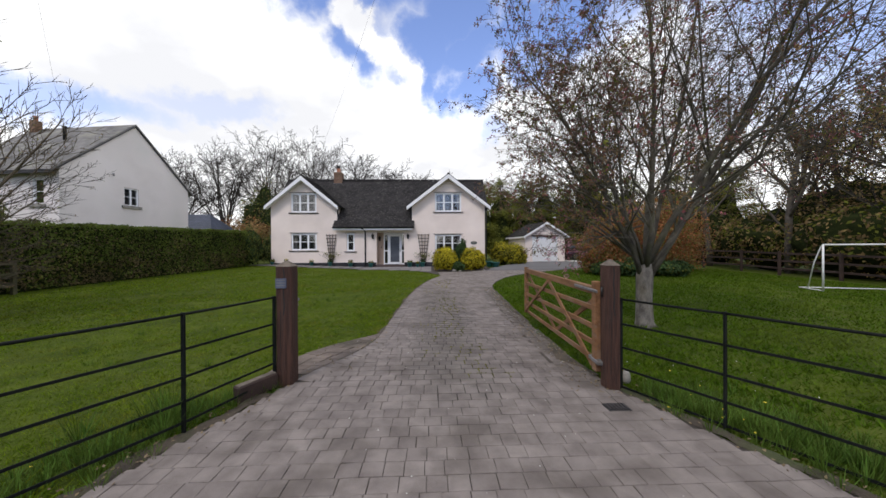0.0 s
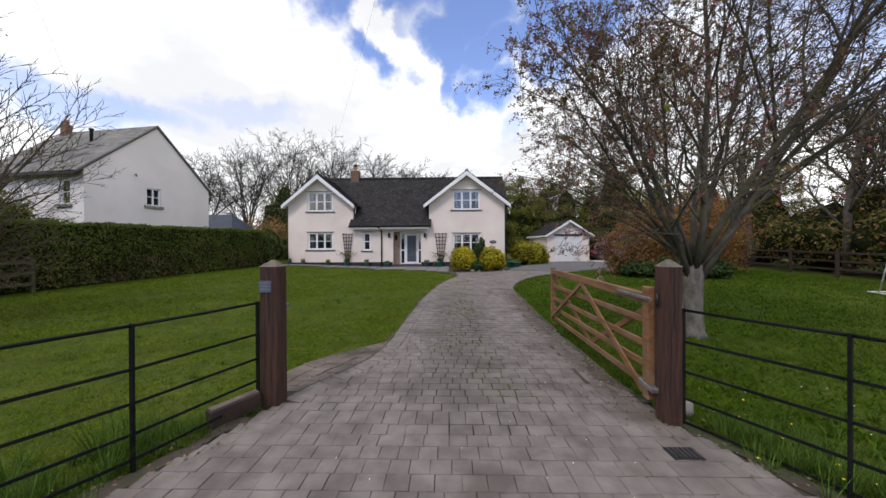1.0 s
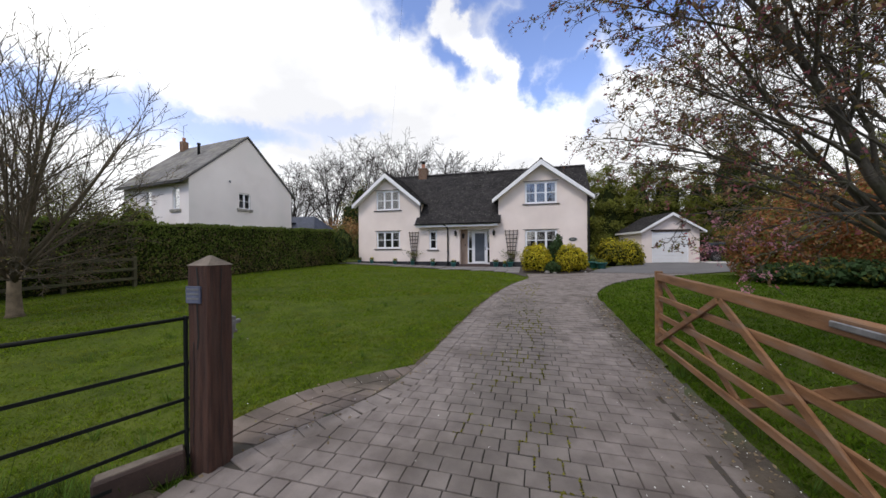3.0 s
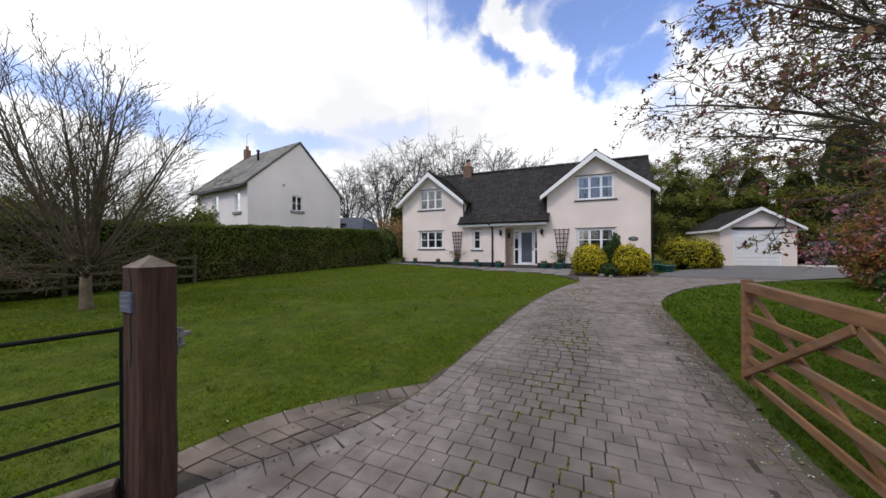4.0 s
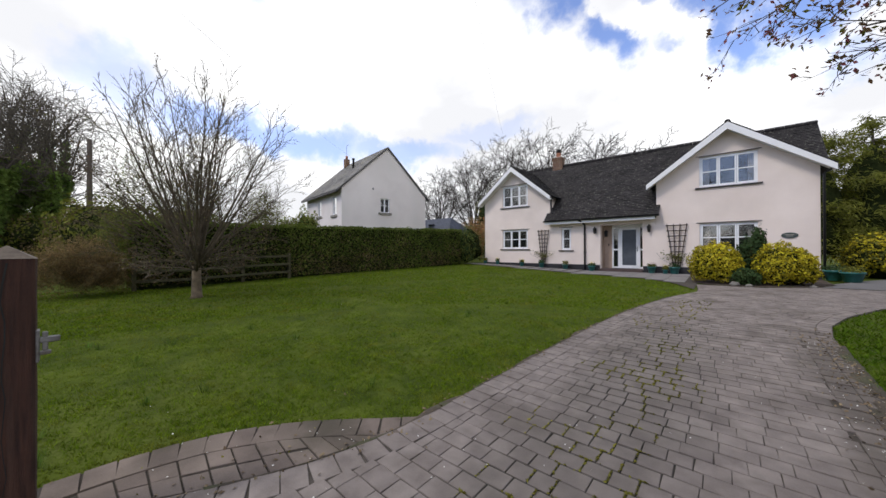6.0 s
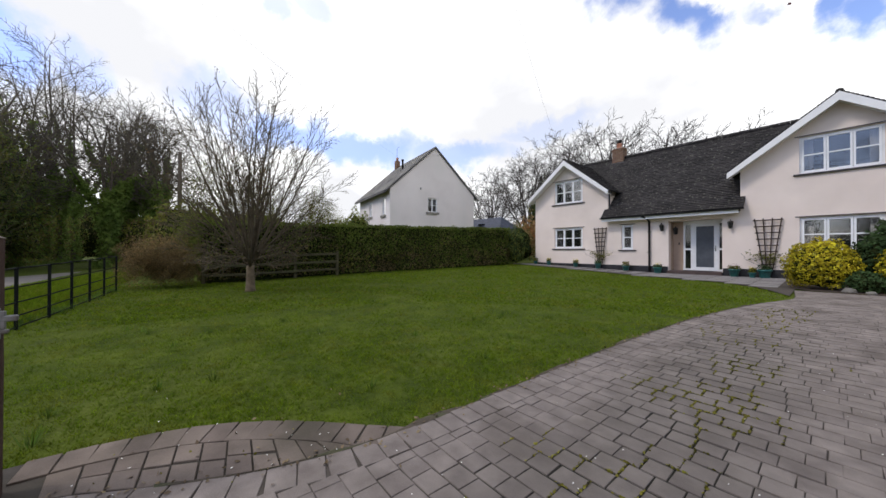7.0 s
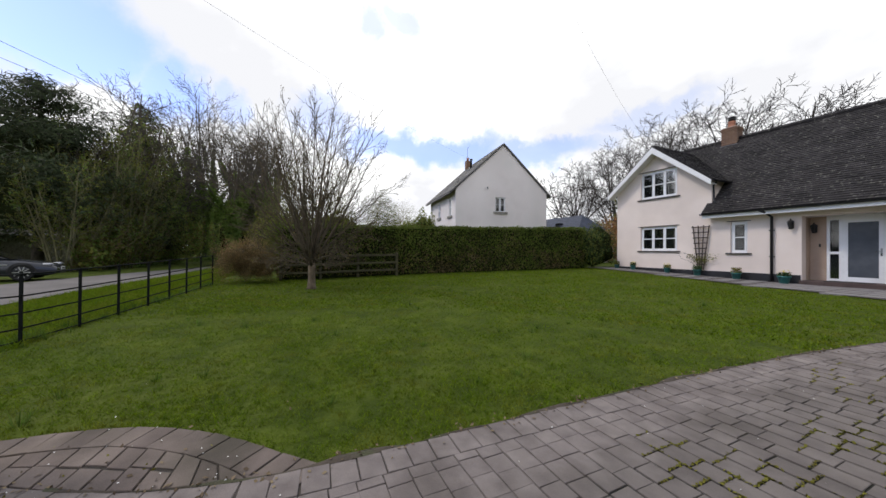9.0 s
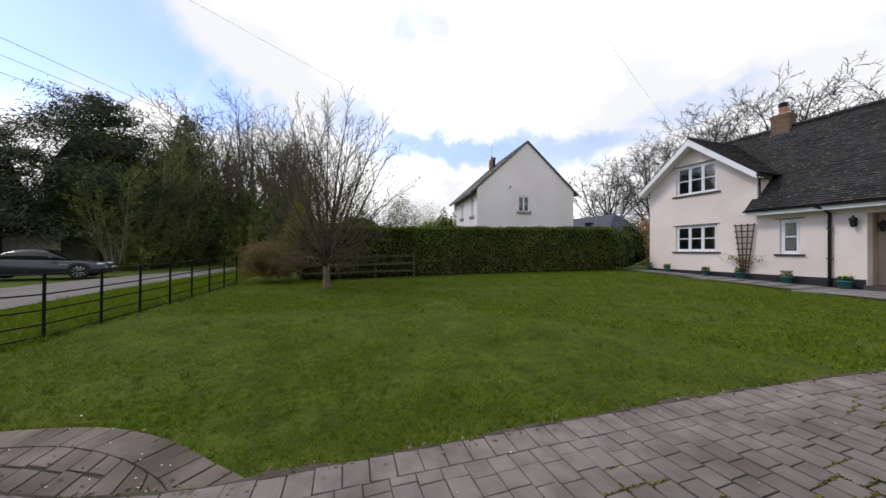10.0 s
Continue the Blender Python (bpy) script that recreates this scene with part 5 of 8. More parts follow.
def finish_tree(ob, tubes, tips, rng, bark, twig_bark=None, leaves=(), limb_bark=None):
    v, f = wood_mesh(tubes, high=0 if limb_bark else 1)
    solid("trunk", v, f, bark, ob, smooth=True)
    if limb_bark:
        v, f = wood_mesh(tubes, low=1, high=1)
        solid("limb_wood", v, f, limb_bark, ob, smooth=True)
    v, f = wood_mesh(tubes, low=2)
    if v:
        solid("crown", v, f, twig_bark or bark, ob, smooth=True)
    nr = np.random.default_rng(rng.randint(0, 9999))
    for material, each, size, chance, name in leaves:
        c, nrm = [], []
        for pts, dirs in tips:
            if rng.random() > chance:
                continue
            for k in range(each):
                t = rng.random() ** 0.6 * (len(pts) - 1)
                i = min(int(t), len(pts) - 2)
                p = pts[i].lerp(pts[i + 1], t - i)
                c.append((p.x + rng.gauss(0, size * 0.7), p.y + rng.gauss(0, size * 0.7), p.z + rng.gauss(0, size * 0.7)))
                nrm.append((rng.gauss(0, 1), rng.gauss(0, 1), rng.gauss(0, 1)))
        if c:
            sizes = nr.uniform(0.6, 1.15, len(c)) * size
            tagged(leafy(name, cards(c, nrm, sizes, nr, 1.0, 0.2), material, ob), kind="stuff")


BARE = dict(levels=5, parts=[5, 5, 3, 2, 1], wiggle=[0.05, 0.07, 0.08, 0.10, 0.10], lift=[0.0, 0.05, 0.04, 0.03, 0.02], kids=[9, 7, 5, 4], where=[(0.28, 1.0), (0.22, 1.0), (0.2, 1.0), (0.2, 1.0)],
            angle=[42, 42, 42, 40], ratio=[0.60, 0.5, 0.5, 0.55], thin=[0.5, 0.5, 0.5, 0.5], least=0.012)


SPEC_FAN = dict(levels=5, parts=[3, 7, 5, 4, 3], wiggle=[0.03, 0.08, 0.10, 0.11, 0.10], lift=[0.0, 0.0, 0.0, 0.0, 0.0], kids=[0, 8, 6, 5], where=[(0.9, 1.0), (0.2, 1.0), (0.15, 1.0), (0.15, 1.0)],
                angle=[20, 42, 42, 40], ratio=[1, 0.42, 0.48, 0.5], thin=[0.7, 0.56, 0.58, 0.66], least=0.023, taper=0.3)

SPEC_OPEN = dict(SPEC_FAN, kids=[0, 7, 6, 4], wiggle=[0.03, 0.09, 0.12, 0.12, 0.12], least=0.019)


def fan_tree(name, at, height, seed, label, group, bark, twig, spread=0.6, count=8, fork=0.26, thick=0.2, spec=SPEC_FAN, leaves=(), ivy=None):
    """A bare round-headed tree: a trunk that forks low into curving limbs, with fine twigs to the outline."""
    pick = random.Random(seed * 7 + 1)
    starts = []
    for i in range(count):
        a = 2.4 * i + pick.random()
        k = spread * (0.12 + 0.88 * ((i * 5) % count) / count)
        reach = height * (0.95 - 0.18 * k / spread) * (1 - fork) / 0.95
        starts.append(((math.cos(a) * k, math.sin(a) * k, 1.0), reach, thick * pick.uniform(0.38, 0.55), (0.03 * math.cos(a), 0.03 * math.sin(a), height * fork * pick.uniform(0.72, 1.0))))
    ob, tubes, tips, rng = tree(name, at, starts, spec, seed, bark, label, group=group)
    z = lay(*at) - 0.06
    tubes.insert(0, ([Vector((at[0], at[1], z)), Vector((at[0], at[1], z + 0.3)), Vector((at[0] + 0.05, at[1], z + height * fork * 0.6)), Vector((at[0], at[1], z + height * fork))],
                     [thick * 1.3, thick, thick * 0.88, thick * 0.7], 0))
    finish_tree(ob, tubes, tips, rng, bark, twig, leaves)
    if ivy:
        # ivy wraps the trunk and the lower half of each limb
        nr = np.random.default_rng(seed)
        p, d = [], []
        for pts, rad, level in tubes:
            if level > 1:
                continue
            top = len(pts) - 1 if level == 0 else (len(pts) - 1) * pick.uniform(0.3, 0.75)
            for k in range(ivy if level else ivy * 2):
                t = pick.random() ** 1.1 * top
                i = min(int(t), len(pts) - 2)
                q = pts[i].lerp(pts[i + 1], t - i)
                a, r = pick.uniform(0, 2 * math.pi), (0.08 + 0.5 * pick.random()) * (1.25 - t / (top + 0.01) * 0.8) * (1 if level else 1.5)
                p.append((q.x + math.cos(a) * r, q.y + math.sin(a) * r, q.z + pick.gauss(0, 0.1)))
                d.append((math.cos(a), math.sin(a), 0.25))
        tagged(leafy("ivy", cards(np.array(p), np.array(d), nr.uniform(0.08, 0.17, len(p)), nr), IVY, ob), kind="stuff")
    return ob


def clump(centre, radii, count, size, rng, inner=0.72, lump=0.3, seed=0.0, low=-0.6):
    """Leaves over a lumpy round body: places and outward ways."""
    d = rng.normal(0, 1, (int(count * 1.3), 3))
    d /= np.linalg.norm(d, axis=1, keepdims=True)
    d = d[d[:, 2] > low][:count]
    k = np.array([1 + lump * noise.noise((a * 2.2 + seed, b * 2.2, c * 2.2)) + lump * 0.5 * noise.noise((a * 5.5, b * 5.5 + seed, c * 5.5)) for a, b, c in d])
    r = k * (inner + (1 - inner) * rng.random(len(d)) ** 0.5)
    p = d * r[:, None] * np.asarray(radii) + np.asarray(centre)
    return p, d


# added solid filling for a shrub, coloured like the shade between its leaves
def shade_body(name, centre, radii, parent, material=None, seed=0.0, lump=0.3, shrink=0.78):
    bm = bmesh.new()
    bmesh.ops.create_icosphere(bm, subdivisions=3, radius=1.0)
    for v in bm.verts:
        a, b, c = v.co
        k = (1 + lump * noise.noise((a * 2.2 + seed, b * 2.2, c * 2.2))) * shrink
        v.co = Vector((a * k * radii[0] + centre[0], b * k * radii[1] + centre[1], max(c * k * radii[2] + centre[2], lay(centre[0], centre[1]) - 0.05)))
    return part(name, bm, material or SHADE_CORE, parent, smooth=True)


def shrub(name, centres, material, count, size, label, seed, category="shrub", group="", core=True, extra=(), lump=0.3, aspect=1.0, tilt=0.6, inner=0.72):
    """A shrub of one or more lumps: (x, y, radius x, radius y, height)."""
    nr = np.random.default_rng(seed)
    x, y = centres[0][:2]
    ob = thing(name, (x, y, lay(x, y)), label, category, group)
    allc, alln = [], []
    for i, (cx, cy, rx, ry, h) in enumerate(centres):
        g = lay(cx, cy)
        c, r = (cx, cy, g + h * 0.47), (rx, ry, h * 0.56)
        if core:
            shade_body("core", c, r, ob, seed=seed + i, lump=lump)
        p, d = clump(c, r, count, size, nr, inner, lump, seed + i, -0.75)
        ok = p[:, 2] > g
        allc.append(p[ok]), alln.append(d[ok])
    p, d = np.concatenate(allc), np.concatenate(alln)
    pick = nr.random(len(p))
    start = 0.0
    for m2, share in (*extra, (material, None)):
        end = start + share if share else 1.01
        ok = (pick >= start) & (pick < end)
        leafy("foliage", cards(p[ok], d[ok], nr.uniform(0.6, 1.2, ok.sum()) * size, nr, aspect, tilt), m2, ob)
        start = end
    return ob


def hedge(name, x0, x1, y0, y1, top, material, density, size, label, seed, uneven=0.06, extra=(), m=Matrix()):
    """A clipped hedge: a core painted as dark as its inner shade, and leaves over its top and sides."""
    nr = np.random.default_rng(seed)
    mid = m @ Vector(((x0 + x1) / 2, (y0 + y1) / 2, 0))
    ob = thing(name, (mid.x, mid.y, lay(mid.x, mid.y)), label, "hedge")
    g0 = -0.12
    boxed("core", (x0 + 0.12, y0 + 0.12, g0 - 0.3), (x1 - 0.12, y1 - 0.12, top - 0.12), SHADE_CORE, ob, m=m)
    cs, ns = [], []
    for axis, val, sgn, (ua, ub), (va, vb) in ((0, x1, 1, (y0, y1), (g0, top)), (0, x0, -1, (y0, y1), (g0, top)), (1, y0, -1, (x0, x1), (g0, top)), (1, y1, 1, (x0, x1), (g0, top)),
                                               (2, top, 1, (x0, x1), (y0, y1))):
        n = int((ub - ua) * (vb - va) * density)
        u, v2 = nr.uniform(ua, ub, n), nr.uniform(va, vb, n)
        off = np.array([uneven * 2 * noise.noise((a * 0.9, b * 0.9, seed)) + uneven * noise.noise((a * 3.0, b * 3.0, seed + 5)) for a, b in zip(u, v2)]) - nr.random(n) ** 2 * 0.13
        w = val + sgn * off
        c = np.stack({0: (w, u, v2), 1: (u, w, v2), 2: (u, v2, w)}[axis], 1)
        nn = np.zeros((n, 3))
        nn[:, axis] = sgn
        cs.append(c), ns.append(nn)
    turn, move = np.array(m.to_3x3()), np.array(m.translation)
    p, d = np.concatenate(cs) @ turn.T + move, np.concatenate(ns) @ turn.T
    local = np.concatenate(cs)
    patch = np.array([noise.noise((a * 0.7, b * 0.7, c * 1.4)) for a, b, c in local])
    worn = np.clip(1.75 - 1.75 * (local[:, 2] - g0) / (top - g0), 0.12, 1.6) * np.clip(0.9 + 1.3 * patch, 0.2, 2.0)
    pick = np.minimum(nr.random(len(p)) / worn, 1.0)
    start = 0.0
    for m2, share in (*extra, (material, None)):
        end = start + share if share else 1.01
        ok = (pick >= start) & (pick < end)
        leafy("foliage", cards(p[ok], d[ok], nr.uniform(0.6, 1.25, ok.sum()) * size, nr, 1.0, 0.7), m2, ob)
        start = end
    return ob


def conifer(name, at, height, radius, material, count, size, label, seed, trunk=0.2, shape=0.8, ragged=0.35, extra=(), bare=0.0):
    """An evergreen: a trunk with tiers of limbs that carry drooping sprays, ragged in outline."""
    nr = np.random.default_rng(seed)
    x, y = at
    z = lay(x, y) - 0.05
    ob = thing(name, (x, y, z), label, "conifer")
    v, f = [], []
    tube(v, f, [Vector((x, y, z)), Vector((x, y, z + height * 0.5)), Vector((x, y, z + height * 0.97))], [trunk, trunk * 0.6, 0.03], 8)
    limbs = int(height * 9)
    ends = []
    for i in range(limbs):
        k = (i + nr.random()) / limbs
        k = min(bare + (1 - bare) * k, 1.0)
        h = height * (0.06 + 0.92 * k)
        a = nr.uniform(0, 2 * math.pi)
        r = radius * (1 - k ** (1 / shape)) ** shape * nr.uniform(1 - ragged, 1 + ragged * 0.5) + 0.15
        b = Vector((x, y, z + h))
        e = b + Vector((math.cos(a) * r, math.sin(a) * r, r * nr.uniform(-0.1, 0.35)))
        tube(v, f, [b, b.lerp(e, 0.5) + Vector((0, 0, 0.05 * r)), e], [0.04, 0.025, 0.008], 4, False)
        ends.append((b, e, r))
    solid("trunk", v, f, BARK_BROWN, ob, smooth=True)
    # a solid near-black core: the crown's inner shade put into its colour
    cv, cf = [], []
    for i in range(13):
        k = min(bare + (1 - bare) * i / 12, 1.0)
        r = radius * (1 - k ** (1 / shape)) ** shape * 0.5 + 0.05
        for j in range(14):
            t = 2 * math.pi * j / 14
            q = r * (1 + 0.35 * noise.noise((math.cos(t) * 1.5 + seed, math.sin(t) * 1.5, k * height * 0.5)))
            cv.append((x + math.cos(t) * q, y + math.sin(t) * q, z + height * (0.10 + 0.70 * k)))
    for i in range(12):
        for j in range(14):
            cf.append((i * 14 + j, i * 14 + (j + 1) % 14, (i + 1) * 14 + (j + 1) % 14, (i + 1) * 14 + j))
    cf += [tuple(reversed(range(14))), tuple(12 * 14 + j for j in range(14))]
    solid("crown_core", cv, cf, SHADE_CORE, ob, smooth=True)
    weights = np.array([r ** 1.3 for _, _, r in ends])
    idx = nr.choice(len(ends), count, p=weights / weights.sum())
    t = nr.random(count) ** 0.55
    B = np.array([tuple(b) for b, _, _ in ends])[idx]
    E = np.array([tuple(e) for _, e, _ in ends])[idx]
    R = np.array([r for _, _, r in ends])[idx]
    p = B + (E - B) * t[:, None] + nr.normal(0, 1, (count, 3)) * (0.10 + 0.10 * R[:, None]) * np.array([1, 1, 0.6])
    d = (E - B) / np.linalg.norm(E - B, axis=1, keepdims=True) + np.array([0, 0, 0.8])
    pick = nr.random(count)
    start = 0.0
    for m2, share in (*extra, (material, None)):
        end = start + share if share else 1.01
        ok = (pick >= start) & (pick < end)
        leafy("crown", cards(p[ok], d[ok], nr.uniform(0.6, 1.3, ok.sum()) * size, nr, 0.36, 0.5), m2, ob)
        start = end
    return ob


# the big tree by the drive: a short pale trunk, forked low, with a wide open crown
spec_big = dict(levels=6, parts=[3, 7, 5, 4, 3, 2], wiggle=[0.05, 0.095, 0.14, 0.17, 0.22, 0.30], lift=[0.0, 0.03, 0.02, 0.0, -0.02, -0.03], kids=[0, 15, 7, 4, 4],
                where=[(0.9, 1.0), (0.14, 1.0), (0.2, 1.0), (0.2, 1.0), (0.15, 1.0)], angle=[30, 36, 38, 40, 42], ratio=[1, 0.50, 0.52, 0.52, 0.42], thin=[0.7, 0.46, 0.5, 0.5, 0.5], least=0.0042, taper=0.25)
BIG = (14.22, 15.66)
# direction, length, thickness and foot of each main limb
BIG_LIMBS = [((-0.30, -0.05, 1.0), 4.7, 0.056, (-0.06, 0, 1.0)), ((-0.12, 0.38, 1.0), 5.3, 0.055, (-0.03, 0.05, 1.12)), ((0.08, -0.25, 1.0), 5.6, 0.060, (0.0, -0.05, 1.16)), ((0.66, 0.05, 0.95), 6.5, 0.074, (0.06, 0, 0.95)),
             ((0.42, 0.40, 1.0), 6.0, 0.058, (0.04, 0.05, 1.15)), ((0.32, -0.12, 1.0), 6.2, 0.064, (0.02, -0.02, 1.2)), ((-0.62, 0.18, 0.85), 3.6, 0.034, (-0.08, 0.02, 1.25)), ((0.75, -0.30, 0.85), 5.2, 0.046, (0.08, -0.04, 1.2)),
             ((-0.45, -0.36, 0.95), 3.8, 0.036, (-0.06, -0.05, 1.25)), ((0.55, 0.15, 1.0), 6.2, 0.050, (0.06, 0.02, 1.25))]
big, tubes, tips, rng = tree("garden_tree", BIG, BIG_LIMBS, spec_big, 5, BARK_GREY, "spreading tree with a pale lichen-grey trunk and sparse bronze young leaves")
# low twigs with pink blossom, drooping over the gate
blossom_tubes, blossom_tips = [], []
spec_droop = dict(levels=4, parts=[6, 4, 3, 2], wiggle=[0.07, 0.12, 0.16, 0.2], lift=[0.0, 0.02, 0.0, -0.02], kids=[8, 5, 3], where=[(0.35, 1.0), (0.2, 1.0), (0.2, 1.0)],
                  angle=[32, 36, 40], ratio=[0.30, 0.5, 0.55], thin=[0.5, 0.5, 0.6], least=0.003, taper=0.25)
droop_rng = random.Random(44)
for base, way, long, thick in (((14.15, 15.62, 1.35), (-1.0, 0.02, -0.36), 1.8, 0.016), ((14.15, 15.6, 1.5), (-1.0, -0.06, -0.46), 1.6, 0.014)):
    grow(Vector(base), Vector(way).normalized(), long, thick, 0, spec_droop, droop_rng, blossom_tubes, blossom_tips)
v, f = wood_mesh(blossom_tubes)
solid("drooping_branch", v, f, BARK_LIMB, big, smooth=True)
nr = np.random.default_rng(45)
for m2, each, size, name, chance in ((BLOSSOM, 8, 0.020, "blossom", 0.5), (OLIVE_LEAF, 2, 0.024, "spring_leaf", 0.5)):
    c = [pts[-1].lerp(pts[-2], droop_rng.random()) + Vector((droop_rng.gauss(0, 0.018), droop_rng.gauss(0, 0.018), droop_rng.gauss(0, 0.018))) for pts, dirs in blossom_tips if pts[-1].x < 12.9 and droop_rng.random() < chance for _ in range(each)]
    tagged(leafy(name, cards(np.array([tuple(p) for p in c]), nr.normal(0, 1, (len(c), 3)), nr.uniform(0.6, 1.2, len(c)) * size, nr, 1.0, 0.3), m2, big), kind="stuff")
bz = lay(*BIG) - 0.06
# long arching branches that reach over the drive, with clusters of buds at their ends
spec_arch = dict(levels=4, parts=[9, 5, 4, 2], wiggle=[0.035, 0.08, 0.12, 0.2], lift=[-0.055, -0.03, -0.03, -0.05], kids=[9, 5, 3], where=[(0.45, 1.0), (0.25, 1.0), (0.2, 1.0)],
                 angle=[24, 28, 36], ratio=[0.26, 0.5, 0.42], thin=[0.5, 0.5, 0.6], least=0.0032, taper=0.2)
arch_tubes, arch_tips = [], []
for way, long, thick in (((-0.76, -0.02, 0.78), 3.35, 0.030), ((-0.78, 0.08, 0.66), 3.05, 0.024), ((-0.70, -0.14, 0.90), 3.4, 0.026)):
    grow(Vector((BIG[0] - 0.05, BIG[1], lay(*BIG) + 1.22)), Vector(way).normalized(), long, thick, 0, spec_arch, droop_rng, arch_tubes, arch_tips)
v, f = wood_mesh(arch_tubes)
solid("arching_branch", v, f, BARK_LIMB, big, smooth=True)
for m2, each, size, name, chance in ((PINK_BUD, 5, 0.015, "bud", 0.5), (BRONZE_LEAF, 4, 0.020, "leaves", 0.5), (OLIVE_LEAF, 3, 0.020, "young_leaf", 0.3)):
    c = [pts[-1].lerp(pts[-2], droop_rng.random()) + Vector((droop_rng.gauss(0, 0.02), droop_rng.gauss(0, 0.02), droop_rng.gauss(0, 0.02))) for pts, dirs in arch_tips if droop_rng.random() < chance for _ in range(each)]
    tagged(leafy(name, cards(np.array([tuple(p) for p in c]), nr.normal(0, 1, (len(c), 3)), nr.uniform(0.6, 1.2, len(c)) * size, nr, 1.0, 0.3), m2, big), kind="stuff")
bx, by = BIG
tubes.insert(0, ([Vector((bx + 0.02, by, bz)), Vector((bx, by, bz + 0.12)), Vector((bx - 0.01, by, bz + 0.55)), Vector((bx, by, bz + 1.0)), Vector((bx + 0.01, by, bz + 1.28))], [0.23, 0.165, 0.145, 0.155, 0.12], 0))
finish_tree(big, tubes, tips, rng, BARK_GREY, BARK_LIMB, [(BRONZE_LEAF, 6, 0.026, 0.36, "leaves"), (PINK_BUD, 4, 0.023, 0.28, "bud"), (OLIVE_LEAF, 4, 0.025, 0.15, "young_leaf")], BARK_LIMB)

# the small many-stemmed lawn tree, still bare
spec_small = dict(levels=5, parts=[3, 7, 5, 3, 2], wiggle=[0.03, 0.03, 0.045, 0.06, 0.08], lift=[0.0, 0.0, 0.02, 0.02, 0.02], kids=[0, 9, 5, 3], where=[(0.9, 1.0), (0.16, 1.0), (0.15, 1.0), (0.2, 1.0)],
                  angle=[20, 30, 26, 26], ratio=[1, 0.36, 0.50, 0.55], thin=[0.7, 0.5, 0.55, 0.6], least=0.007, taper=0.22)
SMALL = (0.27, 15.58)
limbs = [((0.02, 0.02, 1), 4.7, 0.05, (0, 0, 0.85))]
for i in range(22):
    a = 2.4 * i + 0.3
    s = 0.10 + 0.88 * ((i * 7) % 22) / 21
    rise = math.hypot(1.0, s)
    limbs.append(((math.cos(a) * s, math.sin(a) * s, 1.0), 0.88 * rise / ((s / 2.9) ** 3 + (1 / 4.9) ** 3) ** (1 / 3), 0.026 + 0.009 * (i % 3), (0.05 * math.cos(a), 0.05 * math.sin(a), 0.75 + 0.07 * (i % 5))))
for i in range(14):
    a = 2 * math.pi * i / 14 + 0.2
    limbs.append(((math.cos(a), math.sin(a), 0.04 + 0.17 * (i % 4)), 1.55 + 0.22 * (i % 4), 0.013 + 0.003 * (i % 3), (0.06 * math.cos(a), 0.06 * math.sin(a), 0.80 + 0.12 * (i % 4))))
small, tubes, tips, rng = tree("lawn_tree", SMALL, limbs, spec_small, 8, BARK_BROWN, "small bare many-stemmed tree with a short trunk on the lawn")
sz = lay(*SMALL) - 0.06
tubes.insert(0, ([Vector((SMALL[0] + 0.01, SMALL[1], sz)), Vector((SMALL[0], SMALL[1], sz + 0.1)), Vector((SMALL[0] - 0.02, SMALL[1], sz + 0.5)), Vector((SMALL[0], SMALL[1], sz + 0.95))], [0.17, 0.125, 0.105, 0.10], 0))
finish_tree(small, tubes, tips, rng, TAN_BARK, BARK_TWIG, [(BRONZE_LEAF, 1, 0.026, 0.3, "bud"), (OLIVE_LEAF, 1, 0.026, 0.2, "young_leaf")], BARK_TWIG)

shrub("olive_shrub", [(-4.3, 14.9, 1.1, 1.1, 4.7), (-4.6, 16.6, 1.0, 1.1, 4.5), (-4.7, 18.9, 0.8, 1.0, 3.9), (-3.4, 14.6, 0.8, 0.8, 2.6)], OLIVE_LEAF, 12000, 0.045, "tall loose olive-green shrub at the near end of the hedge", 61, core=False, extra=((HEDGE_LEAF, 0.45), (HEDGE_BROWN, 0.15)), lump=0.5, inner=0.3, aspect=0.5)
# clipped hedge along the side, with a rail fence before it
# its face runs from the lane end towards the corner of the house, and its foot and top rise with the ground
HEDGE_LINE = Matrix.Translation((-2.0, 19.0, -0.13)) @ Matrix.Rotation(-math.atan(0.13), 4, "Z") @ Matrix.Rotation(math.atan(0.021), 4, "X")
hedge("garden_hedge", -1.45, 0.0, -4.6, 9.75, 1.90, HEDGE_LEAF, 520, 0.050, "clipped dark green hedge beside the lawn, bare and brown low down", 3, 0.07, ((HEDGE_BROWN, 0.36), (OLIVE_LEAF, 0.12)), HEDGE_LINE)
shrub("corner_shrub", [(-0.75, 28.9, 0.55, 0.6, 1.9), (-1.5, 30.2, 0.9, 1.0, 2.2), (-1.2, 33.0, 0.9, 0.9, 2.2)], SHRUB, 2600, 0.05, "loose grey-green shrub at the end of the hedge", 4, extra=((OLIVE_LEAF, 0.3), (HEDGE_LEAF, 0.2)), lump=0.5)
shrub("brown_shrub", [(-1.95, 13.15, 0.6, 0.6, 1.4), (-2.35, 13.7, 0.7, 0.65, 1.6), (-1.75, 13.9, 0.5, 0.55, 1.1)], HEDGE_BROWN, 9000, 0.04, "twiggy brown shrub by the end of the railing", 6, extra=((BROWN_LEAF, 0.4),), aspect=0.3, lump=0.55, core=False, inner=0.25)


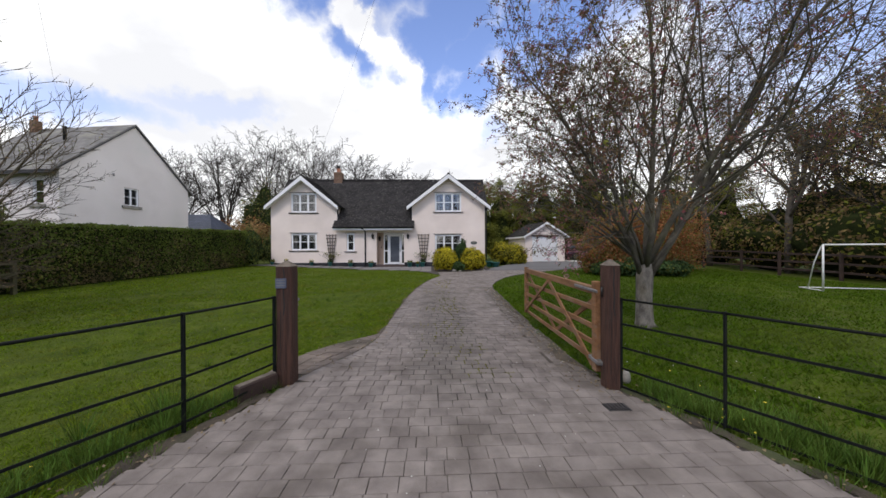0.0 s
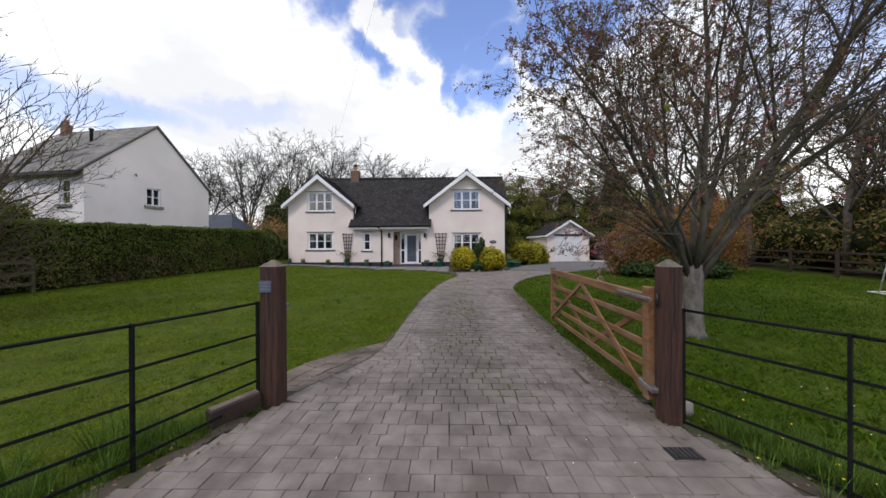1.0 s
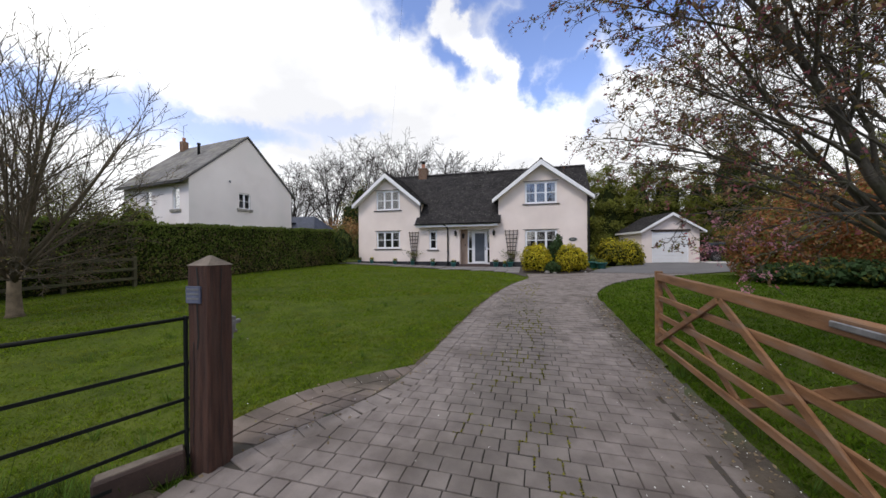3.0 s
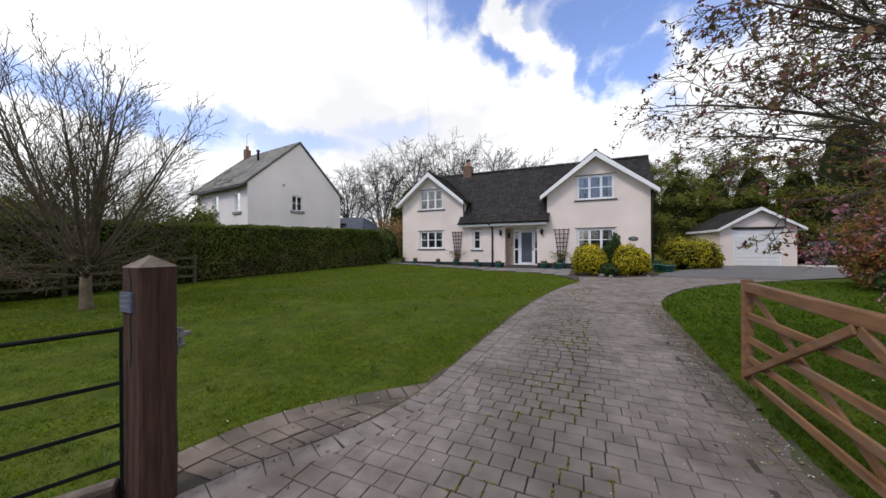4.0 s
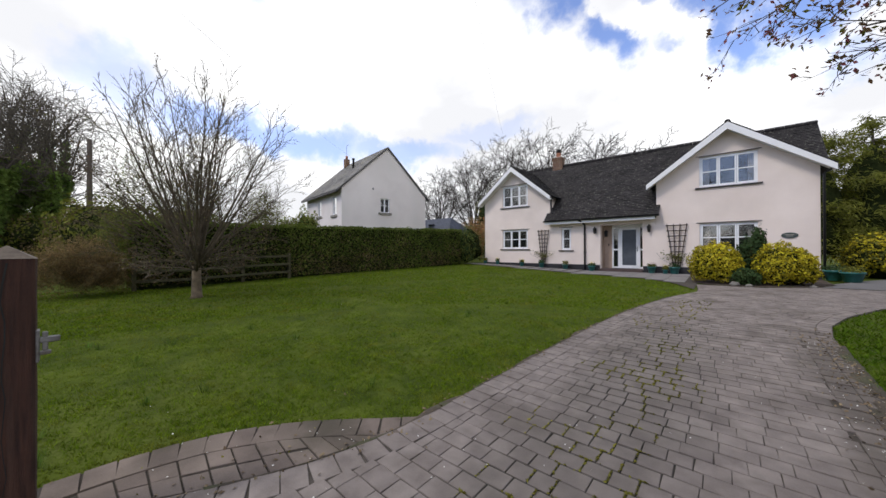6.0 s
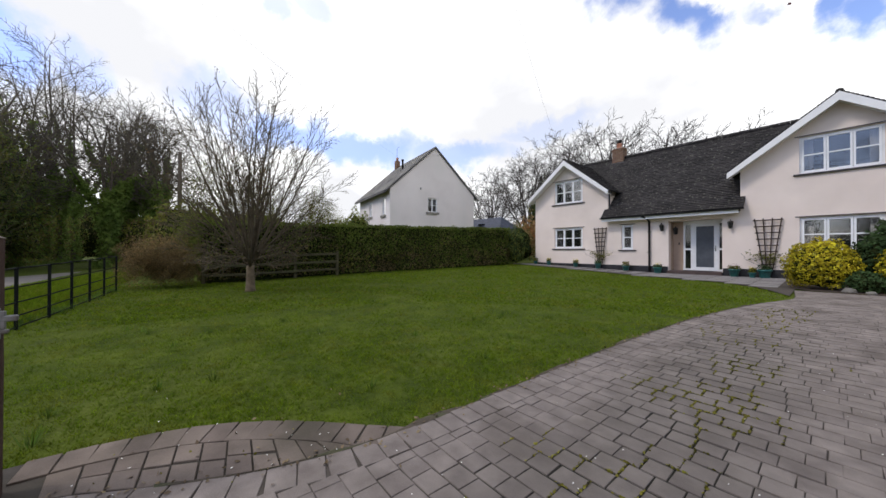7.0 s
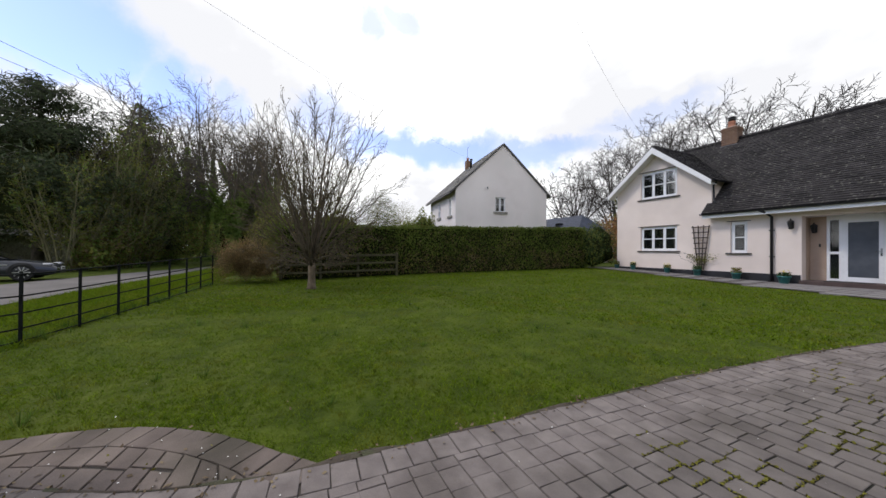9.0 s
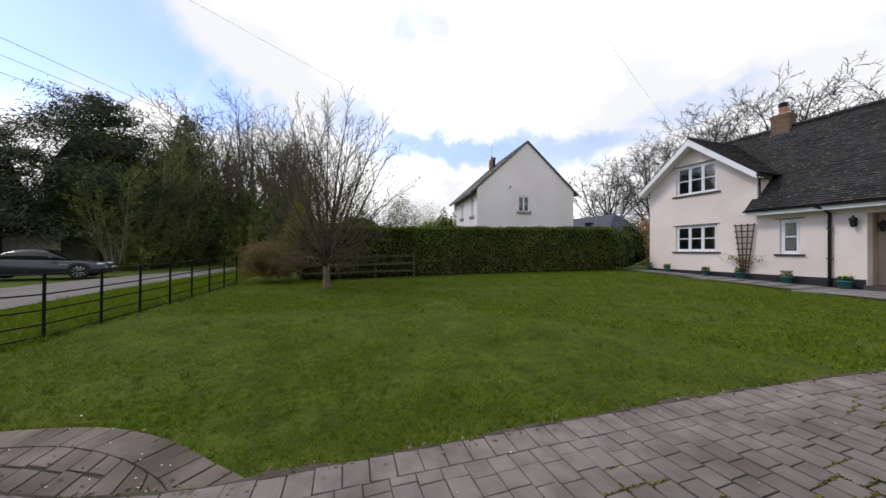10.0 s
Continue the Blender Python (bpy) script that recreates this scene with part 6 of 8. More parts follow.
def rail_fence(name, points, label, height=0.95, rails=(0.86, 0.55, 0.25), wood=FENCE_WOOD):
    x, y = points[0]
    ob = thing(name, (x, y, lay(x, y)), label, "fence")
    for x, y in points:
        boxed("post", (x - 0.05, y - 0.05, lay(x, y) - 0.1), (x + 0.05, y + 0.05, lay(x, y) + height), wood, ob, bevel=0.01)
    for (xa, ya), (xb, yb) in zip(points, points[1:]):
        for r in rails:
            bm = bmesh.new()
            beam(bm, (xa + 0.07, ya, lay(xa, ya) + r), (xb + 0.07, yb, lay(xb, yb) + r - 0.01), 0.035, 0.09, 0.006)
            part("rail", bm, wood, ob)


rail_fence("rail_fence", [(-1.86 + 0.13 * (y - 19.0), y) for y in (14.6, 16.0, 17.4, 18.95)], "weathered wooden post and rail fence before the hedge")
rail_fence("rail_fence", [(26.3 + 0.25 * (i % 2), 15.5 + i * 2.1) for i in range(8)], "dark wooden post and rail fence along the wood", 1.1, (1.0, 0.65, 0.3), DARK_WOOD)

# behind the hedge
shrub("neighbour_shrub", [(-7.2, 22.2, 0.9, 0.8, 3.2), (-8.3, 21.7, 0.9, 0.8, 2.9)], OLIVE_LEAF, 3200, 0.07, "light green shrub before the neighbouring house", 12, extra=((IVY, 0.3),))
shrub("copse_shrub", [(-8.0, 17.0, 1.8, 1.6, 3.0), (-9.5, 14.5, 2.0, 1.8, 3.4), (-12.0, 17.5, 2.2, 2.0, 3.6)], CONIFER, 2600, 0.10, "dense evergreen shrubs behind the hedge", 13, extra=((HEDGE_BROWN, 0.3),))

# golden shrubs by the house and the garage
shrub("golden_shrub", [(10.72, 27.15, 0.68, 0.62, 1.28)], GOLD, 5200, 0.042, "rounded golden variegated shrub before the house", 14, group="golden shrubs", extra=((OLIVE_LEAF, 0.12),), lump=0.22)
shrub("golden_shrub", [(12.2, 27.3, 0.58, 0.56, 1.25), (12.62, 27.75, 0.45, 0.45, 1.05)], GOLD, 4200, 0.042, "broad golden variegated shrub at the house corner", 15, group="golden shrubs", extra=((OLIVE_LEAF, 0.16),), lump=0.3)
shrub("golden_shrub", [(15.0, 31.9, 0.85, 0.8, 1.5), (15.9, 32.4, 0.85, 0.75, 1.45), (16.5, 33.0, 0.55, 0.55, 1.0)], GOLD, 3600, 0.055, "wide golden variegated shrubs beside the garage", 16, group="golden shrubs", extra=((OLIVE_LEAF, 0.5),), lump=0.42)
shrub("dark_shrub", [(11.60, 27.75, 0.42, 0.42, 1.35), (11.80, 27.75, 0.26, 0.28, 1.72)], SHRUB, 2400, 0.05, "small dark upright conifer between the golden shrubs", 17, lump=0.45)
shrub("lavender_shrub", [(11.45, 26.85, 0.36, 0.3, 0.5)], SHRUB, 900, 0.045, "low grey-green plant at the edge of the bed", 18)

# evergreen screen behind the garage
for i, (x, y, h, r) in enumerate([(14.6, 40.0, 7.6, 2.3), (17.0, 41.5, 8.3, 2.4), (19.3, 42.0, 8.3, 2.4), (21.6, 42.3, 8.6, 2.5), (24.0, 42.2, 8.0, 2.5), (26.6, 41.6, 8.6, 2.6), (29.3, 40.5, 8.6, 2.7), (31.5, 37.5, 8.2, 2.7), (32.5, 33.5, 7.6, 2.6)]):
    conifer("cypress", (x, y), h, r, CONIFER, 13000, 0.14, "dense olive-green cypress in a screen behind the garage", 50 + i, 0.16, 0.55, 0.22, ((OLIVE_LEAF, 0.18),))
conifer("spruce_tree", (25.3, 40.4), 10.8, 2.1, CONIFER, 8000, 0.16, "tall dark conifer beyond the drive", 70, 0.2, 0.38, 0.25, ((BROWN_LEAF, 0.3),))
shrub("copper_shrub", [(19.7, 25.3, 1.9, 1.5, 3.3), (21.5, 25.5, 2.0, 1.7, 3.9), (18.4, 25.2, 1.1, 0.9, 2.3), (23.2, 26.8, 1.8, 1.6, 3.4)], BROWN_LEAF, 9000, 0.065, "large olive-brown and copper-red leaved shrub at the lawn's edge", 19, core=False, extra=((RED_LEAF, 0.50), (OLIVE_LEAF, 0.2)), lump=0.5, inner=0.35)
shrub("laurel_shrub", [(18.5, 24.4, 0.9, 0.7, 0.65), (19.7, 24.1, 1.1, 0.8, 0.8), (21.0, 24.0, 0.9, 0.8, 0.65)], SHRUB, 2200, 0.085, "low dark green laurels under the copper shrub", 20, extra=((OLIVE_LEAF, 0.12),))
# the wood on the far side of the lawn
for i, (x, y, h) in enumerate([(28.5, 16.0, 7.5), (28.0, 20.0, 8.0), (29.5, 24.0, 8.5), (27.5, 29.0, 8.0), (31.0, 19.0, 9.5), (32.0, 28.0, 9.5), (25.5, 12.5, 7.0), (30.0, 22.0, 10.0), (27.6, 24.6, 9.0), (33.5, 24.5, 10.5)]):
    ob, tubes, tips, rng = tree("wood_tree", (x, y), [((0.05, 0.03, 1), h * 0.78, 0.17, (0, 0, 0))], BARE, 80 + i, BARK_BROWN, "winter tree in the wood with brown and olive leaves", group="trees of the wood")
    finish_tree(ob, tubes, tips, rng, BARK_BROWN, BARK_FAR, [(BROWN_LEAF, 3, 0.065, 0.55, "leaves"), (OLIVE_LEAF, 2, 0.06, 0.4, "young_leaves")])
shrub("wood_undergrowth", [(28.2, 15.0, 2.0, 2.2, 2.6), (28.3, 18.5, 1.8, 2.4, 2.8), (28.3, 22.5, 1.8, 2.4, 3.2), (28.5, 26.5, 2.0, 2.4, 3.4), (28.6, 31.0, 2.2, 2.6, 3.8), (27.5, 11.5, 2.2, 2.0, 2.4), (30.5, 20.5, 2.0, 2.6, 4.4), (30.8, 24.5, 2.0, 2.6, 4.8), (30.5, 16.0, 2.0, 2.4, 4.0)], CONIFER, 2600, 0.10,
      "dark tangled undergrowth behind the fence", 23, extra=((BROWN_LEAF, 0.4), (HEDGE_BROWN, 0.2)), lump=0.5)

# bare trees behind the house
for i, (x, y, h) in enumerate([(-15.5, 50.0, 13.2), (-11.0, 52.0, 14.9), (-5.5, 51.0, 14.3), (-0.6, 52.5, 12.9), (2.6, 56.0, 11.6), (6.2, 53.0, 11.5), (10.8, 58.0, 11.0), (-20.0, 48.0, 11.5), (16.0, 56.0, 10.5)]):
    fan_tree("bare_tree", (x, y), h, 100 + i, "tall bare winter tree behind the house", "bare trees behind the house", BARK_FAR, BARK_FAR, 0.35 if i == 5 else 0.78, 10, 0.22, 0.22)
shrub("evergreen_tree", [(-5.9, 40.2, 1.7, 1.5, 6.6), (-4.6, 40.8, 1.4, 1.3, 5.2), (-7.2, 41.0, 1.3, 1.2, 4.6)], CONIFER_DARK, 4200, 0.10, "dark ivy-like evergreen beside the outbuilding", 71, category="tree", extra=((CONIFER, 0.3), (BROWN_LEAF, 0.12)), lump=0.55, inner=0.5)
shrub("red_brown_shrub", [(-5.4, 37.4, 1.4, 1.2, 3.6), (-4.0, 36.6, 1.1, 1.1, 3.0), (-9.0, 41.0, 2.0, 1.6, 4.0), (-6.6, 42.0, 1.6, 1.4, 3.6), (-11.5, 42.0, 2.0, 1.6, 3.6)], BROWN_LEAF, 1800, 0.11, "red-brown winter shrubs behind the outbuilding", 24, core=False, extra=((RED_LEAF, 0.2),), inner=0.4)
shrub("hazy_shrub", [(-20.5, 24.8, 2.6, 1.8, 6.0), (-17.6, 23.4, 1.6, 1.4, 4.8), (-23.5, 26.6, 2.0, 1.6, 5.6)], HEDGE_BROWN, 4200, 0.07, "loose olive-brown winter shrubs beyond the hedge", 63, core=False, extra=((OLIVE_LEAF, 0.45),), lump=0.5, inner=0.3, aspect=0.4)
far_trees = [(-30 + 9 * i, 75 + 6 * ((i * 5) % 4), 11 + (i * 3) % 5) for i in range(12)]
nr = np.random.default_rng(77)
cs, ns = [], []
for x, y, h in far_trees:
    p, d = clump((x, y, h * 0.45), (6.0, 4.0, h * 0.55), 900, 0.3, nr, 0.4, 0.5, x)
    cs.append(p), ns.append(d)
ob = leafy("far_wood", cards(np.concatenate(cs), np.concatenate(ns), nr.uniform(0.15, 0.35, sum(len(c) for c in cs)), nr, 0.4, 1.0), BARK_FAR)
tagged(ob, "far winter woods along the horizon", "woods", kind="stuff")

# trees and hedgerow across the lane, behind the walk
for i, (x, y, h) in enumerate([(-3.0, -7.0, 10.5), (3.0, -6.0, 9.5), (9.0, -8.0, 11.0), (15.5, -6.5, 9.5), (22.0, -8.5, 11.0)]):
    fan_tree("lane_tree", (x, y), h, 180 + i, "bare roadside tree across the lane", "trees across the lane", BARK_BROWN, BARK_FAR)
shrub("lane_hedgerow", [(-8 + 5.0 * i, 1.5 - 0.3 * (i % 2), 2.9, 1.0, 2.4 + 0.4 * (i % 3)) for i in range(9) if abs(-8 + 5.0 * i + 8) > 3], CONIFER, 900, 0.13, "rough hedgerow on the far side of the lane", 27, extra=((HEDGE_BROWN, 0.4),), lump=0.4)

# the wood across the lane: dark pines, ivy-clad trunks and bare trees
conifer("pine_tree", (-18.0, 0.2), 12.2, 6.0, CONIFER_DARK, 30000, 0.20, "large dark round-headed pine across the lane", 72, 0.3, 0.55, 0.35, (), 0.16)
conifer("pine_tree", (-23.0, 3.4), 13.4, 3.4, CONIFER_DARK, 15000, 0.22, "large dark pine hung with ivy across the lane", 73, 0.26, 0.7, 0.35, ((IVY, 0.3), (OLIVE_LEAF, 0.2)))
conifer("pine_tree", (-19.5, -6.0), 10.0, 4.6, CONIFER_DARK, 9000, 0.22, "large dark pine across the lane", 74, 0.26, 0.75, 0.3, (), 0.2)
IVY_TREES = [(-18.2, 2.8, 9.5), (-20.0, 3.7, 13.6), (-23.5, 4.0, 11.0), (-26.0, 4.3, 12.3), (-29.0, 3.8, 14.3), (-32.0, 4.6, 16.2), (-36.0, 5.0, 20.2), (-41.0, 5.0, 21.0), (-23.0, 9.9, 11.5), (-26.0, 10.4, 13.5), (-29.5, 10.2, 14.5), (-34.0, 9.9, 17.0), (-25.0, 12.2, 11.5), (-31.0, 12.0, 14.5)]
for i, (x, y, h) in enumerate(IVY_TREES):
    fan_tree("ivy_tree", (x, y), h, 130 + i, "bare tree with an ivy-clad trunk across the lane", "trees across the lane", BARK_BROWN, BARK_BROWN, 0.55, 6, 0.3, 0.22, SPEC_OPEN, [(OLIVE_LEAF, 1, 0.05, 0.2, "bud")], ivy=1100)
spec_stems = dict(levels=4, parts=[3, 6, 4, 3], wiggle=[0.04, 0.06, 0.10, 0.14], lift=[0.0, 0.04, 0.04, 0.02], kids=[0, 12, 6], where=[(0.9, 1.0), (0.1, 1.0), (0.15, 1.0)],
                  angle=[20, 28, 34], ratio=[1, 0.32, 0.5], thin=[0.7, 0.5, 0.5], least=0.010, taper=0.3)
for i, (x, y, h) in enumerate([(-16.5, 3.6, 8.5), (-18.6, 4.1, 9.5), (-14.6, 3.0, 6.0), (-21.0, 4.3, 9.5)]):
    limbs = []
    for k in range(11):
        a = 2 * math.pi * k / 11
        s = 0.08 + 0.28 * ((k * 3) % 5) / 5
        limbs.append(((math.cos(a) * s, math.sin(a) * s, 1.0), h * (0.75 + 0.3 * ((k * 7) % 4) / 4), 0.05, (0.5 * math.cos(a), 0.4 * math.sin(a), 0.0)))
    ob, tubes, tips, rng = tree("olive_thicket", (x, y), limbs, spec_stems, 160 + i, BARK_GREEN, "tall many-stemmed thicket with lichen-green stems beside the lane", group="thickets by the lane")
    finish_tree(ob, tubes, tips, rng, BARK_GREEN, BARK_GREEN, [(OLIVE_LEAF, 5, 0.07, 0.8, "leaf"), (IVY, 4, 0.08, 0.5, "ivy")])
    for child in ob.children:
        tagged(child, kind="stuff")
shrub("lane_thicket", [(-15.5, 3.9, 1.4, 0.8, 2.0), (-17.5, 4.2, 1.6, 0.9, 4.0), (-20.0, 4.6, 2.0, 0.9, 4.8), (-23.5, 4.6, 2.4, 0.9, 5.2), (-27.5, 4.6, 2.4, 1.0, 4.6), (-32.0, 4.6, 2.6, 0.9, 5.2), (-37, 4.6, 3, 0.9, 4.8), (-43, 4.6, 3.5, 1, 5.2), (-50, 4.4, 4.0, 1, 5.6), (-27, 2.6, 3, 1.2, 5.0), (-36, 2.4, 3, 1.2, 6.5), (-44, 1.6, 4, 1.5, 7.5), (-54, 0, 5, 2, 9)], IVY, 2600, 0.12,
      "tangled ivy thicket along the lane", 25, extra=((HEDGE_BROWN, 0.3), (OLIVE_LEAF, 0.4)), lump=0.6, inner=0.6, core=False)
shrub("far_hedgerow", [(-14.5, 13.6, 1.6, 1.3, 3.6), (-18.0, 13.5, 2.4, 1.4, 3.2), (-23.0, 13.8, 3.0, 1.5, 3.2), (-29, 14.5, 3.5, 1.5, 3.4), (-25, 11.2, 2.6, 1.2, 3.6), (-31, 11.0, 3.2, 1.3, 4.2), (-39, 10.8, 4.0, 1.4, 5.0), (-48, 10.6, 4.5, 1.4, 5.5), (-47, 6.2, 3.5, 2.6, 7.0), (-50, 3.0, 4.0, 3.0, 8.0), (-46, 8.8, 3.5, 2.2, 6.5)], CONIFER, 1700, 0.11, "overgrown hedgerow along the near side of the lane", 26, extra=((HEDGE_BROWN, 0.35),), lump=0.5)

# ---- things by the house ----
def planter(x, y, r, h, seed, flowers=None):
    g = lay(x, y) - 0.005
    ob = thing("plant_pot", (x, y, g), "teal glazed plant pot with small spring plants against the plinth", "plant pot", "plant pots along the house")
    lathe("pot", [(r * 0.62, 0), (r * 0.72, 0.02), (r * 0.92, h * 0.8), (r * 1.05, h * 0.82), (r * 1.08, h), (r * 0.95, h), (r * 0.92, h * 0.9)], TEAL, ob, at=(x, y, g), sides=18)
    lathe("soil", [(r * 0.9, h * 0.86), (r * 0.5, h * 0.9), (r * 0.05, h * 0.91)], SOIL, ob, at=(x, y, g), sides=14)
    nr = np.random.default_rng(seed)
    n = 170
    a, rr = nr.uniform(0, 2 * math.pi, n), r * 1.1 * nr.random(n) ** 0.5
    p = np.stack([x + np.cos(a) * rr, y + np.sin(a) * rr, g + h + nr.random(n) ** 1.3 * (0.10 + 0.10 * nr.random())], 1)
    leafy("foliage", cards(p, np.stack([np.cos(a), np.sin(a), 0.6 + 0 * a], 1), nr.uniform(0.025, 0.055, n), nr, 0.7), SHRUB if seed % 2 else OLIVE_LEAF, ob)
    if flowers:
        k = 40
        a, rr = nr.uniform(0, 2 * math.pi, k), r * nr.random(k) ** 0.5
        p = np.stack([x + np.cos(a) * rr, y + np.sin(a) * rr, g + h + 0.08 + nr.random(k) * 0.12], 1)
        tagged(leafy("flowers", cards(p, np.tile((0, -0.4, 1.0), (k, 1)), nr.uniform(0.014, 0.026, k), nr), flowers, ob), kind="stuff")


for i, (x, r, h, fl) in enumerate([(0.12, 0.15, 0.17, None), (0.97, 0.15, 0.19, YELLOW_PETAL), (2.52, 0.16, 0.21, YELLOW_PETAL), (3.66, 0.18, 0.24, None), (4.92, 0.18, 0.23, PINK_BUD), (6.18, 0.2, 0.24, YELLOW_PETAL),
                                 (8.62, 0.2, 0.27, PINK_BUD), (9.42, 0.23, 0.28, None), (9.12, 0.13, 0.18, YELLOW_PETAL)]):
    planter(x, 29.72 if x != 9.12 else 29.62, r * 0.8, h * 1.05, 200 + i, fl)
planter(13.65, 29.6, 0.24, 0.34, 215)
planter(13.95, 29.2, 0.26, 0.32, 216)


def trellis(x, top, foot, half_top, half_foot, seed):
    """A fan trellis: spreading uprights and level slats, with a thin climber."""
    ob = thing("fan_trellis", (x, 29.9, foot), "dark wooden fan trellis with a thin climber against the wall", "trellis", "fan trellises")
    y = 29.93
    for k in (-1, -0.34, 0.34, 1):
        bm = bmesh.new()
        beam(bm, (x + k * half_foot, y, foot), (x + k * half_top, y, top + 0.03), 0.02, 0.034)
        part("upright", bm, DARK_WOOD, ob)
    n = 8
    for i in range(n):
        t = 0.12 + 0.86 * i / (n - 1)
        w = half_foot + (half_top - half_foot) * t + 0.045
        z = foot + (top - foot) * t
        bm = bmesh.new()
        beam(bm, (x - w, y - 0.02, z), (x + w, y - 0.02, z + 0.005), 0.016, 0.042)
        part("slat", bm, DARK_WOOD, ob)
    rng = random.Random(seed)
    v, f = [], []
    for s in range(7):
        p = Vector((x + rng.uniform(-0.05, 0.05), y - 0.05, foot))
        pts = [p.copy()]
        for k in range(6):
            p = p + Vector((rng.gauss(0, 0.09) + 0.04 * (s - 3), rng.uniform(-0.02, 0.01), rng.uniform(0.05, 0.16)))
            pts.append(p.copy())
        tube(v, f, pts, [0.006] * len(pts), 4)
    solid("stems", v, f, BARK_BROWN, ob)
    nr = np.random.default_rng(seed)
    n = 150
    along = nr.normal(0, 0.26, n)
    p = np.stack([x + along, y - 0.06 + nr.normal(0, 0.04, n), foot + 0.38 + 0.35 * np.abs(along) + nr.normal(0, 0.09, n)], 1)
    leafy("climber_leaves", cards(p, np.tile((0, -1, 0.3), (n, 1)), nr.uniform(0.022, 0.05, n), nr), OLIVE_LEAF, ob)


trellis(3.68, 1.80, 0.05, 0.29, 0.09, 31)
trellis(9.48, 1.80, 0.0, 0.34, 0.11, 32)
mat = boxed("door_mat", (7.0, 29.9, -0.128), (7.9, 30.4, -0.108), MAT, None, bevel=0.004)
tagged(mat, "dark coir door mat on the step", "door mat")

for i, (x, y, r) in enumerate([(11.20, 26.62, 0.13), (11.52, 26.50, 0.09), (12.85, 27.05, 0.08)]):
    rock(x, y, lay(x, y) - 0.02, r, 40 + i, "rough field stone edging the planted bed", FIELD_STONE)
soil_v = [(x, y, lay(x, y) + 0.006) for x, y in ((10.15, 26.9), (10.6, 26.45), (11.5, 26.35), (12.3, 26.55), (12.95, 27.15), (13.4, 27.8), (13.42, 29.96), (10.1, 29.96))]
tagged(solid("planting_bed", soil_v, [tuple(range(8))], SOIL), "dark soil bed before the house corner", kind="structure")

# ---- the goal on the side lawn ----
goal = thing("football_goal", (21.7, 18.6, lay(21.7, 18.6)), "white tube-framed garden football goal on the lawn", "goal")
gz = lay(21.7, 18.6)
A = Vector((22.4, 19.15, gz + 0.05))
along = Vector((0.94, -0.33, 0)).normalized()
back = Vector((0.33, 0.94, 0)).normalized()
B = A + along * 2.4
pipe("upright", [A, A + Vector((0, 0, 1.46))], 0.026, GOAL_WHITE, goal)
pipe("upright", [B, B + Vector((0, 0, 1.46))], 0.026, GOAL_WHITE, goal)
pipe("crossbar", [A + Vector((0, 0, 1.46)), B + Vector((0, 0, 1.46))], 0.026, GOAL_WHITE, goal)
for p in (A, B):
    pipe("back_stay", [p + Vector((0, 0, 1.40)) + back * 0.08, p + back * 0.35 + Vector((0, 0, 0.9)), p + back * 0.62], 0.018, GOAL_WHITE, goal)
    pipe("top_stay", [p + Vector((0, 0, 1.46)), p + Vector((0, 0, 1.40)) + back * 0.08], 0.018, GOAL_WHITE, goal)
    pipe("ground_bar", [p, p + back * 1.0], 0.018, GOAL_WHITE, goal)
pipe("ground_bar", [A + back * 1.0, B + back * 1.0], 0.018, GOAL_WHITE, goal)


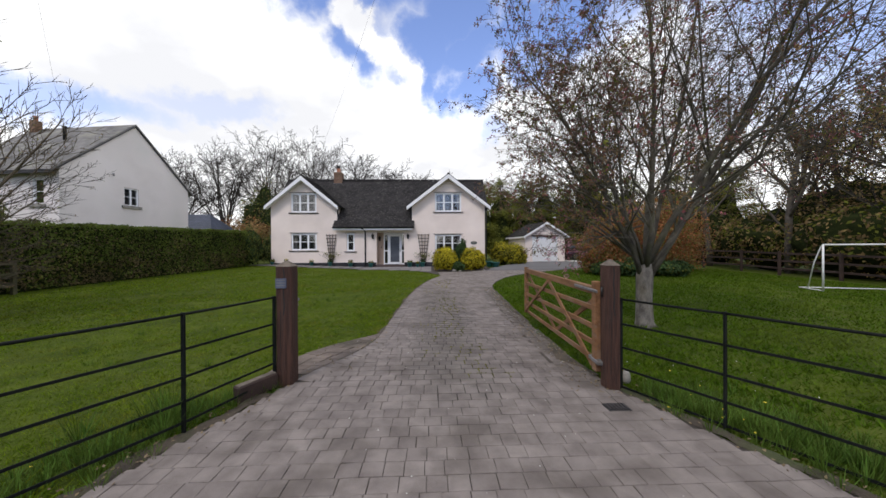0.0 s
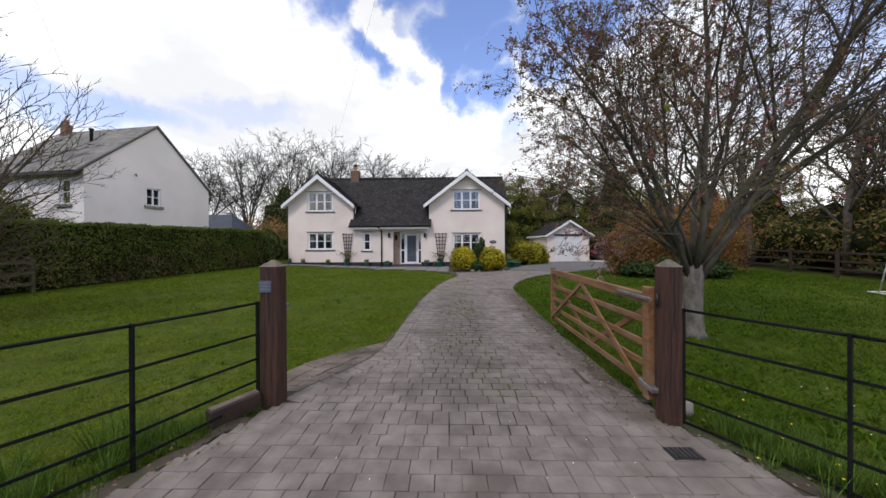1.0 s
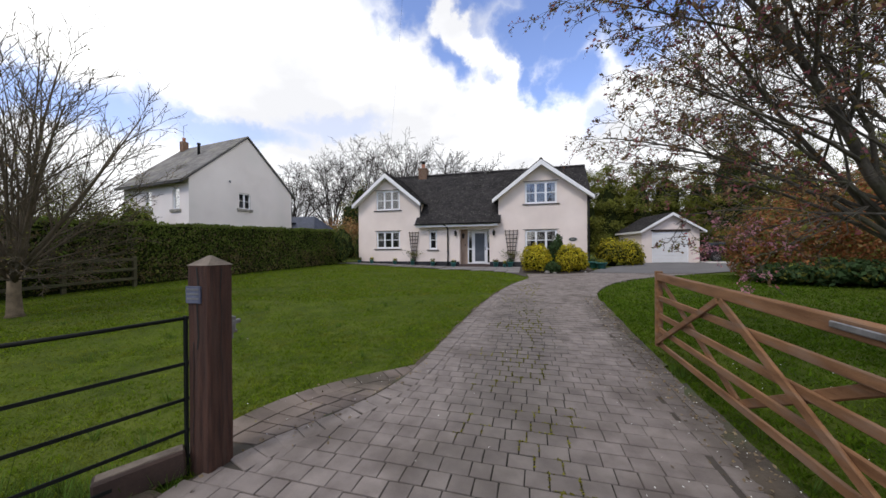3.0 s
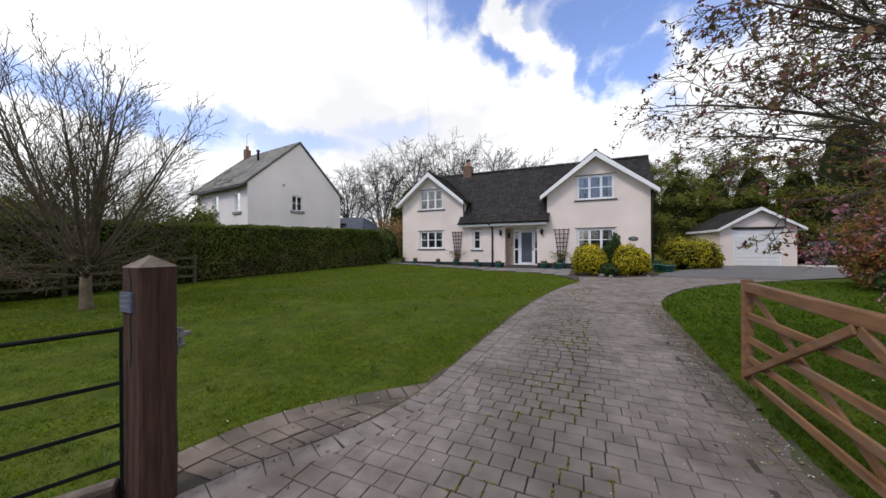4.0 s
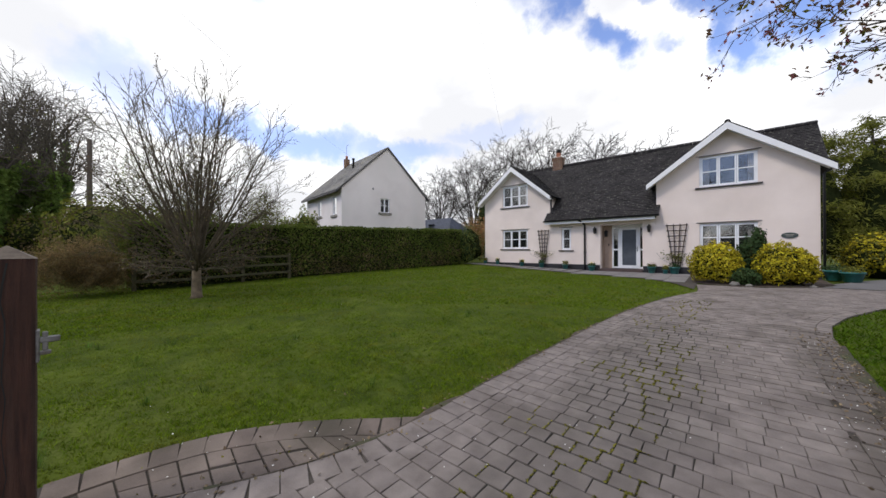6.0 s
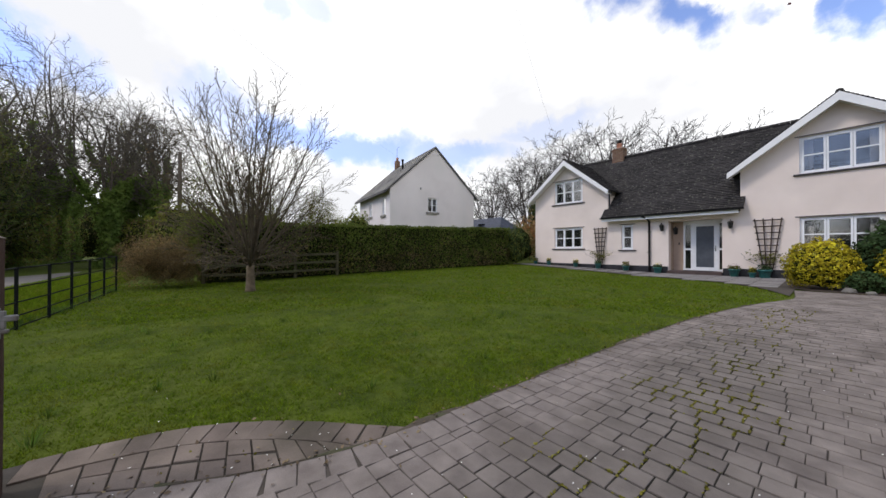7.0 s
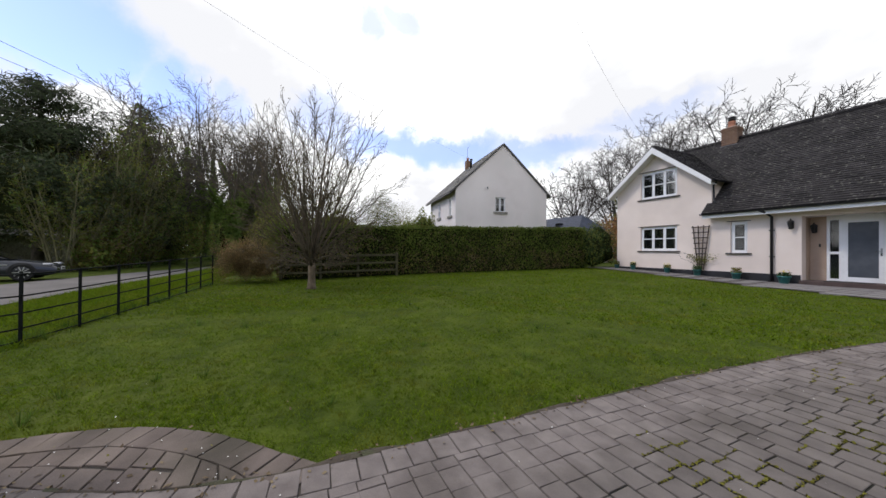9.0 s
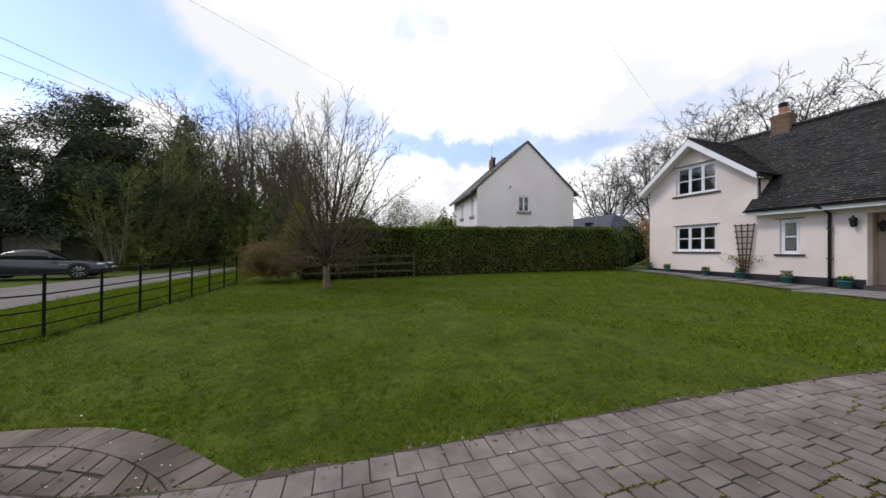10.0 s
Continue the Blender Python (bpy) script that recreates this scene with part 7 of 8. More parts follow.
# ---- parked cars ----
def car(name, at, turn, paint, label, profile, cabin, half=0.90, wheels=(-1.35, 1.32), radius=0.34, tail=False):
    """A car along its own +y: side profile (y, z), cabin profile (y, z), wheels with tyre and rim, lights, plates and mirrors."""
    x, y = at
    g = lay(x, y)
    ob = thing(name, (x, y, g), label, "car", turn=turn)
    m = pose(x, y, g, 0, 0, turn)

    def skin(part_name, outline, material, wide, tuck, shoulder):
        """A smooth shell from a side outline (y, z): rounded sections that narrow at both ends."""
        low_y, high_y = min(q[0] for q in outline), max(q[0] for q in outline)
        n = 30
        rows = []
        for i in range(n + 1):
            py = low_y + (high_y - low_y) * (0.5 - 0.5 * math.cos(math.pi * i / n))
            zs = []
            for (ya, za), (yb, zb) in zip(outline, outline[1:] + outline[:1]):
                if (ya - py) * (yb - py) <= 0 and abs(ya - yb) > 1e-6:
                    zs.append(za + (zb - za) * (py - ya) / (yb - ya))
            zl, zh = (min(zs), max(zs)) if zs else (outline[0][1], outline[0][1])
            u = abs(2 * (py - low_y) / (high_y - low_y) - 1)
            w = wide * (1 - tuck * u ** 4)
            h = zh - zl
            half_row = [(0.0, zl), (w * 0.88, zl), (w * 0.97, zl + h * 0.12), (w, zl + h * 0.35), (w * 0.985, zl + h * 0.62), (w * shoulder, zl + h * 0.86), (w * shoulder * 0.86, zl + h * 0.97), (0.0, zh + 0.02 * (h > 0.2))]
            rows.append([(k, py, z) for k, z in half_row] + [(-k, py, z) for k, z in half_row[-2:0:-1]])
        v = [tuple(m @ Vector(q)) for row in rows for q in row]
        k = len(rows[0])
        f = [(i * k + j, i * k + (j + 1) % k, (i + 1) * k + (j + 1) % k, (i + 1) * k + j) for i in range(n) for j in range(k)]
        f += [tuple(range(k)), tuple(n * k + j for j in reversed(range(k)))]
        solid(part_name, v, f, material, ob, smooth=True)
        return rows

    skin("body", profile, paint, half, 0.16, 0.90)
    cabin_rows = skin("roof", cabin, paint, half * 0.82, 0.10, 0.78)
    # side glass set a little proud of the cabin
    for low_j, high_j in ((3, 5), (9, 11)):
        v, f = [], []
        for i in range(5, 27):
            v += [tuple(m @ Vector((q[0] * 1.012, q[1], q[2]))) for q in cabin_rows[i][low_j:high_j + 1]]
        f = [(i * 3 + j, i * 3 + j + 1, i * 3 + j + 4, i * 3 + j + 3) for i in range(21) for j in range(2)]
        solid("side_window", v, f, CAR_GLASS, ob, smooth=True)
    (ya, za), (yb, zb) = cabin[-1], cabin[-2]
    boxed("side_vent", (half - 0.012, 0.72, 0.62), (half + 0.006, 0.98, 0.67), ALLOY, ob, m=m)
    for a, b in (((ya, za), (yb, zb)), (cabin[0], cabin[1])):
        v = []
        for (py, pz), w in ((a, 0.78), (b, 0.56)):
            off = 0.012 if py > 0 else -0.012
            for s in (-1, 1):
                v.append(tuple(m @ Vector((s * half * w, py + off, pz + 0.012))))
        solid("windscreen", v, [(0, 1, 3, 2)], CAR_GLASS, ob)
    for wy in wheels:
        for s in (-1, 1):
            c = Vector((s * (half - 0.11), wy, radius))
            rim = [(0.0, 0.0)]
            wheel_v, wheel_f = [], []
            for k in range(24):
                t = 2 * math.pi * k / 24
                for off, r in ((-0.11, radius * 0.9), (-0.10, radius), (0.10, radius), (0.115, radius * 0.93), (0.115, radius * 0.70), (0.05, radius * 0.68)):
                    wheel_v.append(tuple(m @ (c + Vector((s * off, math.cos(t) * r, math.sin(t) * r)))))
            for k in range(24):
                j = (k + 1) % 24
                for q in range(5):
                    wheel_f.append((k * 6 + q, k * 6 + q + 1, j * 6 + q + 1, j * 6 + q))
            wheel = solid("wheel", wheel_v, wheel_f, RUBBER, ob, smooth=True)
            v, f = [], []
            for k in range(10):
                t = 2 * math.pi * k / 10
                for r, dt in ((radius * 0.16, 0.25), (radius * 0.70, 0.09)):
                    for sg in (-1, 1):
                        v.append(tuple(m @ (c + Vector((s * 0.095, math.cos(t + sg * dt) * r, math.sin(t + sg * dt) * r)))))
                f.append((k * 4, k * 4 + 1, k * 4 + 3, k * 4 + 2))
            solid("rim", v, f, ALLOY, wheel)
            v = [tuple(m @ (c + Vector((s * 0.03, math.cos(2 * math.pi * k / 24) * radius * 0.7, math.sin(2 * math.pi * k / 24) * radius * 0.7)))) for k in range(24)]
            solid("hub_disc", v, [tuple(range(24))], DARK_TRIM, wheel)
            # wheel arch: a dark ring standing just proud of the side
            v, f = [], []
            for k in range(17):
                t = math.pi * k / 16
                for r in (radius * 1.02, radius * 1.14):
                    v.append(tuple(m @ Vector((s * (half + 0.003), wy + math.cos(t) * r, radius + math.sin(t) * r))))
            f = [(2 * k, 2 * k + 1, 2 * k + 3, 2 * k + 2) for k in range(16)]
            solid("wheel_arch", v, f, DARK_TRIM, ob)
    front_y, rear_y = max(p[0] for p in profile), min(p[0] for p in profile)
    for s in (-1, 1):
        boxed("headlight", (s * 0.60 - 0.16, front_y - 0.42, 0.60), (s * 0.60 + 0.16, front_y - 0.16, 0.70), CLEAR_LENS, ob, bevel=0.03, m=m)
        boxed("tail_light", (s * (half - 0.30) - 0.15, rear_y - 0.012, 0.72), (s * (half - 0.26) + 0.15, rear_y + 0.10, 0.90 if tail else 0.82), RED_LENS, ob, bevel=0.02, m=m)
        boxed("mirror", (s * (half + 0.07) - 0.08, 0.45, 0.88), (s * (half + 0.07) + 0.08, 0.60, 1.0), paint, ob, bevel=0.03, m=m)
        boxed("sill_trim", (s * half - 0.012, -1.0, 0.20), (s * half + 0.012, 1.0, 0.27), DARK_TRIM, ob, m=m)
    boxed("number_plate", (-0.26, front_y - 0.02, 0.42), (0.26, front_y + 0.008, 0.53), PLATE, ob, m=m)
    boxed("number_bar", (-0.21, front_y + 0.009, 0.445), (0.21, front_y + 0.012, 0.505), DARK_TRIM, ob, m=m)
    boxed("grille", (-0.42, front_y - 0.05, 0.26), (0.42, front_y + 0.004, 0.40), DARK_TRIM, ob, m=m)
    boxed("rear_plate", (-0.26, rear_y - 0.008, 0.62), (0.26, rear_y + 0.01, 0.72), PLATE, ob, m=m)
    return ob


car("sports_car", (-8.0, 3.65), 14.0, CAR_GREY, "low metallic grey sports coupe parked across the lane",
    [(-2.2, 0.35), (-2.0, 0.2), (2.0, 0.18), (2.2, 0.30), (2.24, 0.50), (2.05, 0.66), (1.5, 0.78), (0.7, 0.88), (-0.8, 0.94), (-1.7, 0.92), (-2.18, 0.80)],
    [(-1.55, 0.90), (-0.75, 1.24), (-0.2, 1.30), (0.25, 1.26), (1.0, 0.86)])
car("estate_car", (24.2, 38.4), -90.0, CAR_RED, "dark red-black estate car parked beyond the garage",
    [(-2.15, 0.4), (-2.0, 0.22), (2.0, 0.22), (2.15, 0.4), (2.1, 0.72), (1.2, 0.92), (-1.0, 0.96), (-2.1, 0.94)],
    [(-2.0, 0.92), (-1.75, 1.40), (-0.5, 1.48), (0.2, 1.42), (1.0, 0.92)], tail=True)

# ---- lane pole and wires ----
pole = thing("telegraph_pole", (-14.0, 13.95, -0.63), "dark wooden telegraph pole beyond the hedge", "pole")
v, f = [], []
tube(v, f, [Vector((-14.0, 13.95, -0.7)), Vector((-14.0, 13.95, 6.6))], [0.14, 0.095], 10)
solid("pole_shaft", v, f, POLE_WOOD, pole, smooth=True)
for k, (h, s) in enumerate(((6.45, -0.09), (6.2, 0.0), (5.95, 0.09))):
    pts = []
    for i in range(25):
        t = i / 24
        pts.append((-14.0 + 24.0 * t, 13.95 + s * (1 - t) - 15.8 * t, h + 1.5 * t - 1.6 * t * (1 - t) + 0.6 * (1 - k) * t))
    pipe("wire", pts, 0.008, CABLE, pole, sides=4)

# a service cable over the lawn and past the end of the house
for name, ca, cb, sag in (("service_cable", Vector((14.0, 5.0, 9.0)), Vector((1.93, 29.88, 5.42)), 2.0), ("service_cable", Vector((14.0, 5.0, 4.0)), Vector((-8.0, 25.9, 6.98)), 0.5)):
    cable = thing(name, tuple(ca), "thin black service cable strung over the lawn to a house", "cable", "service cables")
    pipe("wire", [ca.lerp(cb, i / 20) + Vector((0, 0, -4 * sag * (i / 20) * (1 - i / 20))) for i in range(21)], 0.002, CABLE, cable, sides=4)
# ---- grass, flowers and litter ----
def blades(n, inside, rng, height, width, reach):
    """Grass blades as slim leaning leaves over the plan where inside(x, y) holds."""
    x0, x1, y0, y1 = reach
    xs, ys = rng.uniform(x0, x1, n), rng.uniform(y0, y1, n)
    ok = np.array([inside(a, b) for a, b in zip(xs, ys)])
    xs, ys = xs[ok], ys[ok]
    n = len(xs)
    zs = np.array([lay(a, b) for a, b in zip(xs, ys)]) - 0.034
    tone = np.array([0.25 * noise.noise((a * 1.7, b * 1.7, 4.0)) + 1.3 * noise.noise((a * 11.0, b * 11.0, 2.0)) for a, b in zip(xs, ys)])
    h = rng.uniform(height[0], height[1], n) * (1 + 0.9 * np.clip(tone, -0.9, 1.1))
    w = rng.uniform(width[0], width[1], n)
    a = rng.uniform(0, 2 * math.pi, n)
    lean = rng.uniform(0.4, 1.4, n) * h
    b = rng.uniform(0, 2 * math.pi, n)
    ux, uy = np.cos(a) * w / 2, np.sin(a) * w / 2
    lx, ly = np.cos(b) * lean, np.sin(b) * lean
    v = np.stack([np.stack([xs - ux, ys - uy, zs], 1), np.stack([xs + ux, ys + uy, zs], 1),
                  np.stack([xs + lx, ys + ly, zs + h], 1)], 1)
    return v.reshape(-1, 3)


def lawn_here(x, y):
    return not (on_drive(x, y) or in_bay(x, y) or on_path(x, y) or 5.1 < y - lane_bend(x) < 9.05)


rng = np.random.default_rng(3)


def thinning(reach):
    """Thins the blades out with distance from the bay, with no edge."""
    thin_rng = random.Random(6)
    return lambda x, y: thin_rng.random() < math.exp(-(((x - 9.4) / reach) ** 2 + ((y - 14.6) / reach) ** 2)) and lawn_here(x, y)


near_lawn = blades(560000, thinning(3.4), rng, (0.016, 0.036), (0.004, 0.007), (1.0, 12.8, 10.5, 22.0))
mid_lawn = blades(420000, thinning(9.0), rng, (0.016, 0.034), (0.006, 0.012), (-3.6, 9.8, 11.0, 27.5))
far_lawn = blades(160000, lambda x, y: lawn_here(x, y) and (x - 10.5) ** 2 + (y - 14.0) ** 2 > 50.0, rng, (0.02, 0.038), (0.012, 0.026), (-3.6, 10.3, 11.0, 29.0))
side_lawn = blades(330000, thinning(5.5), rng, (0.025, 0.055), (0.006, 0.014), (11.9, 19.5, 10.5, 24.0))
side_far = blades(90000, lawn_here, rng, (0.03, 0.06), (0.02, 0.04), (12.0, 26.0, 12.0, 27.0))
verge = blades(50000, lambda x, y: lawn_here(x, y) and y < 11.95 - 0.08 * (x - 3.0), rng, (0.05, 0.12), (0.012, 0.026), (-12.0, 7.6, 8.98, 12.6))
side_sward = leafy("lush_grass", np.concatenate([side_lawn, side_far]), GRASS_SIDE, corners=3)
tagged(side_sward, "longer, darker green lawn grass beside the drive", "grass", kind="stuff")
grass = leafy("grass", np.concatenate([near_lawn, mid_lawn, far_lawn, verge]), GRASS, corners=3)
tagged(grass, "short mown lawn grass with lighter worn patches", "grass", kind="stuff")

# trodden dirt along the splayed edges of the entrance
for table, out in ((DRIVE_LEFT, -1), (DRIVE_RIGHT, 1)):
    dv, df = [], []
    for i in range(40):
        y = 9.0 + 3.9 * i / 39
        w = 0.17 + 0.12 * noise.noise((y * 2.3, out, 0.0)) + 0.05 * noise.noise((y * 9.0, out, 3.0))
        for k in range(4):
            x = track(table, y) + out * (-0.01 + (w + 0.03) * k / 3) + 0.05 * noise.noise((y * 6.0, k * 3.1, out * 2.0))
            dv.append((x, y, lay(x, y) + (0.002, 0.010, 0.004, -0.03)[k] + 0.012 * noise.noise((x * 9, y * 9, 5.0))))
    for i in range(39):
        for k in range(3):
            df.append((i * 4 + k, i * 4 + k + 1, i * 4 + k + 5, i * 4 + k + 4))
    tagged(solid("edge_dirt", dv, df, EDGE_DIRT, None, "", True), "trodden brown dirt beside the paving", kind="structure")

# dirt washed over the edge courses along the other side of the drive
for y0, y1 in ((13.2, 15.4), (15.9, 20.0)):
    dv = []
    for i in range(60):
        y = y0 + (y1 - y0) * i / 59
        ends = min(1.0, 4 * i / 59, 4 * (59 - i) / 59)
        w = ends * max(0.03, 0.13 + 0.22 * noise.noise((y * 1.4, 6.0, 1.0)) + 0.07 * noise.noise((y * 9.0, 4.0, 8.0))) + 0.004
        for k in range(5):
            x = track(DRIVE_RIGHT, y) + 0.05 - (w + 0.05) * k / 4 + 0.02 * noise.noise((y * 13.0, k * 3.1, 7.0)) * ends
            dv.append((x, y, lay(x, y) + (-0.03, 0.009, 0.010, 0.008, 0.001)[k] + 0.003 * noise.noise((x * 21, y * 21, 5.0))))
    df = [(i * 5 + k, i * 5 + k + 1, i * 5 + k + 6, i * 5 + k + 5) for i in range(59) for k in range(4)]
    tagged(solid("edge_dirt", dv, df, EDGE_DIRT, None, "", True), "brown dirt and leaf mould washed over the paving's edge", kind="structure")

# bare soil where the lawn meets the edge course
dv = []
for i in range(90):
    y = 13.9 + 9.6 * i / 89
    w = max(0.012, 0.045 + 0.11 * noise.noise((y * 1.9, 3.0, 1.0)) + 0.04 * noise.noise((y * 11.0, 4.0, 3.0)))
    for k in range(4):
        x = track(DRIVE_LEFT, y) - (-0.012 + w * k / 3) + 0.012 * noise.noise((y * 14.0, k * 3.1, 2.0))
        dv.append((x, y, lay(x, y) + (0.004, 0.008, 0.004, -0.035)[k] + 0.006 * noise.noise((x * 15, y * 15, 5.0))))
df = [(i * 4 + k, i * 4 + k + 4, i * 4 + k + 5, i * 4 + k + 1) for i in range(89) for k in range(3)]
tagged(solid("edge_soil", dv, df, EDGE_DIRT, None, "", True), "bare brown soil between lawn and paving", kind="structure")

# longer tufts that the mower leaves: at the railings, posts and paving edges
spots = []
tuft_rng = random.Random(12)
for (xa, ya), (xb, yb), n in (((8.2, 13.1), (7.15, 11.45), 42), ((7.1, 11.3), (-1.7, 12.6), 90), ((12.1, 12.9), (13.8, 10.8), 50), ((8.0, 12.6), (7.75, 11.6), 16), ((12.15, 12.4), (12.9, 10.6), 22), ((11.95, 13.3), (12.0, 16.5), 14)):
    for i in range(n):
        t = tuft_rng.random()
        spots.append((xa + (xb - xa) * t + tuft_rng.gauss(0, 0.09), ya + (yb - ya) * t + tuft_rng.gauss(0, 0.09), tuft_rng.uniform(0.06, 0.17), 24))
for (xa, ya), (xb, yb), out, n in (((8.15, 12.9), (7.0, 10.6), -0.30, 110), ((12.15, 12.75), (13.5, 10.0), 0.40, 300)):
    for i in range(n):
        t = tuft_rng.random()
        spots.append((xa + (xb - xa) * t + out * abs(tuft_rng.gauss(0, 1.0)), ya + (yb - ya) * t + tuft_rng.gauss(0, 0.12), tuft_rng.uniform(0.07, 0.19), 26))
for i in range(7):
    spots.append((7.35 + tuft_rng.gauss(0, 0.16), 12.35 + tuft_rng.gauss(0, 0.16), 0.34, 40))
for i in range(60):
    x, y = tuft_rng.uniform(-1.4, 8.6), tuft_rng.uniform(12.8, 26)
    spots.append((x, y, 0.09, 22))
vs = []
for x, y, h, n in spots:
    if lawn_here(x, y):
        a = rng.uniform(0, 2 * math.pi, n)
        r = rng.random(n) * 0.05
        lean = rng.uniform(0.2, 0.75, n) * h
        bx2, by2 = x + np.cos(a) * r, y + np.sin(a) * r
        w = rng.uniform(0.004, 0.009, n) / 2
        hh = h * rng.uniform(0.5, 1.15, n)
        ux, uy = -np.sin(a) * w, np.cos(a) * w
        z = lay(x, y) - 0.035
        vs.append(np.stack([np.stack([bx2 - ux, by2 - uy, z + 0 * a], 1), np.stack([bx2 + ux, by2 + uy, z + 0 * a], 1),
                            np.stack([bx2 + np.cos(a) * lean + ux * 0.3, by2 + np.sin(a) * lean + uy * 0.3, z + hh], 1), np.stack([bx2 + np.cos(a) * lean - ux * 0.3, by2 + np.sin(a) * lean - uy * 0.3, z + hh], 1)], 1).reshape(-1, 3))
tufts = leafy("grass_tufts", np.concatenate(vs), GRASS_LONG)
tagged(tufts, "long rough grass tufts under the railings", "grass", kind="stuff")


def flecks(name, material, places, size, lift, label, category, tilt=0.25):
    p = np.array([(x, y, lay(x, y) + lift) for x, y in places])
    ob = leafy(name, cards(p, np.tile((0, 0, 1.0), (len(p), 1)), rng.uniform(0.6, 1.3, len(p)) * size, rng, 1.2, tilt), material)
    tagged(ob, label, category, kind="stuff")


frng = random.Random(4)
daisies = [(frng.gauss(7.4, 0.5), frng.gauss(13.6, 0.7)) for _ in range(4)] + [(frng.uniform(12.1, 14.0), frng.uniform(12.4, 18)) for _ in range(90)] + [(frng.uniform(0, 9), frng.uniform(12.5, 22)) for _ in range(8)]
flecks("daisies", PETAL, [p for p in daisies if lawn_here(*p)], 0.008, 0.03, "small white daisies in the lawn", "daisies")
dandelions = [(frng.gauss(12.5, 0.35), frng.gauss(12.3, 0.5)) for _ in range(16)] + [(frng.gauss(7.6, 0.2), frng.gauss(12.0, 0.5)) for _ in range(3)]
flecks("dandelions", YELLOW_PETAL, [p for p in dandelions if lawn_here(*p)], 0.016, 0.05, "small yellow flowers by the railings", "flowers")
fallen = [(track(DRIVE_RIGHT, y) - abs(frng.gauss(0, 0.28)), y) for y in (frng.uniform(13.2, 20) for _ in range(260))] + [(frng.uniform(8.0, 9.0), frng.uniform(13.4, 15.2)) for _ in range(40)] + \
         [(frng.uniform(9.2, 11.6), frng.uniform(10.5, 20)) for _ in range(110)]
flecks("fallen_petals", PETAL, [p for p in fallen if not lawn_here(*p)], 0.0065, 0.010, "fallen pale petals on the paving", "petals")
litter = [(track(DRIVE_LEFT, y) + frng.gauss(-0.08, 0.12), y) for y in (frng.uniform(9.2, 13.2) for _ in range(260))] + [(track(DRIVE_RIGHT, y) + frng.gauss(0.08, 0.12), y) for y in (frng.uniform(9.2, 13.2) for _ in range(200))] + [(track(DRIVE_RIGHT, y) - abs(frng.gauss(0, 0.20)), y) for y in (frng.uniform(12.6, 21) for _ in range(900))] + [(frng.gauss(8.6, 0.3), frng.uniform(13.3, 15.2)) for _ in range(30)] + \
         [(track(DRIVE_LEFT, y) + frng.gauss(0.0, 0.05), y) for y in (frng.uniform(13.3, 22) for _ in range(300))]
flecks("leaf_litter", LITTER, litter, 0.016, 0.010, "dry twigs and leaf litter along the edges of the drive", "litter", 0.5)

# ---- paving blocks ----
BLOCK_TOP, BLOCK_DEEP = 0.003, 0.05


def block_points(length, width, chamfer=0.003, wear=None):
    """Corner places of one block about its top centre: a bottom ring, a shoulder ring and a top ring."""
    pts = []
    for inset, z in ((0.0, -BLOCK_DEEP), (0.0, -chamfer), (chamfer, 0.0)):
        a, b = length / 2 - inset, width / 2 - inset
        pts += [(-a, -b, z), (a, -b, z), (a, b, z), (-a, b, z)]
    if wear:
        # knocked corners, a little different on every block
        off = [(wear.uniform(-0.005, 0.003), wear.uniform(-0.005, 0.003)) for _ in range(4)]
        pts = [(px + math.copysign(off[i % 4][0], px), py + math.copysign(off[i % 4][1], py), pz) for i, (px, py, pz) in enumerate(pts)]
    return pts


BLOCK_FACES = [(0, 1, 5, 4), (1, 2, 6, 5), (2, 3, 7, 6), (3, 0, 4, 7), (4, 5, 9, 8), (5, 6, 10, 9), (6, 7, 11, 10), (7, 4, 8, 11), (8, 9, 10, 11)]
block_meshes = {}
rest_v, rest_f = [], []
old_blocks = ([], [])
prng = random.Random(21)
single = 0


def lay_block(x, y, length, width, turn, apart, drop=0.0, into=None):
    """One block at its centre; apart: as an object of its own."""
    global single
    z = lay(x, y) + BLOCK_TOP + prng.uniform(-0.002, 0.002) - drop
    m = pose(x, y, z, prng.gauss(0, 0.35), prng.gauss(0, 0.35), turn + prng.gauss(0, 0.7))
    if apart and single < 300:
        key = (round(length, 2), round(width, 2))
        if key not in block_meshes:
            block_meshes[key] = mesh_from("paving_block", block_points(*key, 0.003, prng), BLOCK_FACES, BLOCK)
        ob = new("paving_block", block_meshes[key])
        ob.parent = pavement
        ob.matrix_basis = m
        single += 1
    else:
        vs2, fs2 = into or (rest_v, rest_f)
        s = len(vs2)
        vs2.extend(m @ Vector(p) for p in block_points(length, width, 0.003, prng))
        fs2.extend(tuple(s + i for i in q) for q in BLOCK_FACES)


def soldier_line(points, length, width, side_shift, gap=0.006, into=None):
    """Blocks set across a line, side by side along it."""
    pts = [Vector((a, b)) for a, b in points]
    total = sum((q - p).length for p, q in zip(pts, pts[1:]))
    n = int(total / (width + gap))
    for i in range(n):
        d = total * (i + 0.5) / n
        for p, q in zip(pts, pts[1:]):
            l = (q - p).length
            if d <= l:
                break
            d -= l
        t = (q - p).normalized()
        c = p + t * d + Vector((t.y, -t.x)) * side_shift
        lay_block(c.x, c.y, width * prng.uniform(0.96, 1.0), length, math.degrees(math.atan2(t.y, t.x)), False, 0.0, into)


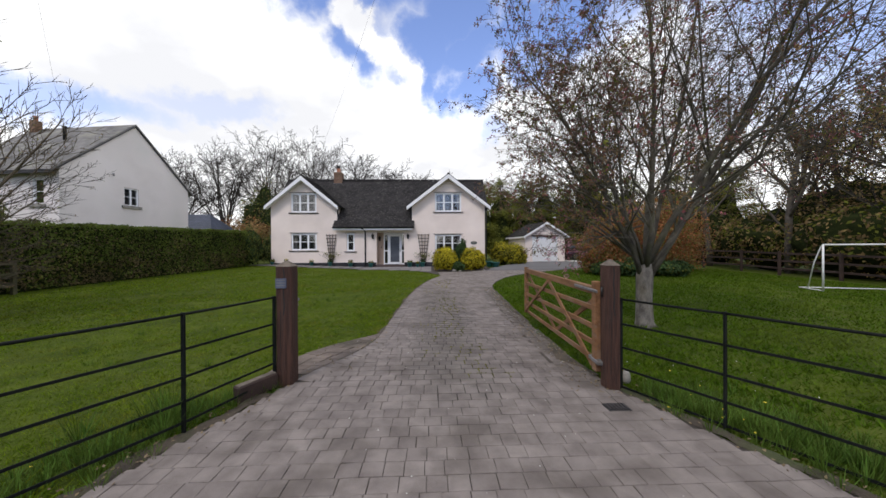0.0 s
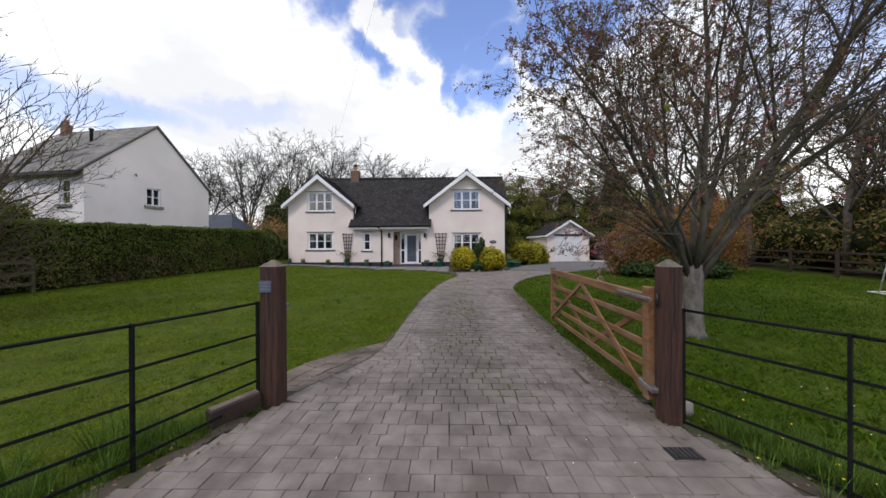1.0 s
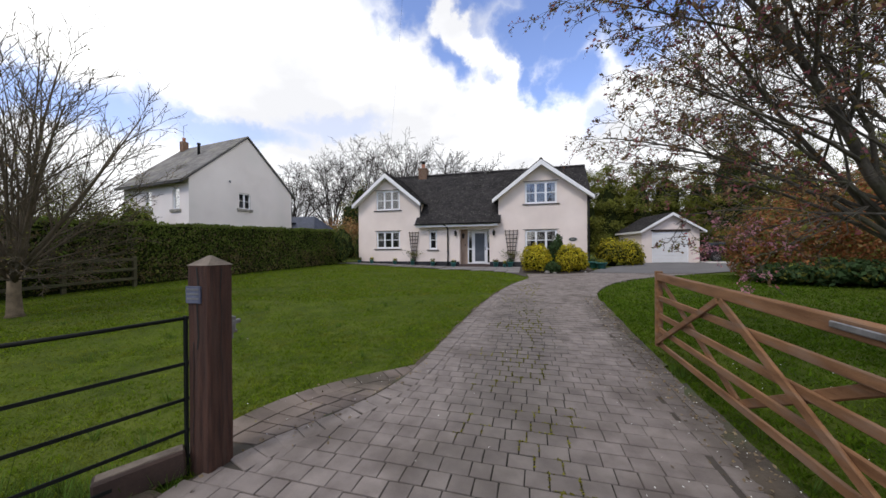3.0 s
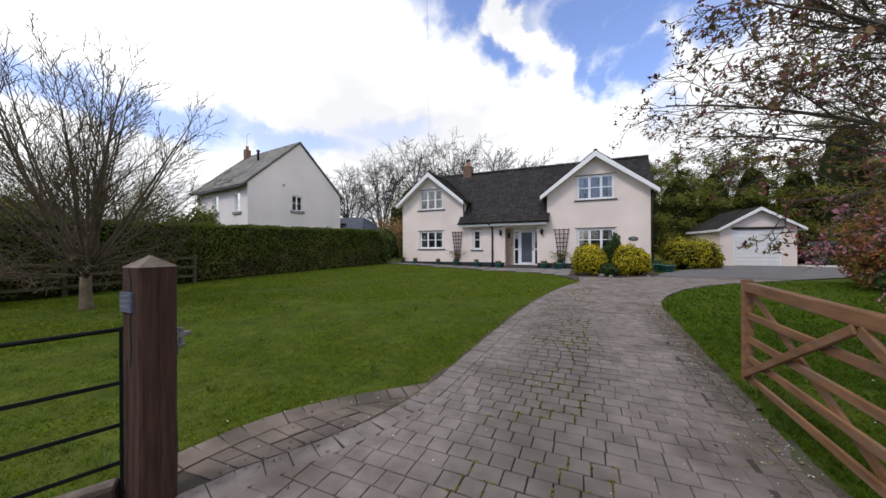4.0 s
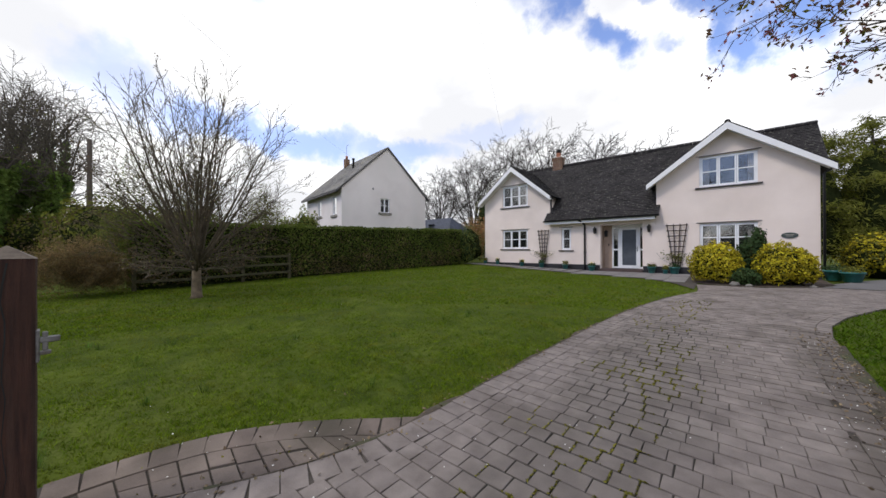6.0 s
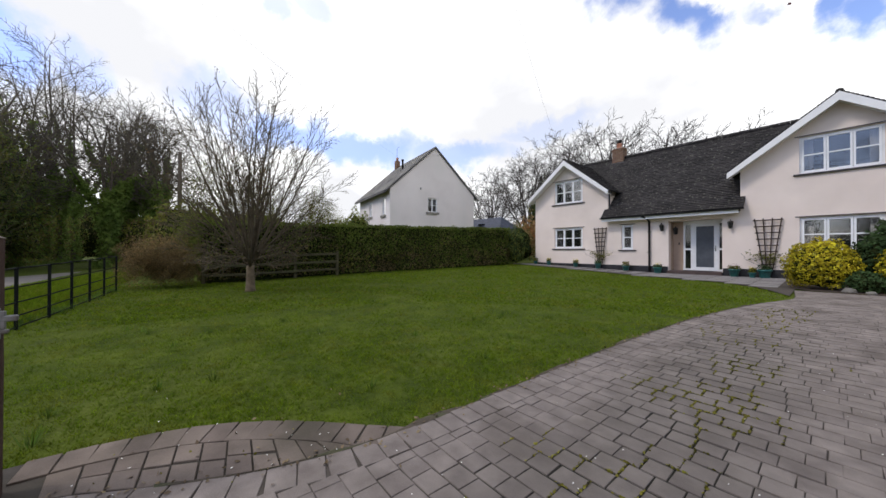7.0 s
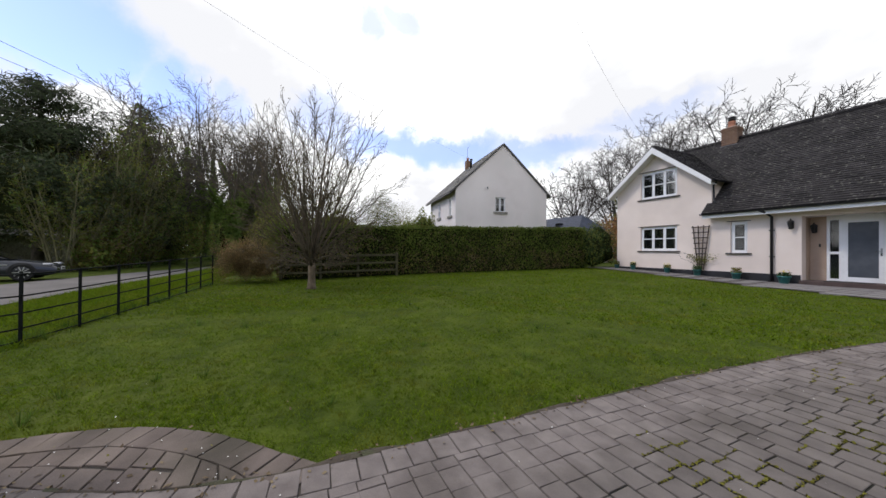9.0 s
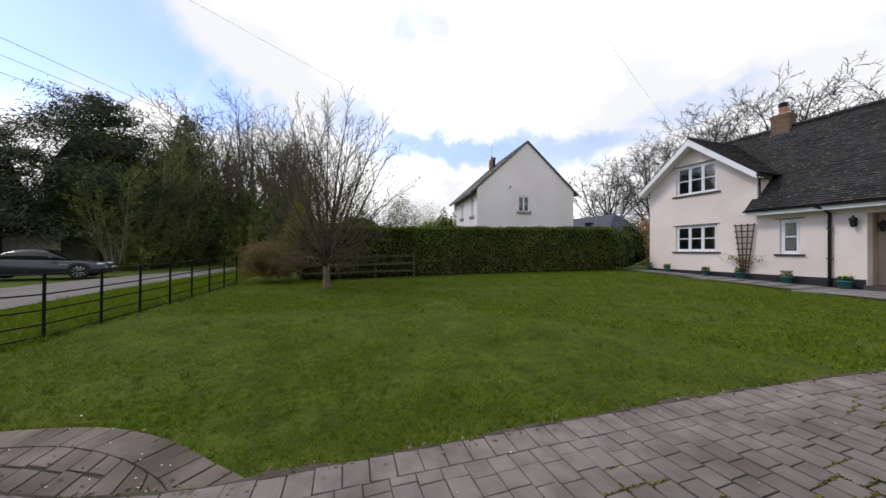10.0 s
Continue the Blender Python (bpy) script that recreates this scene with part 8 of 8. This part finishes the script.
joints = []
row_y = 8.98
while row_y < 27.1:
    soldier = 12.72 < row_y < 12.89
    deep = 0.222 if soldier else 0.149
    y = row_y + deep / 2
    left = track(DRIVE_LEFT, y) + (0.232 if 13.25 < y < 24.4 else 0.01)
    right = track(DRIVE_RIGHT, y) - (0.33 if 13.3 < y < 24.0 else 0.01)
    x = left
    first_cut = prng.uniform(0.06, 0.2)
    while x < right - 0.03:
        w = 0.146 if soldier else first_cut if x == left else prng.choice((0.14, 0.15, 0.16, 0.18, 0.20))
        if x + w > right:
            w = right - x
        if w > 0.05:
            washed = 0.0065 * (12.6 < y < 18.5 + 4 * prng.random()) * max(0.0, 1 - ((x + w / 2 - 10.35) / 0.6) ** 2) * prng.uniform(0.3, 1.6)     # joints washed out along the middle
            lay_block(x + w / 2, y, w - 0.006 - washed, deep - 0.005 - washed, 0, 13.0 < y < 15.5 and x > left + 0.1 and right - x > 0.25)
        x += w + prng.uniform(0.0, 0.003)
        if y > 13 and abs(x - 10.3) < 1.0:
            joints.append((x, y, deep, w))
    row_y += deep + 0.004

left_edge = [(track(DRIVE_LEFT, y), y) for y in steps((13.25, 24.5, 40))]
soldier_line(left_edge, 0.218, 0.152, 0.115)
right_edge = [(track(DRIVE_RIGHT, y), y) for y in steps((13.35, 24.0, 40))]
soldier_line(right_edge, 0.155, 0.155, -0.085)
soldier_line(right_edge, 0.155, 0.205, -0.25)
soldier_line(BAY, 0.232, 0.148, 0.12, 0.010, old_blocks)
# the bay's field: rays of blocks from the edge course to the drive's own edge
def along_line(points, share):
    """A point at that share of a line's length."""
    pts = [Vector(p) for p in points]
    left_over = share * sum((q - p).length for p, q in zip(pts, pts[1:]))
    for p, q in zip(pts, pts[1:]):
        if left_over <= (q - p).length:
            break
        left_over -= (q - p).length
    return p + (q - p).normalized() * min(left_over, (q - p).length)


inner_ring = []
for i, p in enumerate(Vector(q) for q in BAY):
    t = (Vector(BAY[min(i + 1, len(BAY) - 1)]) - Vector(BAY[max(i - 1, 0)])).normalized()
    inner_ring.append(p + Vector((t.y, -t.x)) * 0.24)
drive_side = [(track(DRIVE_LEFT, y), y) for y in steps((13.30, 15.33, 16))]
rays = 15
for i in range(rays):
    a0, a1 = along_line(inner_ring, i / rays), along_line(inner_ring, (i + 1) / rays)
    b0, b1 = along_line(drive_side, i / rays), along_line(drive_side, (i + 1) / rays)
    n = max(1, round(((b0 - a0).length + (b1 - a1).length) / 2 / 0.21))
    for k in range(n):
        if (b0 - a0).length < 0.05 or (i < 2 and (a0.lerp(b0, (k + 0.5) / n) - Vector((8.29, 13.19))).length < 0.16):
            continue
        jog = prng.uniform(-0.08, 0.08) / n * (0 < k)
        jog2 = prng.uniform(-0.08, 0.08) / n * (k < n - 1)
        quad = [a0.lerp(b0, k / n + jog), a0.lerp(b0, (k + 1) / n + jog2), a1.lerp(b1, (k + 1) / n + jog2), a1.lerp(b1, k / n + jog)]
        mid = sum(quad, Vector((0, 0))) / 4
        lift = prng.uniform(-0.003, 0.002)
        start = len(old_blocks[0])
        for shrink, dz in ((0.009, -BLOCK_DEEP), (0.009, -0.003), (0.013, 0.0)):
            for q in quad:
                c = mid + (q - mid) * (1 - shrink / max((q - mid).length, 0.04))
                old_blocks[0].append((c.x, c.y, lay(c.x, c.y) + BLOCK_TOP + lift + dz))
        old_blocks[1].extend(tuple(start + j for j in q) for q in BLOCK_FACES)
rest = solid("paving_field", rest_v, rest_f, BLOCK_REST, pavement)
tagged(rest, kind="stuff")
bay_rest = solid("bay_paving", *old_blocks, BLOCK_OLD, pavement)
tagged(bay_rest, kind="stuff")

# moss in the joints of the middle strip, in patches
moss = []
for x, y, deep, w in joints:
    thick = noise.noise((x * 1.3, y * 1.3, 9.0)) + 0.35 * noise.noise((x * 5.0, y * 5.0, 2.0)) - ((x - 10.3) / 0.75) ** 2 * 0.5
    if thick > 0.02 and y < 23:
        k = int(6 + 34 * min(thick, 0.5))
        if prng.random() < 0.8:
            moss += [(x - 0.002 + prng.gauss(0, 0.0035), y + prng.uniform(-0.5, 0.5) * deep) for _ in range(k)]
        if prng.random() < 0.5:
            moss += [(x + prng.gauss(0, 0.03), y + deep / 2 + prng.gauss(0, 0.0035)) for _ in range(k)]
moss += [(prng.uniform(8.05, 9.0), prng.uniform(13.4, 15.3)) for _ in range(15)]
flecks("joint_moss", MOSS, [p for p in moss if not lawn_here(*p)], 0.011, 0.006, "moss in the joints of the paving", "moss", 0.6)

# slabs of the path along the house
slab_mesh = mesh_from("slab", [(a * 0.5, b * 0.5, c) for a, b, c in block_points(1.18, 0.86, 0.006)], BLOCK_FACES, SLAB)
for i in range(19):
    for j in range(11):
        x, y = -0.7 + i * 0.61, 29.74 - j * 0.45
        if path_front(x) + 0.16 < y and x < 10.05 and (y > 27.6 or x > 8.4):
            ob = new("slab", slab_mesh)
            ob.parent = garden_path
            ob.matrix_basis = pose(x, y, lay(x, y) + 0.004 + prng.uniform(-0.002, 0.002), 0, 0, prng.gauss(0, 0.4))
